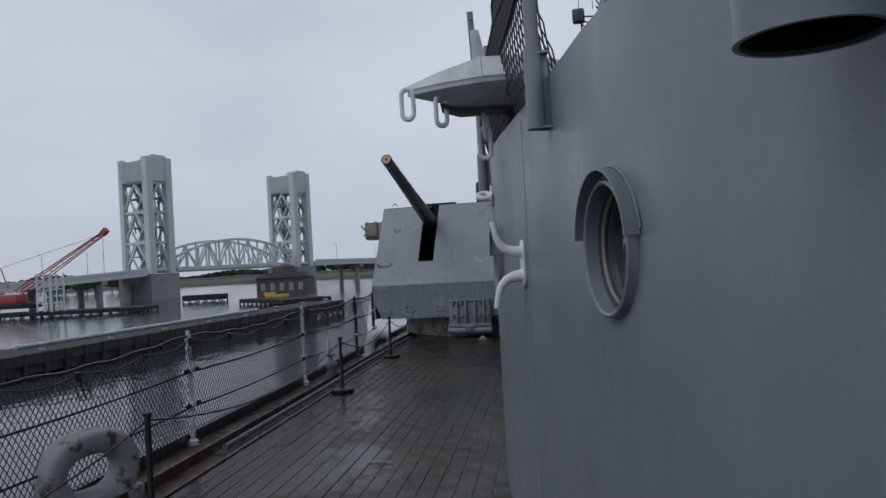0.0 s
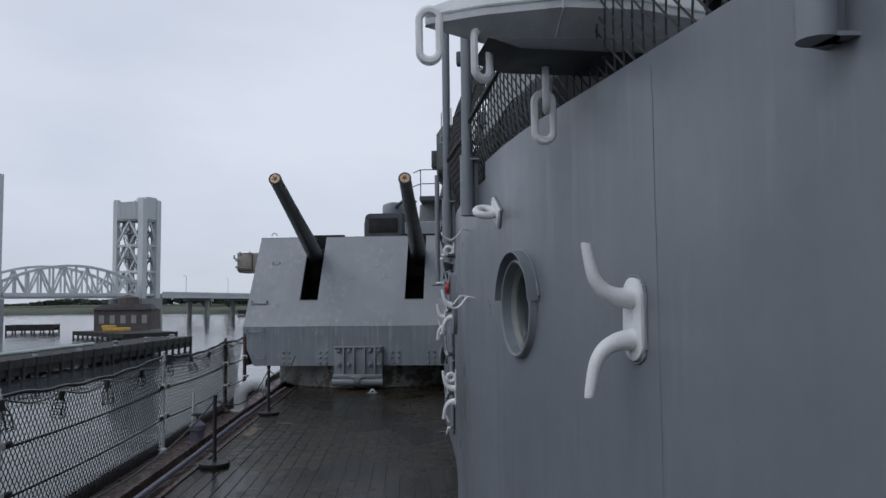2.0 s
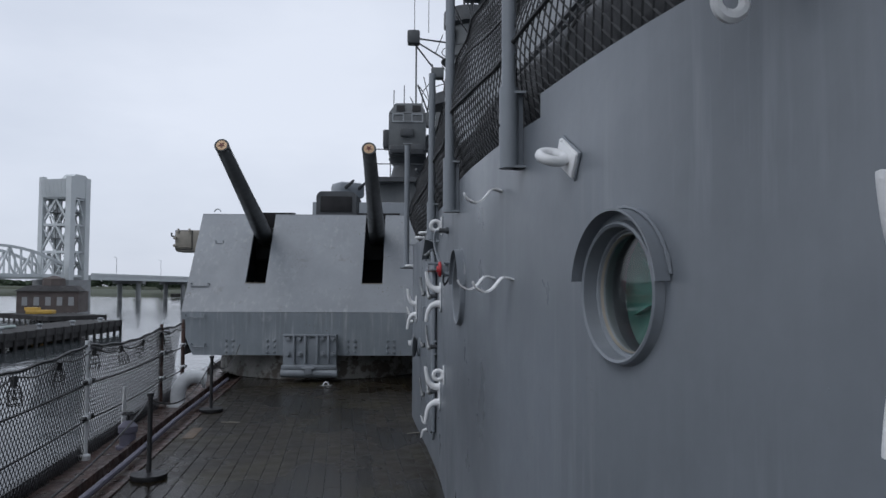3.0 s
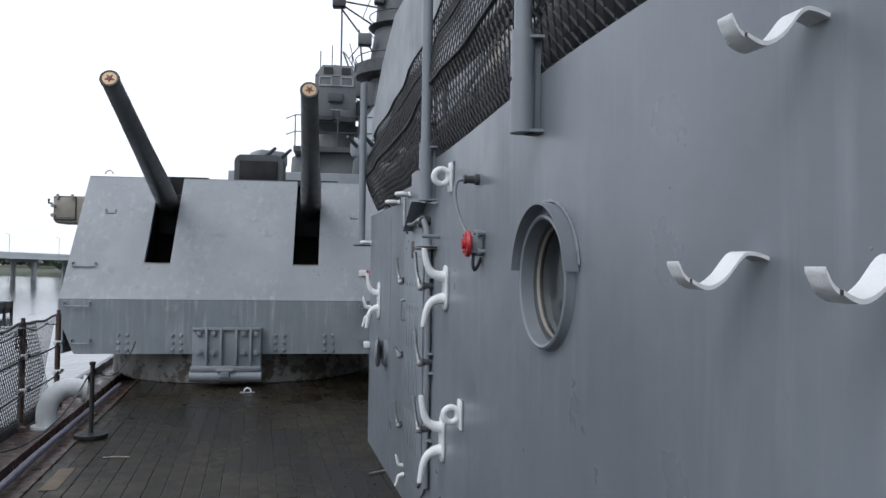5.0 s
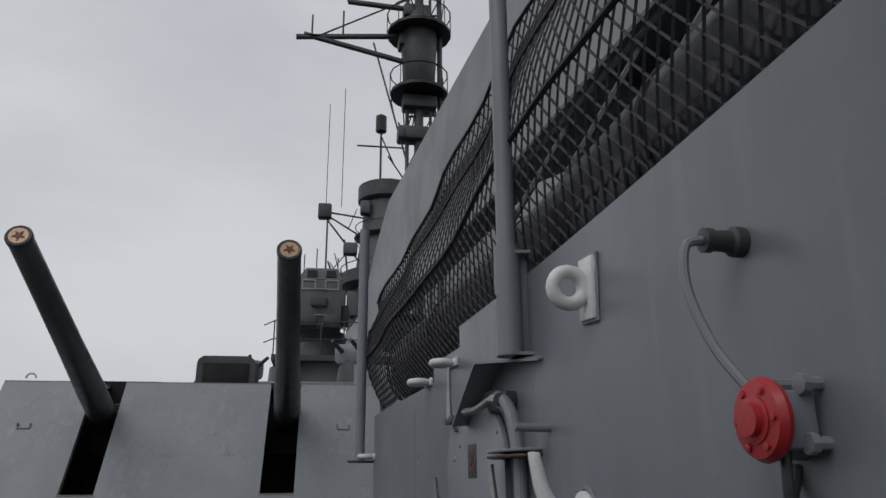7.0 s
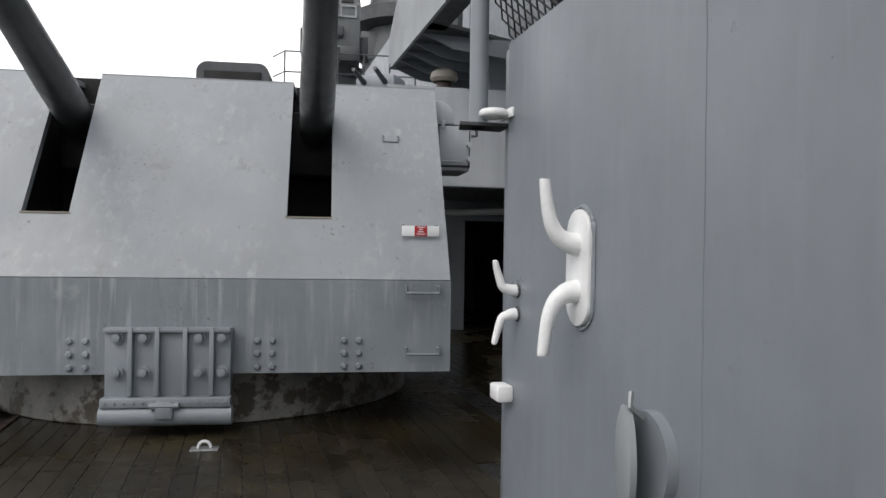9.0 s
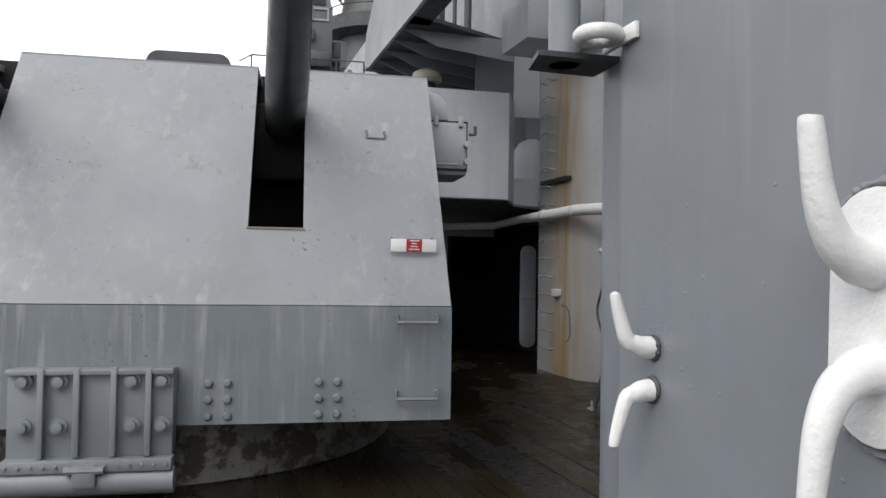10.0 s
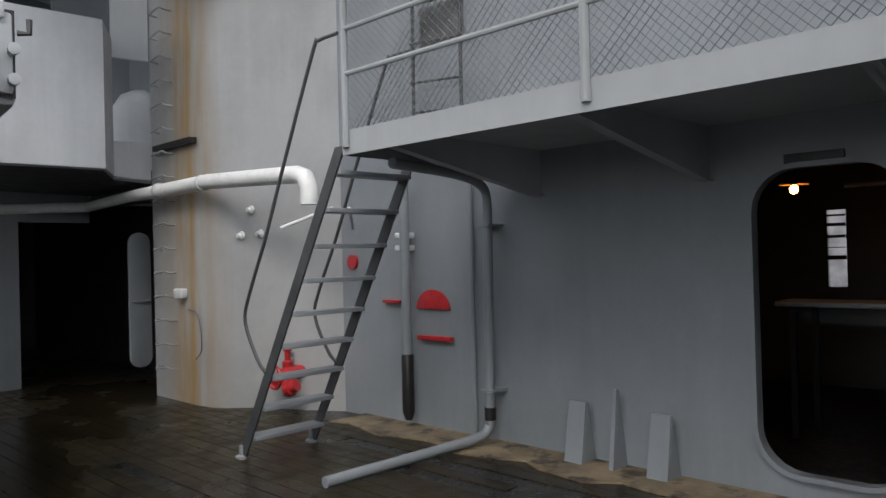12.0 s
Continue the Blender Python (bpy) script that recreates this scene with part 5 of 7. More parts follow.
# ---- inner side: casing wall, column, balcony, ladder ----
def casing_wall():
    bm = B()
    z1 = 7.5
    y0, y1, zb, zt, r = 5.72, 6.55, 0.16, 1.96, 0.25
    door = []
    for cy, cz, a0 in ((y1 - r, zt - r, 0), (y0 + r, zt - r, 90), (y0 + r, zb + r, 180), (y1 - r, zb + r, 270)):
        for i in range(7):
            a = math.radians(a0 + 15 * i)
            door.append((cy + r * math.cos(a), cz + r * math.sin(a)))
    # solid panels round the doorway
    box(bm, (4.89, 3.6, -0.02), (4.94, y0, z1))
    box(bm, (4.89, y1, -0.02), (4.94, 10.62, z1))
    prism(bm, [(4.89, v, z) for v, z in [(y1, z1), (y1, zt - r)] + door[1:13] + [(y0, zt - r), (y0, z1)]], (0.05, 0, 0))
    prism(bm, [(4.89, v, z) for v, z in [(y0, -0.02), (y0, zb + r)] + door[15:27] + [(y1, zb + r), (y1, -0.02)]], (0.05, 0, 0))
    setting("wall_casing", bm, GREY, "grey steel casing wall with an open oval doorway", "wall", SHIP)
    bm = B()
    vo, vi = [], []
    for off, lst in ((0.03, vo), (0.0, vi)):
        for cy, cz, a0 in ((y1 - r, zt - r, 0), (y0 + r, zt - r, 90), (y0 + r, zb + r, 180), (y1 - r, zb + r, 270)):
            for i in range(7):
                a = math.radians(a0 + 15 * i)
                lst.append(((cy + (r + off) * math.cos(a)), cz + (r + off) * math.sin(a)))
    A = [[bm.verts.new((u, v, z)) for v, z in lst] for u, lst in ((4.885, vo), (4.85, vo), (4.85, vi), (4.91, vi))]
    for P, Q in zip(A, A[1:]):
        for j in range(len(P)):
            q = (j + 1) % len(P)
            bm.faces.new((P[j], P[q], Q[q], Q[j]))
    setting("trim_doorway", bm, GREY, "raised grey steel coaming round the doorway", "trim", SHIP)


casing_wall()
# room behind the doorway, its dimness put into dark wall colours
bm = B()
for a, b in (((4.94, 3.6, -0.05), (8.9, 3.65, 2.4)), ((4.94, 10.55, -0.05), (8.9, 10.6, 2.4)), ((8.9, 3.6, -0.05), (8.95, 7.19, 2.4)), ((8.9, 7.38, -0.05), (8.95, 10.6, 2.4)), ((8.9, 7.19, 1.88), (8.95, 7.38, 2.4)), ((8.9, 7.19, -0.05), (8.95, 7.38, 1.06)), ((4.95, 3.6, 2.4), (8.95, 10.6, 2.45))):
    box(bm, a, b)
setting("wall_inner_room", bm, GREY_DARK, "compartment walls coloured dark to read as unlit", "wall", SHIP)
t = thing("bulkhead_lamp", SHIP @ pose(6.5, 6.87, 1.955), "small glowing warm bulb hanging in the dark compartment", "lamp")
bm = B()
lathe(bm, [(0, -0.04), (0.028, -0.028), (0.034, 0.0), (0.024, 0.028), (0.0, 0.04)], 14)
glow = bpy.data.materials.new("warm_bulb")
glow.use_nodes = True
gp = glow.node_tree.nodes["Principled BSDF"]
gp.inputs["Emission Color"].default_value = (1.0, 0.33, 0.06, 1)
gp.inputs["Emission Strength"].default_value = 14.0
part("bulb", bm, glow, t)
bm = B()
lathe(bm, [(0.03, 0.03), (0.035, 0.09), (0.0, 0.1)], 12)
tube(bm, [(0, 0, 0.09), (0, 0, 0.5)], 0.008, 6)
part("holder", bm, BLACK, t)
t = thing("work_bench", SHIP @ pose(6.3, 6.2, 0), "pale metal topped bench in the dark compartment", "bench")
bm = B()
box(bm, (0.2, -0.9, 1.02), (0.6, 0.85, 1.06), None, 0.008)
part("top", bm, GREY_FAR, t)
for x in (0.05, 0.55):
    for y in (-0.85, 0.65):
        # legs coloured black for the darkness of the room
        bm = B()
        box(bm, (x - 0.025, y - 0.025, -0.01), (x + 0.025, y + 0.025, 1.0))
        part("leg", bm, BLACK, t)
bm = B()
box(bm, (0.56, -0.9, 0.86), (0.6, 0.85, 1.0))
part("apron", bm, GREY_DARK, t)
# black floor added; the room's lack of light is in its colour
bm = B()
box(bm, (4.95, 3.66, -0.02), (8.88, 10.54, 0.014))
setting("floor_inner_room", bm, BLACK, "compartment floor coloured black to read as unlit", "floor", SHIP)
# brass colour stands in for orange bulb light on this pipe
bm = B()
tube(bm, [(6.5, 6.5, 1.95), (6.5, 4.4, 1.95)], 0.018, 8)
tagged(part("conduit", bm, BRASS, None, "", SHIP), "thin conduit coloured orange for the bulb's light", "conduit")
# brass-coloured disc added for the orange glow round the bulb
bm = B()
lathe(bm, [(0.03, 0.05), (0.11, 0.035), (0.115, 0.04), (0.03, 0.07)], 18)
part("reflector", bm, BRASS, bpy.data.objects["bulkhead_lamp"])
# grey pane added to dim the sky showing through the slit
bm = B()
box(bm, (8.905, 7.19, 1.06), (8.915, 7.38, 1.88))
tagged(part("window_slit", bm, FROSTED, None, "", SHIP), "grey pane added to dim a narrow window slit", "window", "", "structure")
# slats added to darken the upper part of the slit
for k in (2, 3, 4, 5, 6):
    bm = B()
    box(bm, (8.86, 7.19, 1.12 + k * 0.115 + 0.01 * (k % 2)), (8.89, 7.38, 1.14 + k * 0.115 + 0.012 * (k % 3)))
    tagged(part("louvre_slat", bm, GREY_DARK, None, "", SHIP), "dark slat added to dim the top of a narrow window slit", "slat", "louvre slats")
# rounded column
bm = B()
col = [(4.89, 10.60), (4.62, 11.05), (4.50, 11.35), (4.38, 11.52), (4.22, 11.68), (4.13, 11.86), (4.10, 12.1), (4.10, 13.02), (4.13, 13.1), (4.20, 13.14), (5.6, 13.14), (5.6, 10.6)]
prism(bm, [(u, v, -0.02) for u, v in col], (0, 0, 7.5))
setting("wall_column", bm, RUSTY, "tall rounded grey steel trunk with brown rust streaks", "wall", SHIP)
# rungs on the column
rung = thing("rung_ladder", SHIP, "row of bent steel rungs welded up the grey trunk", "rungs")
for k in range(17):
    z = 0.35 + k * 0.26
    bm = B()
    tube(bm, smooth_path([(4.10, 12.5, z), (4.02, 12.5, z), (3.98, 12.54, z + 0.02), (3.98, 12.76, z - 0.01), (4.02, 12.82, z + 0.01), (4.10, 12.82, z)], 3), 0.01, 6)
    part("rung", bm, GREY_FAR, rung)
bm = B()
box(bm, (4.02, 11.98, 2.74), (4.10, 12.84, 2.80))
tagged(part("stop_bar", bm, BLACK, None, "", SHIP), "short black steel bar on the rust-streaked trunk", "bar")
# white lagged pipe
t = thing("lagged_pipe", SHIP, "thick white lagged pipe running across under the platform", "pipe")
bm = B()
tube(bm, [(3.95, 9.82, 1.95), (3.95, 9.82, 2.10), (3.95, 9.87, 2.18), (3.95, 9.98, 2.215), (3.95, 11.5, 2.285), (3.95, 12.4, 2.275), (3.93, 13.2, 2.27), (3.9, 14.4, 2.22), (3.1, 14.9, 2.2), (-2, 15.6, 2.2)], [0.075] * 6 + [0.062] * 4, 14)
part("run", bm, WHITE, t)
for v in (11.6, 12.55):
    bm = B()
    lathe(bm, [(0.08, -0.03), (0.085, 0.0), (0.08, 0.03)], 14, pose(3.95, v, 2.28, 90))
    part("band", bm, WHITE_OLD, t)
# knobs on the trunk
for u, v, z in ((4.42, 11.46, 2.017), (4.355, 11.55, 1.76), (4.48, 11.39, 1.772)):
    bm = B()
    lathe(bm, [(0.045, 0), (0.045, 0.02), (0.025, 0.03), (0.025, 0.06), (0, 0.065)], 12, pose(0, 0, 0, 0, -90, 0))
    tagged(part("wall_knob", bm, WHITE, None, "", SHIP @ pose(u, v, z)), "small white painted knob on the grey trunk", "knob", "wall knobs")
bm = B()
box(bm, (4.02, 12.25, 1.12), (4.10, 12.42, 1.22), None, 0.01)
tagged(part("junction_box", bm, WHITE_OLD, None, "", SHIP), "small white junction box on the grey trunk", "box")

# transverse bulkhead with a dark passage
bm = B()
box(bm, (1.6, 14.9, -0.02), (3.25, 14.95, 2.5))
box(bm, (3.25, 14.9, 2.05), (4.1, 14.95, 2.5))
setting("wall_bulkhead", bm, GREY, "grey steel bulkhead beside a dark passage", "wall", SHIP)
# plate added to block the sky above the passage mouth
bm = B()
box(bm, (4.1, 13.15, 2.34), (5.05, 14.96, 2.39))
setting("ceiling_passage", bm, GREY_DARK, "dark plate added over the passage mouth to shut out the sky", "ceiling", SHIP)
# dark grey on these walls stands in for the passage's shade
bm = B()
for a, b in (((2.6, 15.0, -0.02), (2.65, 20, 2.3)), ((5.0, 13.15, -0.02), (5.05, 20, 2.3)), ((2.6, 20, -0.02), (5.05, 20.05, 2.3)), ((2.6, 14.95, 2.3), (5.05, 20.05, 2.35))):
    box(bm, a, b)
setting("wall_passage", bm, GREY_DARK, "passage walls coloured dark for the shade inside", "wall", SHIP)
t = thing("passage_door", SHIP @ pose(4.2, 13.6, 0.2, 0, 0, 0), "grey oval steel door folded open beside the passage", "door")
bm = B()
pts = []
for cx, cz, a0 in ((0.0, 1.55, 0), (-0.03, 1.55, 90), (-0.03, 0.18, 180), (0.0, 0.18, 270)):
    for i in range(5):
        a = math.radians(a0 + 22.5 * i)
        pts.append((cx + 0.12 * math.cos(a), 0, cz + 0.12 * math.sin(a)))
prism(bm, pts, (0, 0.04, 0), 0.008)
part("leaf", bm, GREY, t)
bm = B()
tube(bm, [(-0.13, -0.03, 0.85), (0.1, -0.03, 0.85)], 0.012, 6)
part("bar", bm, GREY, t)

# gun tub platform above the passage
t = thing("splinter_tub", SHIP, "grey steel platform tub overhanging the passage", "platform")
bm = B()
prism(bm, [(3.36, 12.5, 2.48), (3.36, 12.5, 4.0), (3.31, 12.5, 4.0), (3.31, 12.5, 2.48)], (-2.0, 0.13, 0))
part("front_wall", bm, TUB, t)
bm = B()
prism(bm, [(3.37, 12.5, 2.48), (3.70, 13.1, 2.48), (3.70, 13.1, 4.0), (3.37, 12.5, 4.0)], (-0.06, 0.02, 0))
part("corner_wall", bm, TUB, t)
# tub underside: its shade is put into the dark grey
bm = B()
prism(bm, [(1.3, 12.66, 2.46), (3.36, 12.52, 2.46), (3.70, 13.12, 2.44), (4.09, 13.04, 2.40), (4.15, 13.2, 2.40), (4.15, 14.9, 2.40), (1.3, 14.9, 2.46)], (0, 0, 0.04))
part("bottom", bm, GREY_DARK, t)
for z0, z1 in ((2.45, 2.87), (3.80, 5.0)):
    bm = B()
    prism(bm, [(3.70, 13.12, z0), (4.09, 13.04, z0), (4.09, 13.04, z1), (3.70, 13.12, z1)], (0.01, 0.04, 0))
    part("wing_wall", bm, TUB, t)
bm = B()
box(bm, (3.3, 13.72, 2.5), (4.4, 13.76, 5.0))
part("back_wall", bm, GREY, t)
bm = B()
lathe(bm, [(0.0, -0.3), (0.34, -0.3), (0.34, 0.28), (0.31, 0.46), (0.22, 0.6), (0.1, 0.66), (0.0, 0.68)], 28, pose(4.14, 13.38, 2.86))
part("drum", bm, TUB, t)


# upper works: casing side, ribbed deck and the long pale bulwark at its edge
bm = B()
box(bm, (4.16, 13.14, 2.3), (4.21, 40, 9.0))
setting("wall_upper", bm, GREY, "grey upper superstructure side", "wall", SHIP)
t = thing("upper_deck", SHIP, "overhanging upper deck with ribs, an underside coloured for its shade and a pale bulwark", "deck overhang")
# deck underside coloured dark grey for the shade beneath it
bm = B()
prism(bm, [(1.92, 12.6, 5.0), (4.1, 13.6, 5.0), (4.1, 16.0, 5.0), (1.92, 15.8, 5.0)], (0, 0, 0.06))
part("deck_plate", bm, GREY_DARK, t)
for k in range(5):
    v = 13.2 + k * 0.6
    bm = B()
    prism(bm, [(1.98, v, 4.99), (min(4.09, 1.92 + (v - 9.4) * 0.72), v, 4.99), (min(4.09, 1.92 + (v - 9.4) * 0.72), v, 4.62), (2.5, v, 4.78)], (0, 0.025, 0))
    part("rib", bm, GREY, t)
bm = B()
prism(bm, [(1.9, -6, 4.95), (1.9, 15.4, 4.95), (1.9, 15.75, 5.15), (1.9, 15.6, 5.6), (1.9, 14.2, 6.6), (1.9, 12.6, 7.25), (1.9, -6, 7.25)], (0.05, 0, 0))
part("bulwark", bm, GREY_FAR, t)
# walkway plate and brackets below it take a dark grey for shade
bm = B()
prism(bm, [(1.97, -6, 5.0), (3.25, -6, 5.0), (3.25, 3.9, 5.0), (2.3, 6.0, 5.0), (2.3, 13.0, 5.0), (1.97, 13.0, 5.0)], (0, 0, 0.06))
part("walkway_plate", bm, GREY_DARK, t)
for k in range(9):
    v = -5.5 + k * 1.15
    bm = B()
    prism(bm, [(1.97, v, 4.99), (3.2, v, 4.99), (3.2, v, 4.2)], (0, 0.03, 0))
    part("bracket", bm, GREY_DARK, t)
for k in range(6):
    v = -2.0 + k * 1.3
    bm = B()
    tube(bm, [(2.0, v, 4.95), (1.2, v + 0.4, 3.5), (0.9, v + 0.5, 2.5)], 0.03, 6)
    part("strut", bm, GREY_DARK, t)
for z in (3.3, 4.1):
    bm = B()
    tube(bm, [(1.15, -4, z), (1.15, 4.0, z)], 0.03, 6)
    part("life_rail", bm, GREY_DARK, t)
bm = B()
box(bm, (3.2, -6, 2.19), (3.25, 3.9, 5.0))
setting("wall_upper_deckhouse", bm, GREY, "shaded grey wall of the deck above", "wall", SHIP)
t = thing("overhead_platform", SHIP, "pale grey boxed platform overhanging the trunk", "platform")
bm = B()
box(bm, (3.2, 11.5, 4.5), (4.3, 12.4, 5.1), None, 0.02)
part("box", bm, TUB, t)
# mushroom vent on the tub
t = thing("mushroom_vent", pose(0.92, 24.0, 4.0), "rusty brown mushroom vent behind the gun mount", "vent")
bm = B()
lathe(bm, [(0.13, -0.4), (0.13, 0.38), (0.12, 0.4)], 14)
part("stem", bm, RUST, t)
bm = B()
lathe(bm, [(0.2, 0.36), (0.24, 0.42), (0.22, 0.52), (0.12, 0.58), (0.0, 0.6)], 18)
part("cap", bm, HATCH_TAN, t)

# balcony
BU = 3.28
t = thing("balcony", SHIP, "grey steel gallery with chain-link guard rail", "balcony")
bm = B()
box(bm, (BU, 3.7, 2.28), (4.89, 8.5, 2.31))
part("floor_plate", bm, TUB, t)
bm = B()
box(bm, (BU - 0.012, 3.7, 2.155), (BU, 8.5, 2.31))
box(bm, (BU, 8.49, 2.155), (4.89, 8.5, 2.31))
part("fascia", bm, GREY_FAR, t)
for v in (4.2, 5.5, 6.82, 8.145):
    bm = B()
    prism(bm, [(BU + 0.02, v, 2.28), (4.88, v, 2.28), (4.88, v, 1.93), (4.80, v, 1.93), (BU + 0.02, v, 2.19)], (0, 0.012, 0))
    gusset = part("gusset", bm, TUB, t)
    bm = B()
    prism(bm, [(4.88, v - 0.03, 1.93), (4.80, v - 0.03, 1.93), (BU + 0.02, v - 0.03, 2.19), (BU + 0.02, v - 0.03, 2.2), (4.80, v - 0.03, 1.942), (4.88, v - 0.03, 1.942)], (0, 0.07, 0))
    part("flange", bm, TUB, gusset)
for v in (8.45, 6.66, 4.9):
    bm = B()
    tube(bm, [(BU - 0.02, v, 2.2), (BU - 0.02, v, 3.27)], 0.025, 10)
    part("post", bm, GREY_FAR, t)
for z in (2.665, 2.95, 3.24):
    bm = B()
    tube(bm, [(BU - 0.02, 3.7, z), (BU - 0.02, 8.45, z)], 0.017, 8)
    part("rail", bm, GREY_FAR, t)
bm = B()
cell = 0.052
for i in range(int(5.6 / cell)):
    for s in (1, -1):
        v0 = 3.0 + i * cell
        a, b = Vector((BU - 0.008, v0, 2.31)), Vector((BU - 0.008, v0 + s * 1.05, 3.36))
        lo, hi = 3.7, 8.45
        if s > 0 and v0 < lo or s < 0 and v0 > hi or v0 < lo - 0 and s < 0:
            continue
        if b.y > hi:
            b = a + (b - a) * ((hi - a.y) / (b.y - a.y))
        if b.y < lo:
            b = a + (b - a) * ((lo - a.y) / (b.y - a.y))
        strand(bm, a, b, 0.0022)
tagged(part("chain_link", bm, WIRE, t), "", "", "", "stuff")

# ladder
t = thing("inclined_ladder", SHIP, "steep grey steel ship's ladder with flat treads", "ladder")
L0, L1 = Vector((0, 9.83, 0.0)), Vector((0, 8.55, 2.22))
for u in (3.28, 3.92):
    bm = B()
    d = (L1 - L0)
    prism(bm, [(u, L0.y - 0.055, 0.02), (u, L0.y + 0.045, 0.02), (u, L1.y + 0.045, L1.z), (u, L1.y - 0.055, L1.z)], (0.014, 0, 0))
    part("stringer", bm, GREY_DARK, t)
    bm = B()
    lathe(bm, [(0.05, 0), (0.05, 0.02), (0.02, 0.03), (0.02, 0.1)], 10, pose(u, 9.83, 0))
    part("foot", bm, GREY_FAR, t)
    bm = B()
    tube(bm, smooth_path([(u, 9.47, 0.68), (u, 9.58, 0.77), (u, 9.74, 1.04), (u, 9.66, 1.27), (u, 9.435, 1.66), (u, 9.196, 2.137), (u, 8.81, 2.88), (u, 8.74, 2.945), (u, 8.54, 2.95)], 4), 0.013, 8)
    part("handrail", bm, GREY_DARK, t)
for k in range(9):
    f = (k + 0.7) / 9.4
    p = L0.lerp(L1, f)
    bm = B()
    box(bm, (3.294, p.y - 0.09, p.z - 0.012), (3.92, p.y + 0.07, p.z + 0.018), None, 0.004)
    part("tread", bm, GREY, t)
for u in (3.28, 3.92):
    bm = B()
    tube(bm, [(u - 0.06, 9.15, 1.72), (u + 0.25 if u < 3.5 else u - 0.25, 8.95, 1.86)], 0.012, 6)
    part("stay", bm, WHITE_OLD, t)

# drain pipe down the wall and out along the deck
t = thing("drain_pipe", SHIP, "grey drain pipe bending down the wall and along the deck", "pipe")
bm = B()
tube(bm, smooth_path([(3.6, 8.4, 2.12), (4.3, 8.5, 2.1), (4.65, 8.55, 2.04), (4.74, 8.57, 1.9), (4.75, 8.58, 1.6), (4.75, 8.6, 0.3), (4.74, 8.61, 0.14), (4.62, 8.63, 0.075), (4.2, 8.66, 0.06), (3.2, 8.68, 0.055)], 5), 0.038, 12)
part("run", bm, GREY, t)
bm = B()
lathe(bm, [(0.046, 0.2), (0.046, 0.3)], 14, pose(4.75, 8.6, 0))
part("rubber_sleeve", bm, BLACK, t)
for z in (0.42, 1.72):
    bm = B()
    box(bm, (4.70, 8.53, z), (4.89, 8.66, z + 0.02))
    part("strap", bm, GREY, t)
bm = B()
tube(bm, [(4.85, 8.85, 0.0), (4.85, 8.85, 2.2)], 0.022, 10)
tagged(part("conduit", bm, GREY, None, "", SHIP), "thin grey conduit up the casing wall", "conduit")
# grey standpipe with black end
t = thing("standpipe", SHIP @ pose(4.74, 9.53, 0), "grey standpipe with a black sleeve clamped to the wall", "pipe")
bm = B()
tube(bm, [(0, 0, 0.62), (0, 0, 2.16)], 0.045, 14)
part("pipe", bm, GREY, t)
bm = B()
lathe(bm, [(0.0, 0.07), (0.03, 0.08), (0.055, 0.15), (0.055, 0.64), (0.05, 0.65)], 14)
part("sleeve", bm, BLACK, t)
for z in (1.66, 1.55):
    bm = B()
    box(bm, (-0.03, 0.03, z), (0.18, 0.1, z + 0.05), None, 0.01)
    part("clamp", bm, WHITE_OLD, t)
# red fire fittings
bm = B()
prism(bm, [(4.86, 9.33 + 0.20 * math.cos(a), 1.04 + 0.17 * math.sin(a)) for a in [math.pi * k / 14 for k in range(15)]], (0.025, 0, 0), 0.004)
tagged(part("hose_saddle", bm, RED, None, "", SHIP), "red half-round hose saddle on the grey wall", "hose saddle")
bm = B()
box(bm, (4.83, 9.10, 0.77), (4.89, 9.5, 0.81), None, 0.008)
tagged(part("hose_bar", bm, RED, None, "", SHIP), "red flat bar bracket on the grey wall", "bracket", "red brackets")
bm = B()
box(bm, (4.83, 9.72, 1.08), (4.89, 9.95, 1.11), None, 0.006)
tagged(part("hose_bar", bm, RED, None, "", SHIP), "red flat bar bracket on the grey wall", "bracket", "red brackets")
t = thing("fire_valve", SHIP @ pose(4.40, 11.02, 0.38), "red fire hydrant valve low on the wall", "valve")
bm = B()
tube(bm, [(0.42, 0, 0.0), (0.1, 0, 0.0), (-0.05, 0.0, -0.06)], 0.07, 12)
tube(bm, [(0.12, 0, 0), (0.12, 0, -0.22)], 0.06, 12)
part("body", bm, RED, t)
bm = B()
tube(bm, [(-0.05, 0.11 * math.cos(a), -0.02 + 0.11 * math.sin(a)) for a in [2 * math.pi * k / 16 for k in range(16)]], 0.018, 6, True)
part("handwheel", bm, RED, t)
bm = B()
lathe(bm, [(0.0, 0), (0.07, 0), (0.07, 0.03), (0, 0.04)], 14, pose(0, 0, 0, 0, -90, 0))
tagged(part("red_button", bm, RED, None, "", SHIP @ pose(4.89, 10.42, 1.46)), "round red push button box on the wall", "button")
# hose coupling and drop below the hydrant
valve = bpy.data.objects["fire_valve"]
bm = B()
lathe(bm, [(0.0, -0.02), (0.085, -0.02), (0.085, 0.03), (0.06, 0.04), (0.06, 0.1), (0.0, 0.1)], 14, pose(0.02, -0.14, -0.12, 70, 0, 20))
part("coupling", bm, RED, valve)
bm = B()
lathe(bm, [(0.05, 0.0), (0.055, 0.06), (0.03, 0.08), (0.03, 0.16), (0.045, 0.17), (0.045, 0.2), (0.0, 0.21)], 12, pose(0.12, 0.02, 0.05))
part("bonnet", bm, RED, valve)
# dark framed wire panel behind the gallery rail
t = thing("guard_gate", SHIP, "dark framed guard gate standing behind the gallery rail", "gate")
for v0, v1 in ((9.44, 9.42), (8.87, 8.86)):
    bm = B()
    tube(bm, [(4.8, v0, 2.31), (4.8, v1, 3.75)], 0.016, 8)
    part("upright", bm, GREY_DARK, t)
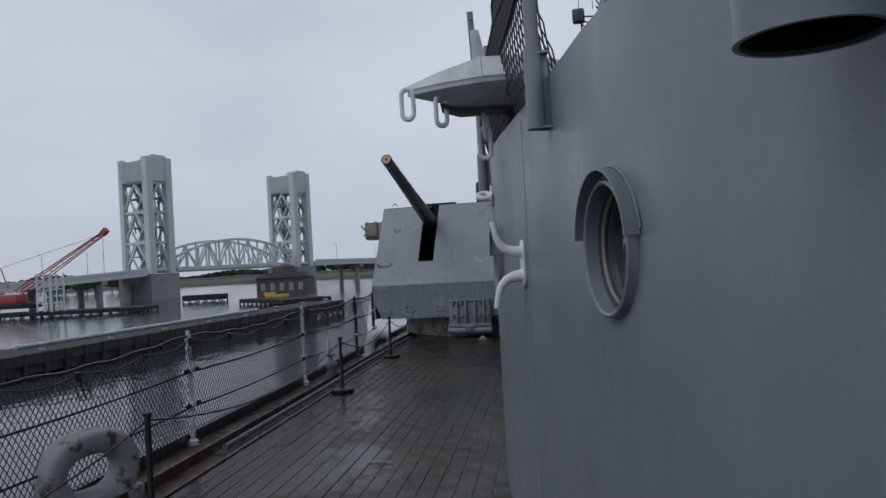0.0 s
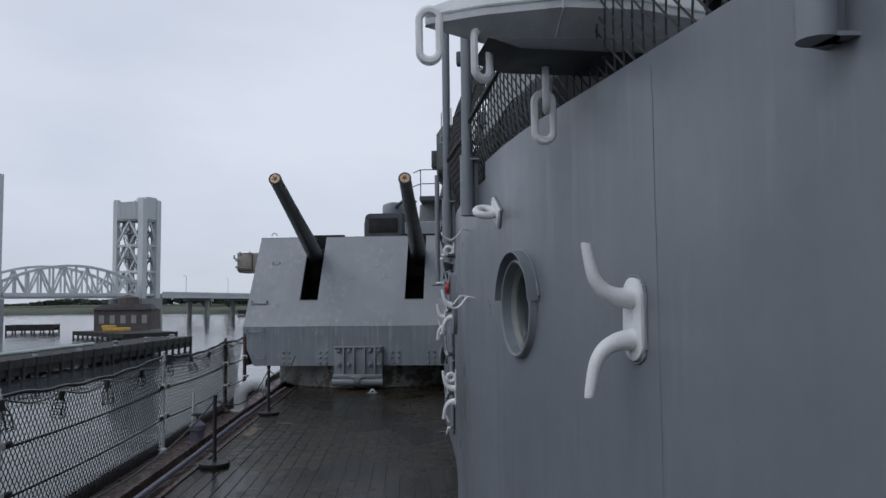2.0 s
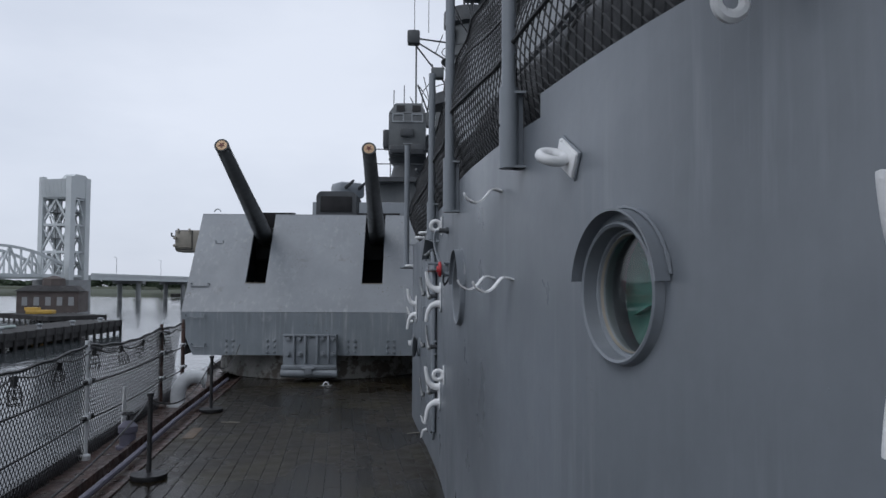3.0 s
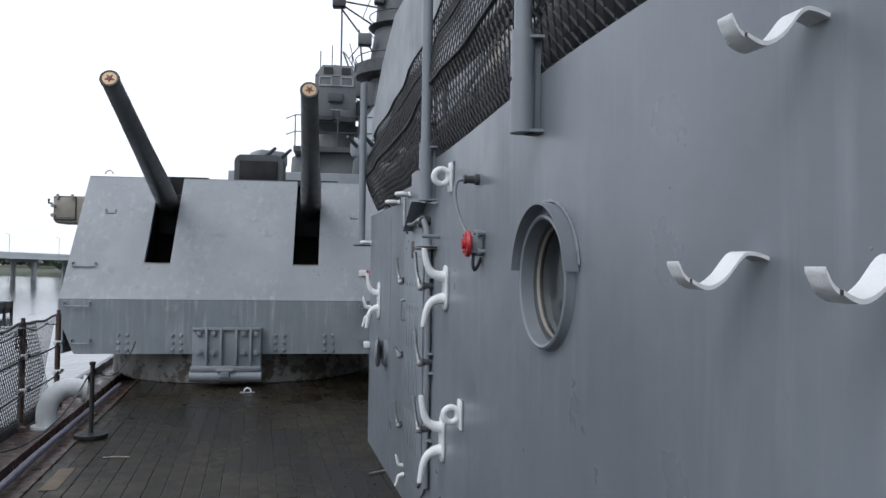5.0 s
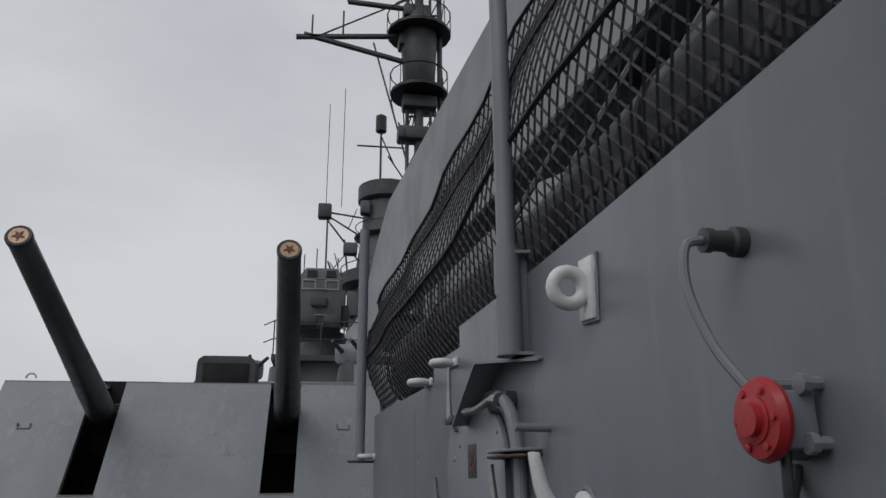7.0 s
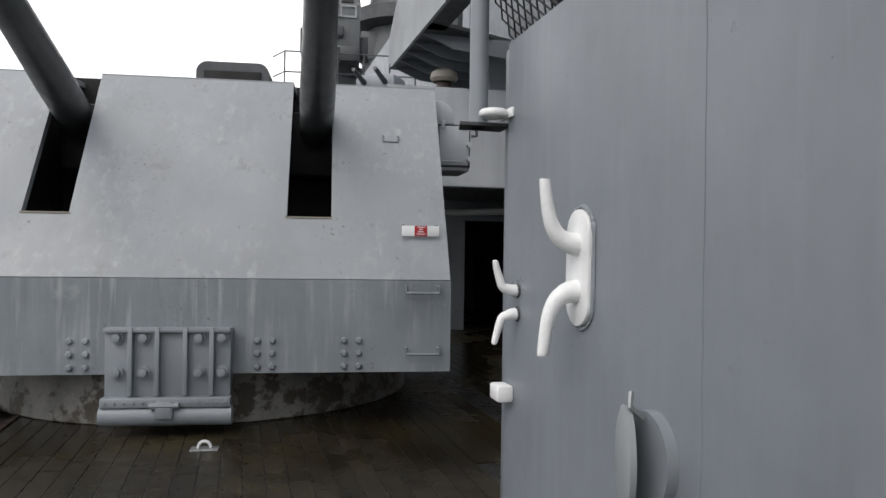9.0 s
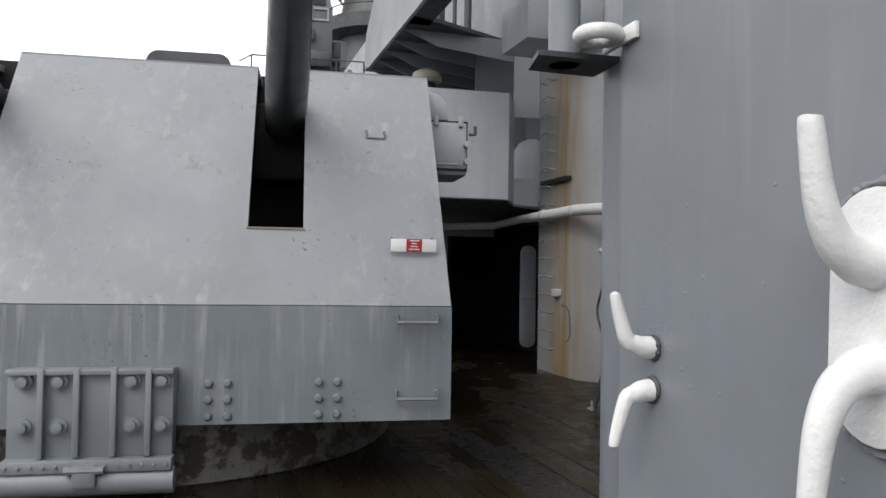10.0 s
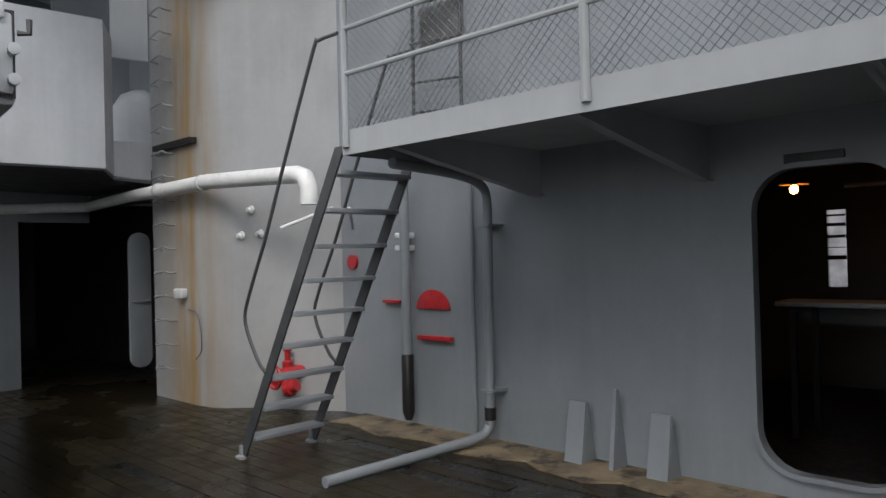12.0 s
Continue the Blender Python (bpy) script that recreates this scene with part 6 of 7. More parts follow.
for z in (2.36, 2.72, 2.98, 3.32, 3.66):
    bm = B()
    tube(bm, [(4.79, 9.45, z + 0.03), (4.79, 8.85, z - 0.02)], 0.012, 6)
    part("cross_bar", bm, GREY_DARK, t)
bm = B()
box(bm, (4.868, 8.9, 3.33), (4.889, 9.41, 3.66), None, 0.004)
tagged(part("window_pane", bm, FROSTED, None, "", SHIP), "pale frosted pane set in the casing wall", "window", "", "structure")
bm = B()
box(bm, (4.875, 6.03, 1.985), (4.892, 6.36, 2.045), None, 0.003)
tagged(part("door_plate", bm, GREY_DARK, None, "", SHIP), "small dark name plate over the oval doorway", "plate")
bm = B()
tube(bm, smooth_path([(4.1, 12.25, 1.0), (4.05, 11.98, 0.98), (4.05, 11.9, 0.85), (4.06, 11.9, 0.6), (4.05, 12.0, 0.5), (4.1, 12.1, 0.49)], 5), 0.007, 6)
tagged(part("wire_loop", bm, WIRE, None, "", SHIP), "thin bent wire loop on the rust-streaked trunk", "wire")
# fins on the deck against the wall
for v, h, w in ((7.80, 0.43, 0.15), (7.49, 0.55, 0.035), (7.15, 0.42, 0.15)):
    bm = B()
    prism(bm, [(4.70, v - w / 2, 0.0), (4.70, v + w / 2, 0.0), (4.78, v + w / 2 - 0.005, h), (4.78, v - w / 2 + 0.005, h)], (0.02, 0, 0))
    prism(bm, [(4.72, v - w / 2, 0.0), (4.89, v - w / 2, 0.0), (4.80, v - w / 2, h - 0.01), (4.79, v - w / 2, h - 0.01)], (0, 0.014, 0))
    tagged(part("deck_fin", bm, GREY, None, "", SHIP), "upright grey steel fin bracket welded at the wall foot", "fin bracket", "deck fins")
bm = B()
edge_u = [4.45 + 0.07 * math.sin(k * 1.3) + 0.05 * math.sin(k * 3.1) for k in range(34)]
prism(bm, [(4.89, 3.7, -0.004), (4.89, 10.3, -0.004)] + [(edge_u[k], 10.3 - k * 0.2, -0.004) for k in range(34)], (0, 0, 0.016))
setting("trim_margin", bm, CEMENT, "rusty margin plate at the wall foot", "trim", SHIP)


# ---- superstructure far forward ----
def far_director():
    t = thing("gun_director", pose(-0.9, 33, 0), "boxy grey gun director on a round tower", "director tower")
    bm = B()
    lathe(bm, [(0.0, 2.5), (2.2, 2.5), (2.0, 5.6), (0, 5.6)], 24, pose(0.4, 1, 0))
    part("tower", bm, WEATHERED, t)
    bm = B()
    box(bm, (-0.75, -0.9, 6.6), (0.65, 1.2, 8.2), None, 0.05)
    cab = part("cabin", bm, WEATHERED, t)
    bm = B()
    prism(bm, [(-0.75, -0.9, 8.2), (0.65, -0.9, 8.2), (0.5, -0.6, 8.65), (-0.5, -0.6, 8.65)], (0, 1.5, 0))
    part("cabin_top", bm, WEATHERED, t)
    for x in (-0.3, 0.3):
        bm = B()
        box(bm, (x - 0.16, -0.88, 8.28), (x + 0.16, -0.8, 8.5))
        part("window", bm, BLACK, cab)
    bm = B()
    lathe(bm, [(0.75, 5.7), (0.6, 6.3), (0.8, 6.6)], 20)
    part("pedestal", bm, GREY_DARK, t)
    bm = B()
    box(bm, (-1.4, -1.3, 5.55), (3.0, 2.0, 5.72))
    part("platform", bm, GREY_DARK, t)
    for k in range(7):
        bm = B()
        tube(bm, [(-1.35 + k * 0.7, -1.28, 5.7), (-1.35 + k * 0.7, -1.28, 6.75)], 0.022, 5)
        part("rail_post", bm, GREY_DARK, t)
    for z in (6.2, 6.75):
        bm = B()
        tube(bm, [(-1.7, -0.6, z), (-1.35, -1.28, z), (2.9, -1.28, z)], 0.02, 5)
        part("rail", bm, GREY_DARK, t)
    for x in (-0.62, 0.1):
        bm = B()
        for a, b in (((x, -0.93, 7.85), (x + 0.45, -0.9, 7.9)), ((x, -0.93, 8.14), (x + 0.45, -0.9, 8.19)), ((x, -0.93, 7.9), (x + 0.05, -0.9, 8.14)), ((x + 0.4, -0.93, 7.9), (x + 0.45, -0.9, 8.14))):
            box(bm, a, b)
        part("hatch_frame", bm, GREY_FAR, cab)
    for a, b in (((-0.3, -1.05, 7.3), (0.2, -0.9, 7.6)), ((-0.7, -1.1, 6.65), (-0.1, -0.9, 6.95)), ((0.1, -1.15, 6.6), (0.6, -0.9, 7.0)), ((0.66, -0.4, 6.9), (0.9, 0.3, 7.5)), ((-1.0, -0.3, 7.0), (-0.76, 0.4, 7.7))):
        bm = B()
        box(bm, a, b, None, 0.04)
        part("equipment_box", bm, GREY_DARK, cab)
    for x, h in ((-0.6, 0.7), (-0.2, 0.9), (0.5, 0.6)):
        bm = B()
        tube(bm, [(x, 0, 8.5), (x, 0, 8.6 + h)], 0.02, 5)
        part("whip_aerial", bm, GREY_DARK, t)
    for k in range(5):
        bm = B()
        tube(bm, [(-0.2, -0.95, 6.75 + k * 0.28), (0.15, -0.95, 6.75 + k * 0.28)], 0.02, 5)
        part("rung", bm, GREY_FAR, t)


far_director()


def small_gun(x, y, z, turn):
    t = thing("light_gun", pose(x, y, z, 0, 0, turn), "small dark shrouded deck gun with thin barrel", "gun", "light guns")
    bm = B()
    lathe(bm, [(0.0, 0), (0.5, 0), (0.45, 0.5), (0.3, 0.8), (0.0, 0.85)], 14)
    part("pedestal", bm, GREY_DARK, t)
    bm = B()
    box(bm, (-0.5, -0.35, 0.6), (0.5, 0.5, 1.15), None, 0.15)
    part("cradle", bm, GREY, t)
    for s in (-0.25, 0.25):
        bm = B()
        tube(bm, [(s, -0.2, 0.9), (s, -0.95, 1.1)], [0.07, 0.045], 8)
        part("barrel", bm, GREY_DARK, t)


small_gun(-2.9, 30, 4.1, 30)
small_gun(0.1, 28.5, 4.3, -25)
bm = B()
box(bm, (-3.6, 26.5, 2.9), (3.2, 36, 4.2), None, 0.03)
tagged(part("gun_tub", bm, GREY), "grey splinter tub round the light guns", "gun tub", "", "")


def mast_tower():
    t = thing("mast_tower", pose(2.2, 46, 0), "dark lattice and platform mast tower with antennas", "mast")
    bm = B()
    lathe(bm, [(2.2, 4), (2.0, 9), (1.6, 12.5), (1.3, 14.5), (1.25, 16.2)], 20)
    part("trunk", bm, WEATHERED, t)
    for z, r, h in ((16.2, 1.55, 0.9), (14.2, 1.7, 0.15), (11.5, 2.4, 0.7), (8.6, 2.6, 0.15)):
        bm = B()
        lathe(bm, [(0.2, z - 0.1), (r * 0.85, z - 0.05), (r, z + 0.1), (r, z + h), (r * 0.94, z + h), (r * 0.92, z + 0.12), (0.2, z + 0.12)], 24)
        part("platform", bm, GREY_DARK, t)
    bm = B()
    tube(bm, [(-0.4, 0, 17), (-0.4, 0, 20.5)], 0.06, 6)
    lathe(bm, [(0.0, 20.4), (0.3, 20.5), (0.3, 21.4), (0.0, 21.6)], 10, pose(-0.4, 0, 0))
    tube(bm, [(-1.7, 0, 19.6), (0.9, 0, 19.6)], 0.05, 5)
    part("antenna", bm, BLACK, t)
    for a, b in (((-1, 0, 14.2), (-3.3, 0, 15.6)), ((-1, 0, 12.5), (-3.3, 0, 15.5)), ((-1, 0, 15.4), (-3.3, 0, 15.7)), ((-3.1, 0, 15.6), (-3.1, 0, 9)), ((-2.2, 0, 14.2), (-1.6, 0, 9.0)), ((-3.0, 0, 13), (-1.5, 0, 9)), ((-2.6, 0, 9.5), (-1.2, 0, 12)), ((-2.8, 0, 8.7), (-0.5, 0, 8.7)), ((-3.2, 0, 16), (-3.2, 0, 22)), ((-2.4, 0, 16), (-2.4, 0, 23))):
        bm = B()
        tube(bm, [a, b], 0.05 if a[2] < 16 else 0.02, 5)
        part("yard", bm, GREY_DARK, t)
    bm = B()
    box(bm, (-3.6, -0.3, 15.3), (-2.9, 0.3, 16.1), None, 0.1)
    part("signal_lamp", bm, GREY_DARK, t)
    rnd = random.Random(5)
    for k in range(26):
        z = rnd.uniform(8.2, 15.0)
        x = rnd.uniform(-3.0, -0.8)
        bm = B()
        tube(bm, [(x, rnd.uniform(-0.8, 0.8), z), (x + rnd.uniform(-0.9, 0.9), rnd.uniform(-0.8, 0.8), z + rnd.uniform(0.6, 2.2))], 0.03, 4)
        part("lattice_bar", bm, GREY_DARK, t)
    for z, r in ((17.1, 1.5), (12.2, 2.35), (12.6, 2.35), (9.3, 2.55), (9.8, 2.55), (14.9, 1.65)):
        bm = B()
        tube(bm, [(r * math.cos(a), r * math.sin(a), z) for a in [2 * math.pi * q / 24 for q in range(24)]], 0.03, 4, True)
        part("guard_rail", bm, GREY_DARK, t)
    for q in range(12):
        a = math.pi + math.pi * q / 11
        bm = B()
        tube(bm, [(2.5 * math.cos(a), 2.5 * math.sin(a), 8.7), (2.5 * math.cos(a), 2.5 * math.sin(a), 9.8)], 0.025, 4)
        part("rail_post", bm, GREY_DARK, t)
    for x, z, w, h in ((-1.9, 13.1, 0.7, 0.6), (-2.3, 10.4, 0.5, 0.8), (-1.6, 9.9, 0.8, 1.3), (-1.2, 15.3, 0.5, 0.7)):
        bm = B()
        box(bm, (x - w / 2, -1.2, z), (x + w / 2, -0.6, z + h), None, 0.08)
        part("equipment_box", bm, WEATHERED, t)


mast_tower()
t = thing("after_mast", pose(1.45, 26, 0), "dark pole mast with yardarms and rigging", "mast")
for x, r in ((0.0, 0.12), (0.55, 0.07), (-0.3, 0.05), (0.3, 0.04)):
    bm = B()
    tube(bm, [(x, 0, 4), (x, 0, 26)], r, 8)
    part("pole", bm, GREY_DARK, t)
bm = B()
lathe(bm, [(0.2, 11.6), (0.42, 11.9), (0.5, 13.4), (0.2, 14.2)], 12)
part("top", bm, GREY_DARK, t)
for z0, x1, z1 in ((13.3, -3.2, 13.0), (12.4, -3.0, 13.1), (14.1, -1.9, 14.2)):
    bm = B()
    tube(bm, [(0, 0, z0), (x1, 0, z1)], 0.08, 6)
    part("yardarm", bm, GREY_DARK, t)
for x0, z0, x1, z1 in ((0, 14, 0.9, 9.0), (0, 13, 1.6, 6.0), (-1.2, 13.0, 0.4, 7.0), (0, 14.6, -2.6, 13.1), (-2.0, 13.1, -2.0, 13.9), (-2.8, 13.0, -2.8, 13.7), (-1.9, 14.2, -1.9, 14.7)):
    bm = B()
    tube(bm, [(x0, 0, z0), (x1, 0, z1)], 0.025, 5)
    part("stay_wire", bm, GREY_DARK, t)
for k in range(7):
    z = 9.4 + k * 0.75
    bm = B()
    tube(bm, [(-0.3, 0, z), (0.55, 0, z + 0.1)], 0.035, 5)
    part("brace", bm, GREY_DARK, t)
for k in range(5):
    bm = B()
    z = 10.2 + k * 0.9
    box(bm, (-0.55 + 0.12 * (k % 3), -0.25, z), (0.25 + 0.2 * (k % 2), 0.25, z + 0.35), None, 0.05)
    part("fitting", bm, GREY_DARK, t)

rnd = random.Random(11)
for k in range(30):
    z = rnd.uniform(9.0, 15.5)
    bm = B()
    x = rnd.uniform(-0.7, 0.6)
    tube(bm, [(x, rnd.uniform(-0.3, 0.3), z), (x + rnd.uniform(-0.5, 0.5), rnd.uniform(-0.3, 0.3), z + rnd.uniform(0.2, 1.2))], 0.022, 4)
    part("lattice_bar", bm, BLACK, t)
for z, r in ((11.5, 0.75), (13.3, 0.85), (15.0, 0.7)):
    bm = B()
    lathe(bm, [(0.1, z), (r, z), (r, z + 0.08), (0.1, z + 0.08)], 16)
    shelf = part("platform", bm, BLACK, t)
    bm = B()
    tube(bm, [(r * math.cos(a), r * math.sin(a), z + 0.6) for a in [2 * math.pi * q / 16 for q in range(16)]], 0.02, 4, True)
    part("guard_rail", bm, BLACK, shelf)
    for q in range(8):
        a = math.pi * q / 4
        bm = B()
        tube(bm, [(r * math.cos(a), r * math.sin(a), z + 0.05), (r * math.cos(a), r * math.sin(a), z + 0.6)], 0.015, 4)
        part("rail_post", bm, BLACK, shelf)


# ---- harbour: lift bridge, piers, crane, trees ----
WZ = -6.3
NEAR, FARP = Vector((-171, 240, WZ)), Vector((-150, 314, WZ))
ALONG = (FARP - NEAR).normalized()
ACROSS = Vector((ALONG.y, -ALONG.x, 0))


def bframe(p):
    m = Matrix((ALONG, ACROSS * -1, Vector((0, 0, 1)))).transposed().to_4x4()
    m.translation = p
    return m


def beam(bm, a, b, w):
    a, b = Vector(a), Vector(b)
    d = (b - a).normalized()
    up = Vector((0, 0, 1)) if abs(d.z) < 0.9 else Vector((1, 0, 0))
    s = d.cross(up).normalized() * w / 2
    u = s.cross(d).normalized() * w / 2
    v = [bm.verts.new(p + x) for p in (a, b) for x in (s + u, s - u, -s - u, -s + u)]
    for f in ((0, 1, 2, 3), (7, 6, 5, 4), (0, 4, 5, 1), (1, 5, 6, 2), (2, 6, 7, 3), (3, 7, 4, 0)):
        bm.faces.new([v[i] for i in f])


def lift_tower(p):
    t = thing("lift_tower", bframe(p), "pale steel lattice lift tower on a concrete pier", "bridge tower", "lift bridge towers")
    w, d, h0, h1 = 4.2, 6.8, 9.2, 51.0
    for x in (-w, w):
        for y in (-d, d):
            bm = B()
            beam(bm, (x, y, h0), (x, y, h1), 2.0 if y > 0 else 2.6)
            part("leg", bm, BRIDGE, t)
    steps = [h0 + 1.5, 20.5, 31.5, 42]
    for y in (-d, d):
        bm = B()
        for a, b in zip(steps, steps[1:]):
            beam(bm, (-w, y, a), (w, y, a), 0.8)
            beam(bm, (-w, y, a), (0, y, b), 0.7)
            beam(bm, (w, y, a), (0, y, b), 0.7)
        beam(bm, (-w, y, 42), (w, y, 42), 0.8)
        part("lattice", bm, BRIDGE, t)
    for x in (-w, w):
        bm = B()
        for a, b in zip(steps, steps[1:]):
            beam(bm, (x, -d, a), (x, d, a), 0.9)
            beam(bm, (x, -d, a), (x, 0, b), 0.8)
            beam(bm, (x, d, a), (x, 0, b), 0.8)
            beam(bm, (x, -d, b), (x, 0, a), 0.5)
            beam(bm, (x, d, b), (x, 0, a), 0.5)
        part("lattice", bm, BRIDGE, t)
        bm = B()
        box(bm, (x - 0.4, -d, 42), (x + 0.4, d, 43.5))
        part("cross_beam", bm, BRIDGE, t)
    bm = B()
    box(bm, (-w - 0.9, -d - 0.9, 42.5), (w + 0.9, d + 0.9, 50.0))
    house = part("machine_house", bm, BRIDGE, t, "ribbed pale grey machinery house")
    for k in range(22):
        bm = B()
        y = -d + k * 2 * d / 21
        box(bm, (-w - 1.1, y - 0.18, 42.6), (w + 1.1, y + 0.18, 49.9))
        part("panel_rib", bm, BRIDGE, house)
    bm = B()
    prism(bm, [(-w - 0.8, -d - 1, 50), (-w + 1.5, -d - 1, 52), (w - 1.5, -d - 1, 52), (w + 0.8, -d - 1, 50)], (0, 5.0, 0))
    part("sheave_cover", bm, BRIDGE, t)
    bm = B()
    box(bm, (-w - 2, -d - 2, -2), (w + 2, -2.6, 9.2))
    box(bm, (-w - 2, 2.6, -2), (w + 2, d + 2, 9.2))
    box(bm, (-w - 1, -2.6, -2), (w + 1, 2.6, 6.0))
    part("pier", bm, BRIDGE_PIER, t, "grey concrete bridge pier")
    # lift machinery, counterweight ropes and stair inside the legs
    rnd = random.Random(7)
    for k in range(34):
        z = rnd.uniform(12, 41)
        y = rnd.uniform(-d + 1.2, d - 1.2)
        x = rnd.uniform(-2.5, 2.5)
        bm = B()
        beam(bm, (x, y, z), (x + rnd.uniform(-1, 1), y + rnd.uniform(-2.4, 2.4), z + rnd.uniform(1.5, 5)), 0.35)
        part("inner_bar", bm, BRIDGE_PIER, t)
    for y in (-4.5, -2.2, 1.5, 4.2):
        bm = B()
        beam(bm, (0.5, y, 11), (0.5, y, 42), 0.3)
        part("hoist_rope", bm, BRIDGE_PIER, t)
    for z in (15.5, 26, 36.5):
        bm = B()
        box(bm, (-3.8, -d + 0.6, z), (3.8, d - 0.6, z + 0.3))
        part("landing", bm, BRIDGE_PIER, t)
    for y in (-d + 3, -d + 5.5):
        bm = B()
        beam(bm, (w + 0.6, y, 10), (w + 0.6, y, 44), 0.5)
        part("guide_rail", bm, BRIDGE, t)


lift_tower(NEAR)
lift_tower(FARP)
span = thing("lift_span", bframe(NEAR), "pale arched steel truss span between the towers", "bridge span")
L = (FARP - NEAR).length
N = 12
for y in (-6.5, 6.5):
    tops = []
    for i in range(N + 1):
        x = 7 + (L - 14) * i / N
        f = i / N
        tops.append(Vector((x, y, 10.7 + 4.5 + 7.0 * 4 * f * (1 - f) * 0.9)))
    bm = B()
    beam(bm, (7, y, 10.7), (L - 7, y, 10.7), 1.3)
    for a, b in zip(tops, tops[1:]):
        beam(bm, a, b, 0.9)
    part("chord", bm, BRIDGE, span)
    for i, q in enumerate(tops):
        members = [(q, (q.x, y, 10.7))]
        if i < N:
            members.append(((q.x, y, 10.7), tops[i + 1]) if i % 2 == 0 else (q, (tops[i + 1].x, y, 10.7)))
        for p0, p1 in members:
            bm = B()
            beam(bm, p0, p1, 0.55)
            part("truss_bar", bm, BRIDGE, span)
bm = B()
box(bm, (7, -6.5, 9.4), (L - 7, 6.5, 10.2))
part("road_deck", bm, BRIDGE, span)
for name, p, x0, x1, z0, z1 in (("near", NEAR, -160, -7, 0.6, 8.6), ("far", FARP, 7, 320, 9.4, 6.4)):
    ap = thing("approach_viaduct", bframe(p), "low grey approach viaduct on round piers", "viaduct", "approach viaducts")
    bm = B()
    prism(bm, [(x0, -8, z0), (x1, -8, z1), (x1, -8, z1 + 1.8), (x0, -8, z0 + 1.8)], (0, 16, 0))
    part("girder", bm, BRIDGE, ap)
    bm = B()
    prism(bm, [(x0, -8.3, z0 + 1.8), (x1, -8.3, z1 + 1.8), (x1, -8.3, z1 + 2.7), (x0, -8.3, z0 + 2.7)], (0, 0.3, 0))
    part("parapet", bm, BRIDGE, ap)
    for k in range(1, 9):
        f = k / 9
        x = x0 + (x1 - x0) * f
        z = z0 + (z1 - z0) * f
        for y in (-5, 5):
            bm = B()
            tube(bm, [(x, y, -1), (x, y, z)], 1.1, 10)
            part("column", bm, BRIDGE_PIER, ap)
        bm = B()
        box(bm, (x - 1, -8, z - 1.3), (x + 1, 8, z))
        part("cap_beam", bm, BRIDGE_PIER, ap)
    for k in range(10):
        x = x0 + (x1 - x0) * (k + 0.5) / 10
        z = z0 + (z1 - z0) * (k + 0.5) / 10 + 1.8
        bm = B()
        tube(bm, [(x, -8, z), (x, -8, z + 8), (x, -6.5, z + 8.4)], 0.12, 5)
        part("lamp_post", bm, BRIDGE, ap)


def dock(name, pts, top, label, posts=True):
    t = thing(name, Matrix.Identity(4), label, "pier", "harbour piers")
    a, b = Vector(pts[0]), Vector(pts[1])
    w = pts[2]
    d = (b - a).normalized()
    s = Vector((-d.y, d.x, 0)) * w / 2
    bm = B()
    prism(bm, [a + s, b + s, b - s, a - s], (0, 0, -0.9))
    for v in bm.verts:
        v.co.z += top
    part("deck", bm, TIMBER, t)
    n = max(2, int((b - a).length / 2.4))
    for k in range(n + 1):
        for q in (s * 0.98, s * -0.98):
            p = a.lerp(b, k / n) + q
            bm = B()
            tube(bm, [(p.x, p.y, WZ - 1), (p.x, p.y, top + (0.05 if posts else -0.1))], 0.22, 7)
            part("pile", bm, TIMBER, t)
    bm = B()
    for q in (s * 0.94, s * -0.94):
        prism(bm, [a + q + Vector((0, 0, top - 0.9)), b + q + Vector((0, 0, top - 0.9)), b + q + Vector((0, 0, WZ + 0.4)), a + q + Vector((0, 0, WZ + 0.4))], s.normalized() * 0.2)
    part("boarding", bm, TIMBER, t)
    return t


dock("timber_pier", [(-52, 46, 0), (-53, 126, 0), 7.0], -4.2, "long dark timber pier with a pale pipe on it")
bm = B()
tube(bm, [(-54.0, 58, -4.0), (-54.2, 80, -4.0), (-54.4, 104, -4.0)], 0.2, 10)
tagged(part("dredge_pipe", bm, GREEN_PIPE), "pale green pipe lying along the timber pier", "pipe")
for k in range(9):
    bm = B()
    p = Vector((-50.2, 48 + k * 9, -4.19))
    lathe(bm, [(0.3, 0), (0.22, 0.3), (0.45, 0.5), (0.45, 0.62), (0.0, 0.7)], 10, Matrix.Translation(p))
    tagged(part("bollard", bm, GREY_FAR), "small pale mooring bollard on the timber pier", "bollard", "pier bollards")
dock("timber_pier", [(-92, 176, 0), (-72, 160, 0), 12.0], -5.0, "short timber fender pier before the house")
dock("timber_pier", [(-130, 200, 0), (-118, 202, 0), 4.0], -4.3, "low dark timber fender in the channel")
dock("timber_pier", [(-140, 420, 0), (-60, 400, 0), 6.0], -3.8, "low dark timber fender beyond the bridge")
dock("barge", [(-150, 150, 0), (-112, 158, 0), 9.0], -5.0, "rusty low work barge moored by the bridge", False)
hs = thing("control_house", pose(-87, 180, -5.0, 0, 0, 12) @ Matrix.Diagonal((0.8, 0.8, 0.8, 1)), "dark brown brick bridge house with small windows", "house")
bm = B()
box(bm, (-8, -6, 0), (8, 6, 6.0))
part("wall", bm, HOUSE, hs)
bm = B()
prism(bm, [(-8.6, -6.6, 6.0), (8.6, -6.6, 6.0), (6.2, -3.6, 7.6), (-6.2, -3.6, 7.6)], (0, 7.2, 0))
part("roof", bm, TIMBER, hs)
bm = B()
lathe(bm, [(3.2, 7.4), (3.0, 9.6), (0, 10.6)], 8)
part("cupola", bm, HOUSE, hs)
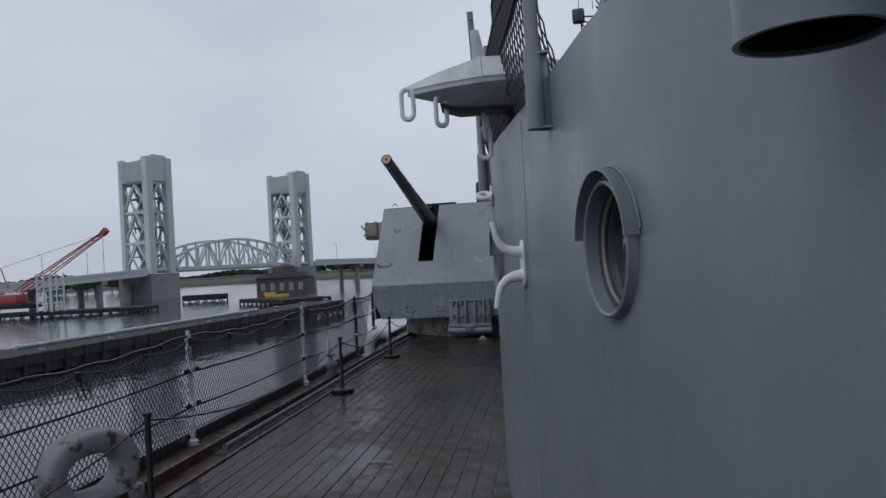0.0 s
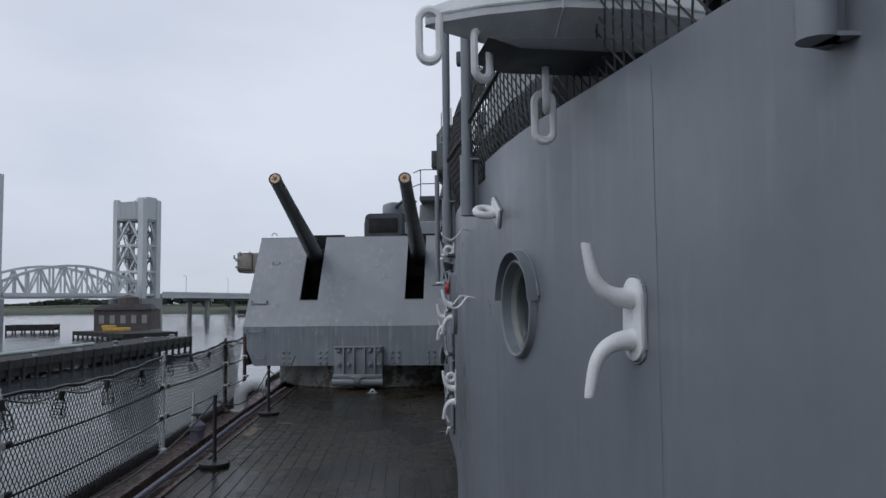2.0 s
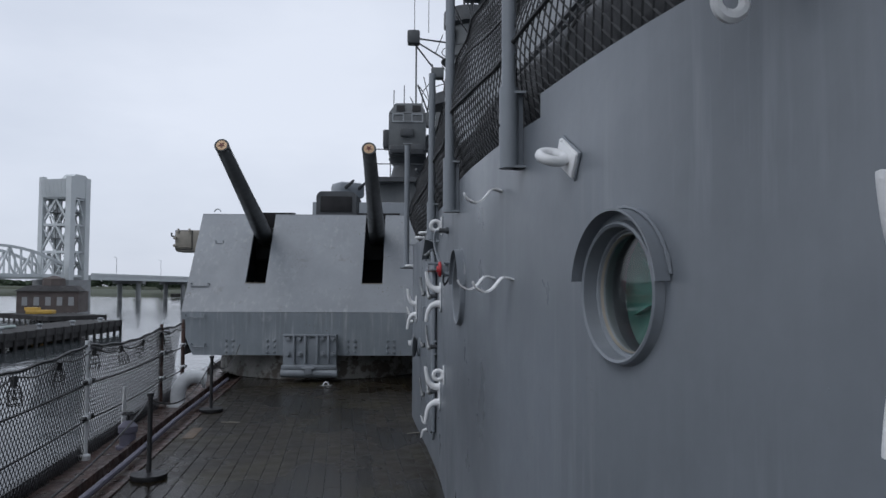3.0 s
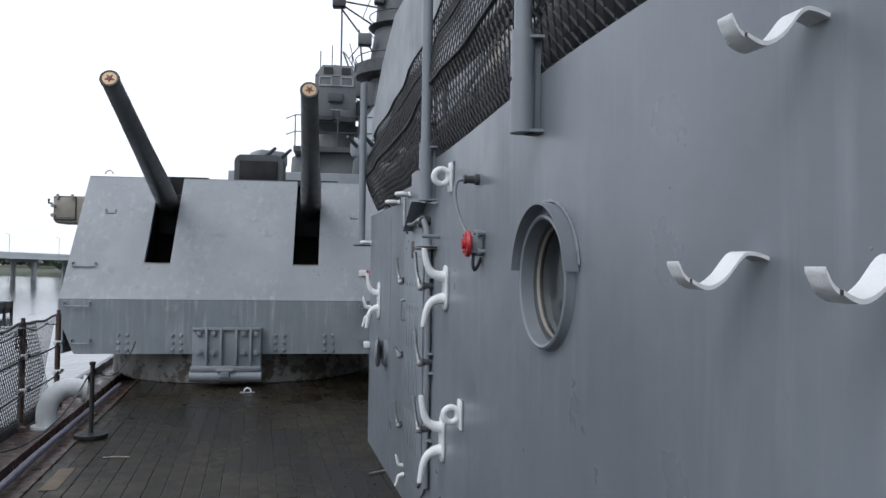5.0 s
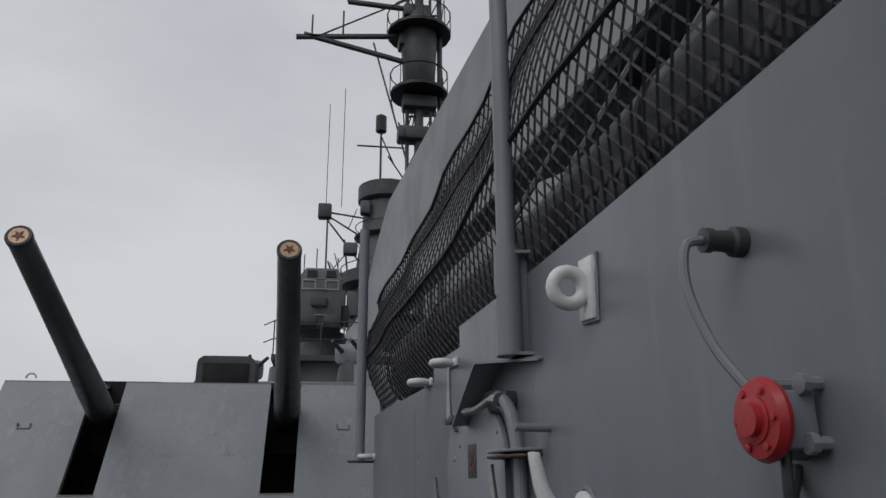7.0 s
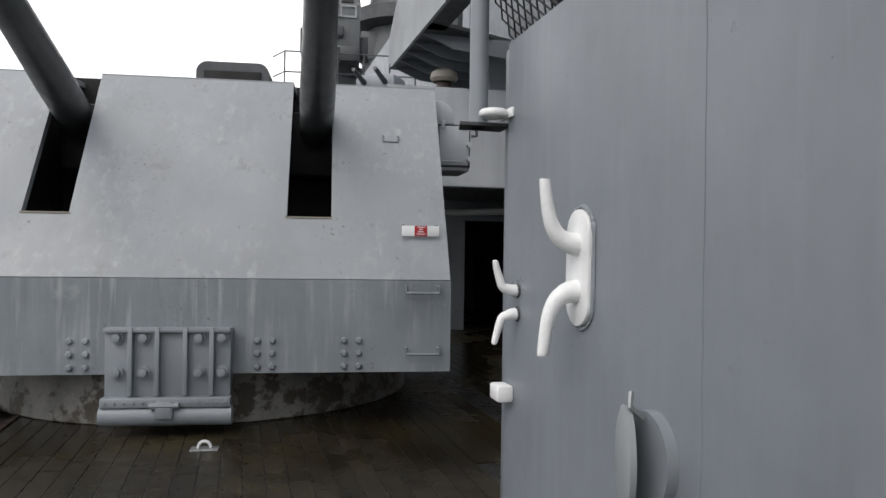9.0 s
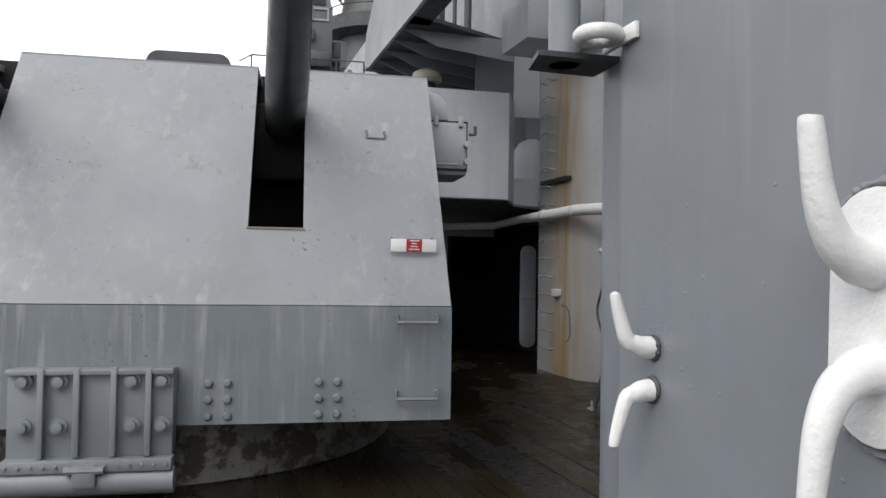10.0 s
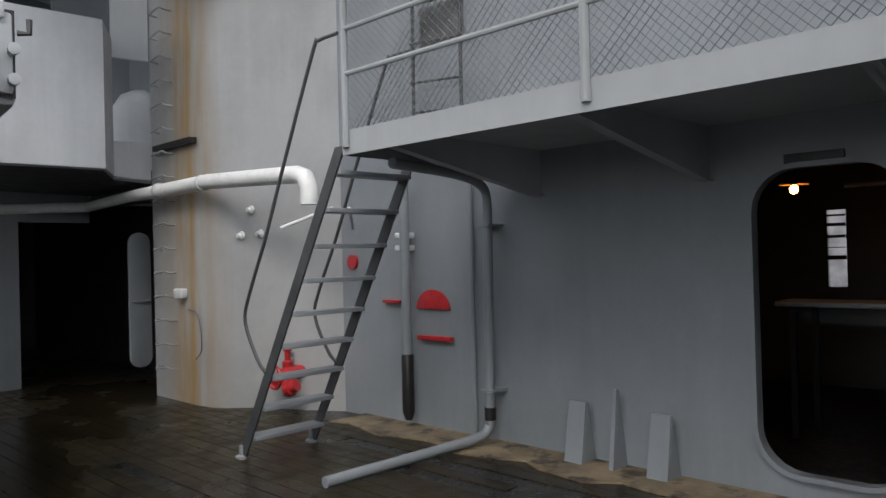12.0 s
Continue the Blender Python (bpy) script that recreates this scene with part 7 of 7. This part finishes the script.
for k in range(5):
    bm = B()
    box(bm, (-6.6 + k * 3.0, -6.12, 2.0), (-5.2 + k * 3.0, -5.9, 4.4))
    part("window", bm, BRIDGE_PIER, hs)
bm = B()
box(bm, (-4, -2, 0), (5, 2, 1.4), None, 0.2)
box(bm, (-5, -1, 1.2), (0, 1, 2.3), None, 0.2)
tagged(part("work_machine", bm, YELLOW, None, "", pose(-84, 168, -4.95) @ Matrix.Diagonal((0.6, 0.6, 0.6, 1))), "yellow work machine parked on the pier", "machine")


def crane():
    t = thing("lattice_crane", pose(-140, 152, -4.0), "red crawler crane with a long lattice jib", "crane")
    a, b = Vector((-4, 0, 3.5)), Vector((20.5, 0, 16.5))
    d = (b - a).normalized()
    s = d.cross(Vector((0, 0, 1))).normalized() * 0.9
    u = s.cross(d).normalized() * 0.9
    for q in (s + u, s - u, -s + u, -s - u):
        bm = B()
        beam(bm, a + q, b + q * 0.4, 0.2)
        part("jib_chord", bm, CRANE_RED, t)
    bm = B()
    n = 14
    for k in range(n):
        f0, f1 = k / n, (k + 1) / n
        k0, k1 = 1 - 0.6 * f0, 1 - 0.6 * f1
        beam(bm, a.lerp(b, f0) + (s + u) * k0, a.lerp(b, f1) + (s - u) * k1, 0.11)
        beam(bm, a.lerp(b, f0) + (-s + u) * k0, a.lerp(b, f1) + (-s - u) * k1, 0.11)
        beam(bm, a.lerp(b, f0) + (s + u) * k0, a.lerp(b, f1) + (-s + u) * k1, 0.11)
    part("jib_lacing", bm, CRANE_RED, t)
    bm = B()
    box(bm, (-8, -2.0, 1.2), (-3, 2.0, 3.4), None, 0.3)
    part("cab", bm, CRANE_RED, t)
    bm = B()
    box(bm, (-9, -3.2, 0), (0, 3.2, 1.2), None, 0.2)
    part("crawler", bm, TIMBER, t)
    bm = B()
    beam(bm, b, b + Vector((1.2, 0, 1.0)), 1.2)
    beam(bm, b, (20.5, 0, 7), 0.08)
    beam(bm, (-7, 0, 5), (-9, 0, 10), 0.2)
    beam(bm, (-9, 0, 10), b, 0.08)
    part("rigging", bm, CRANE_RED, t)


crane()
t = thing("scaffold_tower", pose(-133, 150, -4.0), "pale square scaffold tower on the pier", "scaffold")
bm = B()
for x in (-2, 0, 2):
    for y in (-2, 2):
        beam(bm, (x, y, -1), (x, y, 8), 0.3)
for z in (1, 2.6, 4.2, 5.8):
    beam(bm, (-2, -2, z), (2, -2, z), 0.22)
    beam(bm, (-2, 2, z), (2, 2, z), 0.22)
    beam(bm, (-2, -2, z), (2, -2, z + 1.8), 0.18)
part("frame", bm, BRIDGE, t)

# shore and trees
def shore(name, pts, h, label):
    bm = B()
    base = []
    for x, y in pts:
        base.append((x, y))
    rows = []
    for off, z in ((0, WZ - 0.3), (5, WZ + h * 0.6), (25, WZ + h), (220, WZ + h * 1.05)):
        rows.append([bm.verts.new((x - off * 0.25, y + off, z + (0.25 * h * math.sin(x * 0.07) if off > 1 else 0))) for x, y in base])
    for a, b in zip(rows, rows[1:]):
        for i in range(len(base) - 1):
            bm.faces.new((a[i], a[i + 1], b[i + 1], b[i]))
    setting(name, bm, GRASS, label, "ground")


shore("ground_shore", [(-420 + 20 * k, 470 + 14 * math.sin(k * 0.9)) for k in range(40)], 2.2, "low grassy shore beyond the bridge")
shore("ground_far_shore", [(-1500 + 60 * k, 1050 + 40 * math.sin(k * 0.7)) for k in range(45)], 3.0, "distant low wooded shore")


def tree(x, y, z, h, seed):
    rnd = random.Random(seed)
    t = thing("tree", pose(x, y, z), "dark green leafy tree on the far bank", "tree", "shore trees")
    bm = B()
    tube(bm, [(0, 0, -0.4), (0.1, 0, h * 0.3), (0, 0.1, h * 0.7)], [h * 0.035, h * 0.025, h * 0.01], 6)
    for k in range(4):
        a = k * 1.6 + rnd.random()
        tube(bm, [(0.05, 0, h * (0.25 + 0.08 * k)), (math.cos(a) * h * 0.22, math.sin(a) * h * 0.22, h * (0.45 + 0.1 * k))], [h * 0.016, h * 0.006], 5)
    part("trunk", bm, TIMBER, t)
    bm = B()
    for k in range(420):
        a, c, r = rnd.random() * 6.283, rnd.uniform(-1, 1), rnd.random() ** 0.4
        lump = 1 + 0.25 * math.sin(a * 3 + seed) + 0.2 * math.sin(c * 5 + seed)
        p = Vector((math.cos(a) * math.sqrt(1 - c * c) * h * 0.42 * r * lump, math.sin(a) * math.sqrt(1 - c * c) * h * 0.42 * r * lump, h * 0.6 + c * h * 0.38 * r))
        q = Euler((rnd.random() * 6, rnd.random() * 6, rnd.random() * 6)).to_matrix()
        s = h * rnd.uniform(0.035, 0.07)
        bm.faces.new([bm.verts.new(p + q @ Vector(o) * s) for o in ((-1, -0.6, 0), (0.2, -0.9, 0.2), (1, 0.3, 0), (-0.1, 1, -0.2))])
    tagged(part("crown", bm, LEAF, t), "", "", "", "stuff")


rnd = random.Random(5)
for k in range(14):
    tree(-372 + k * 4.2 + rnd.uniform(-2, 2), 400 + rnd.uniform(-6, 30), WZ + 0.4, rnd.uniform(7, 11.5), k)
for k in range(16):
    tree(-190 + k * 17 + rnd.uniform(-4, 4), 505 + rnd.uniform(-6, 10), WZ + 1.8, rnd.uniform(6, 10), 40 + k)
bm = B()
for k in range(5200):
    x = rnd.uniform(-1300, -300)
    hgt = 9 + 5 * math.sin(x * 0.011) + 3 * math.sin(x * 0.037)
    p = Vector((x, 1085 + rnd.uniform(-8, 30), WZ + 2 + rnd.random() ** 0.7 * hgt))
    q = Euler((rnd.random() * 6, rnd.random() * 6, rnd.random() * 6)).to_matrix()
    bm.faces.new([bm.verts.new(p + q @ Vector(o) * 3.2) for o in ((-1, -0.6, 0), (0.2, -0.9, 0.2), (1, 0.3, 0), (-0.1, 1, -0.2))])
tagged(part("far_woods", bm, LEAF), "distant dark woods along the far shore", "woods", "", "stuff")


# ---- teak planks, last ----
def plank_mesh(length):
    bm = B()
    w, h = 0.0675, 0.016
    x = [(-w, -0.01), (-w, h - 0.003), (-w + 0.004, h), (w - 0.004, h), (w, h - 0.003), (w, -0.01)]
    a = [bm.verts.new((u, 0, z)) for u, z in x]
    b = [bm.verts.new((u, length, z)) for u, z in x]
    for i in range(5):
        bm.faces.new((a[i], a[i + 1], b[i + 1], b[i]))
    bm.faces.new(a[::-1])
    bm.faces.new(b)
    return finish("plank", bm, TEAK)


LENGTHS = {n: plank_mesh(n - 0.006) for n in (4.2, 5.4, 6.6)}
rnd = random.Random(11)
far_bm = B()
count = 0
for row in range(54):
    u = -2.545 + row * 0.1425
    v = -12.8 + rnd.uniform(0, 5.0)
    near_row = u < 0.6
    while v < 30:
        n = rnd.choice((4.2, 5.4, 6.6))
        inside = v < 4.2 and u > 0.85 + max(0, (-v - 3.6) * 0.55)
        if not inside and u < 4.6:
            if near_row and -11.5 < v < 9.5 and count < 300:
                ob = new("plank", LENGTHS[n])
                ob.parent = floor
                ob.matrix_basis = pose(u, v, -0.016 + rnd.uniform(-0.0015, 0.0015))
                count += 1
            elif v < 16:
                box(far_bm, (u - 0.0675, v, -0.02), (u + 0.0675, v + n - 0.006, 0.0))
        v += n
rest = part("planking", far_bm, TEAK, floor)
tagged(rest, "", "", "", "stuff")
bm = B()
for row in range(23):
    u = -2.545 + row * 0.1425
    for k in range(60):
        v = -6.2 + k * 0.62 + (0.31 if row % 2 else 0) + rnd.uniform(-0.03, 0.03)
        if v < 9 and rnd.random() < 0.55 and not (v < 4.2 and u > 0.6):
            du = rnd.choice((-0.025, 0.025))
            r = rnd.uniform(0.008, 0.013)
            bm.faces.new([bm.verts.new((u + du + r * math.cos(a), v + r * math.sin(a), 0.0035)) for a in [2 * math.pi * j / 7 for j in range(7)]])
plugs = part("deck_plugs", bm, PLUG, floor)
tagged(plugs, "", "", "", "stuff")
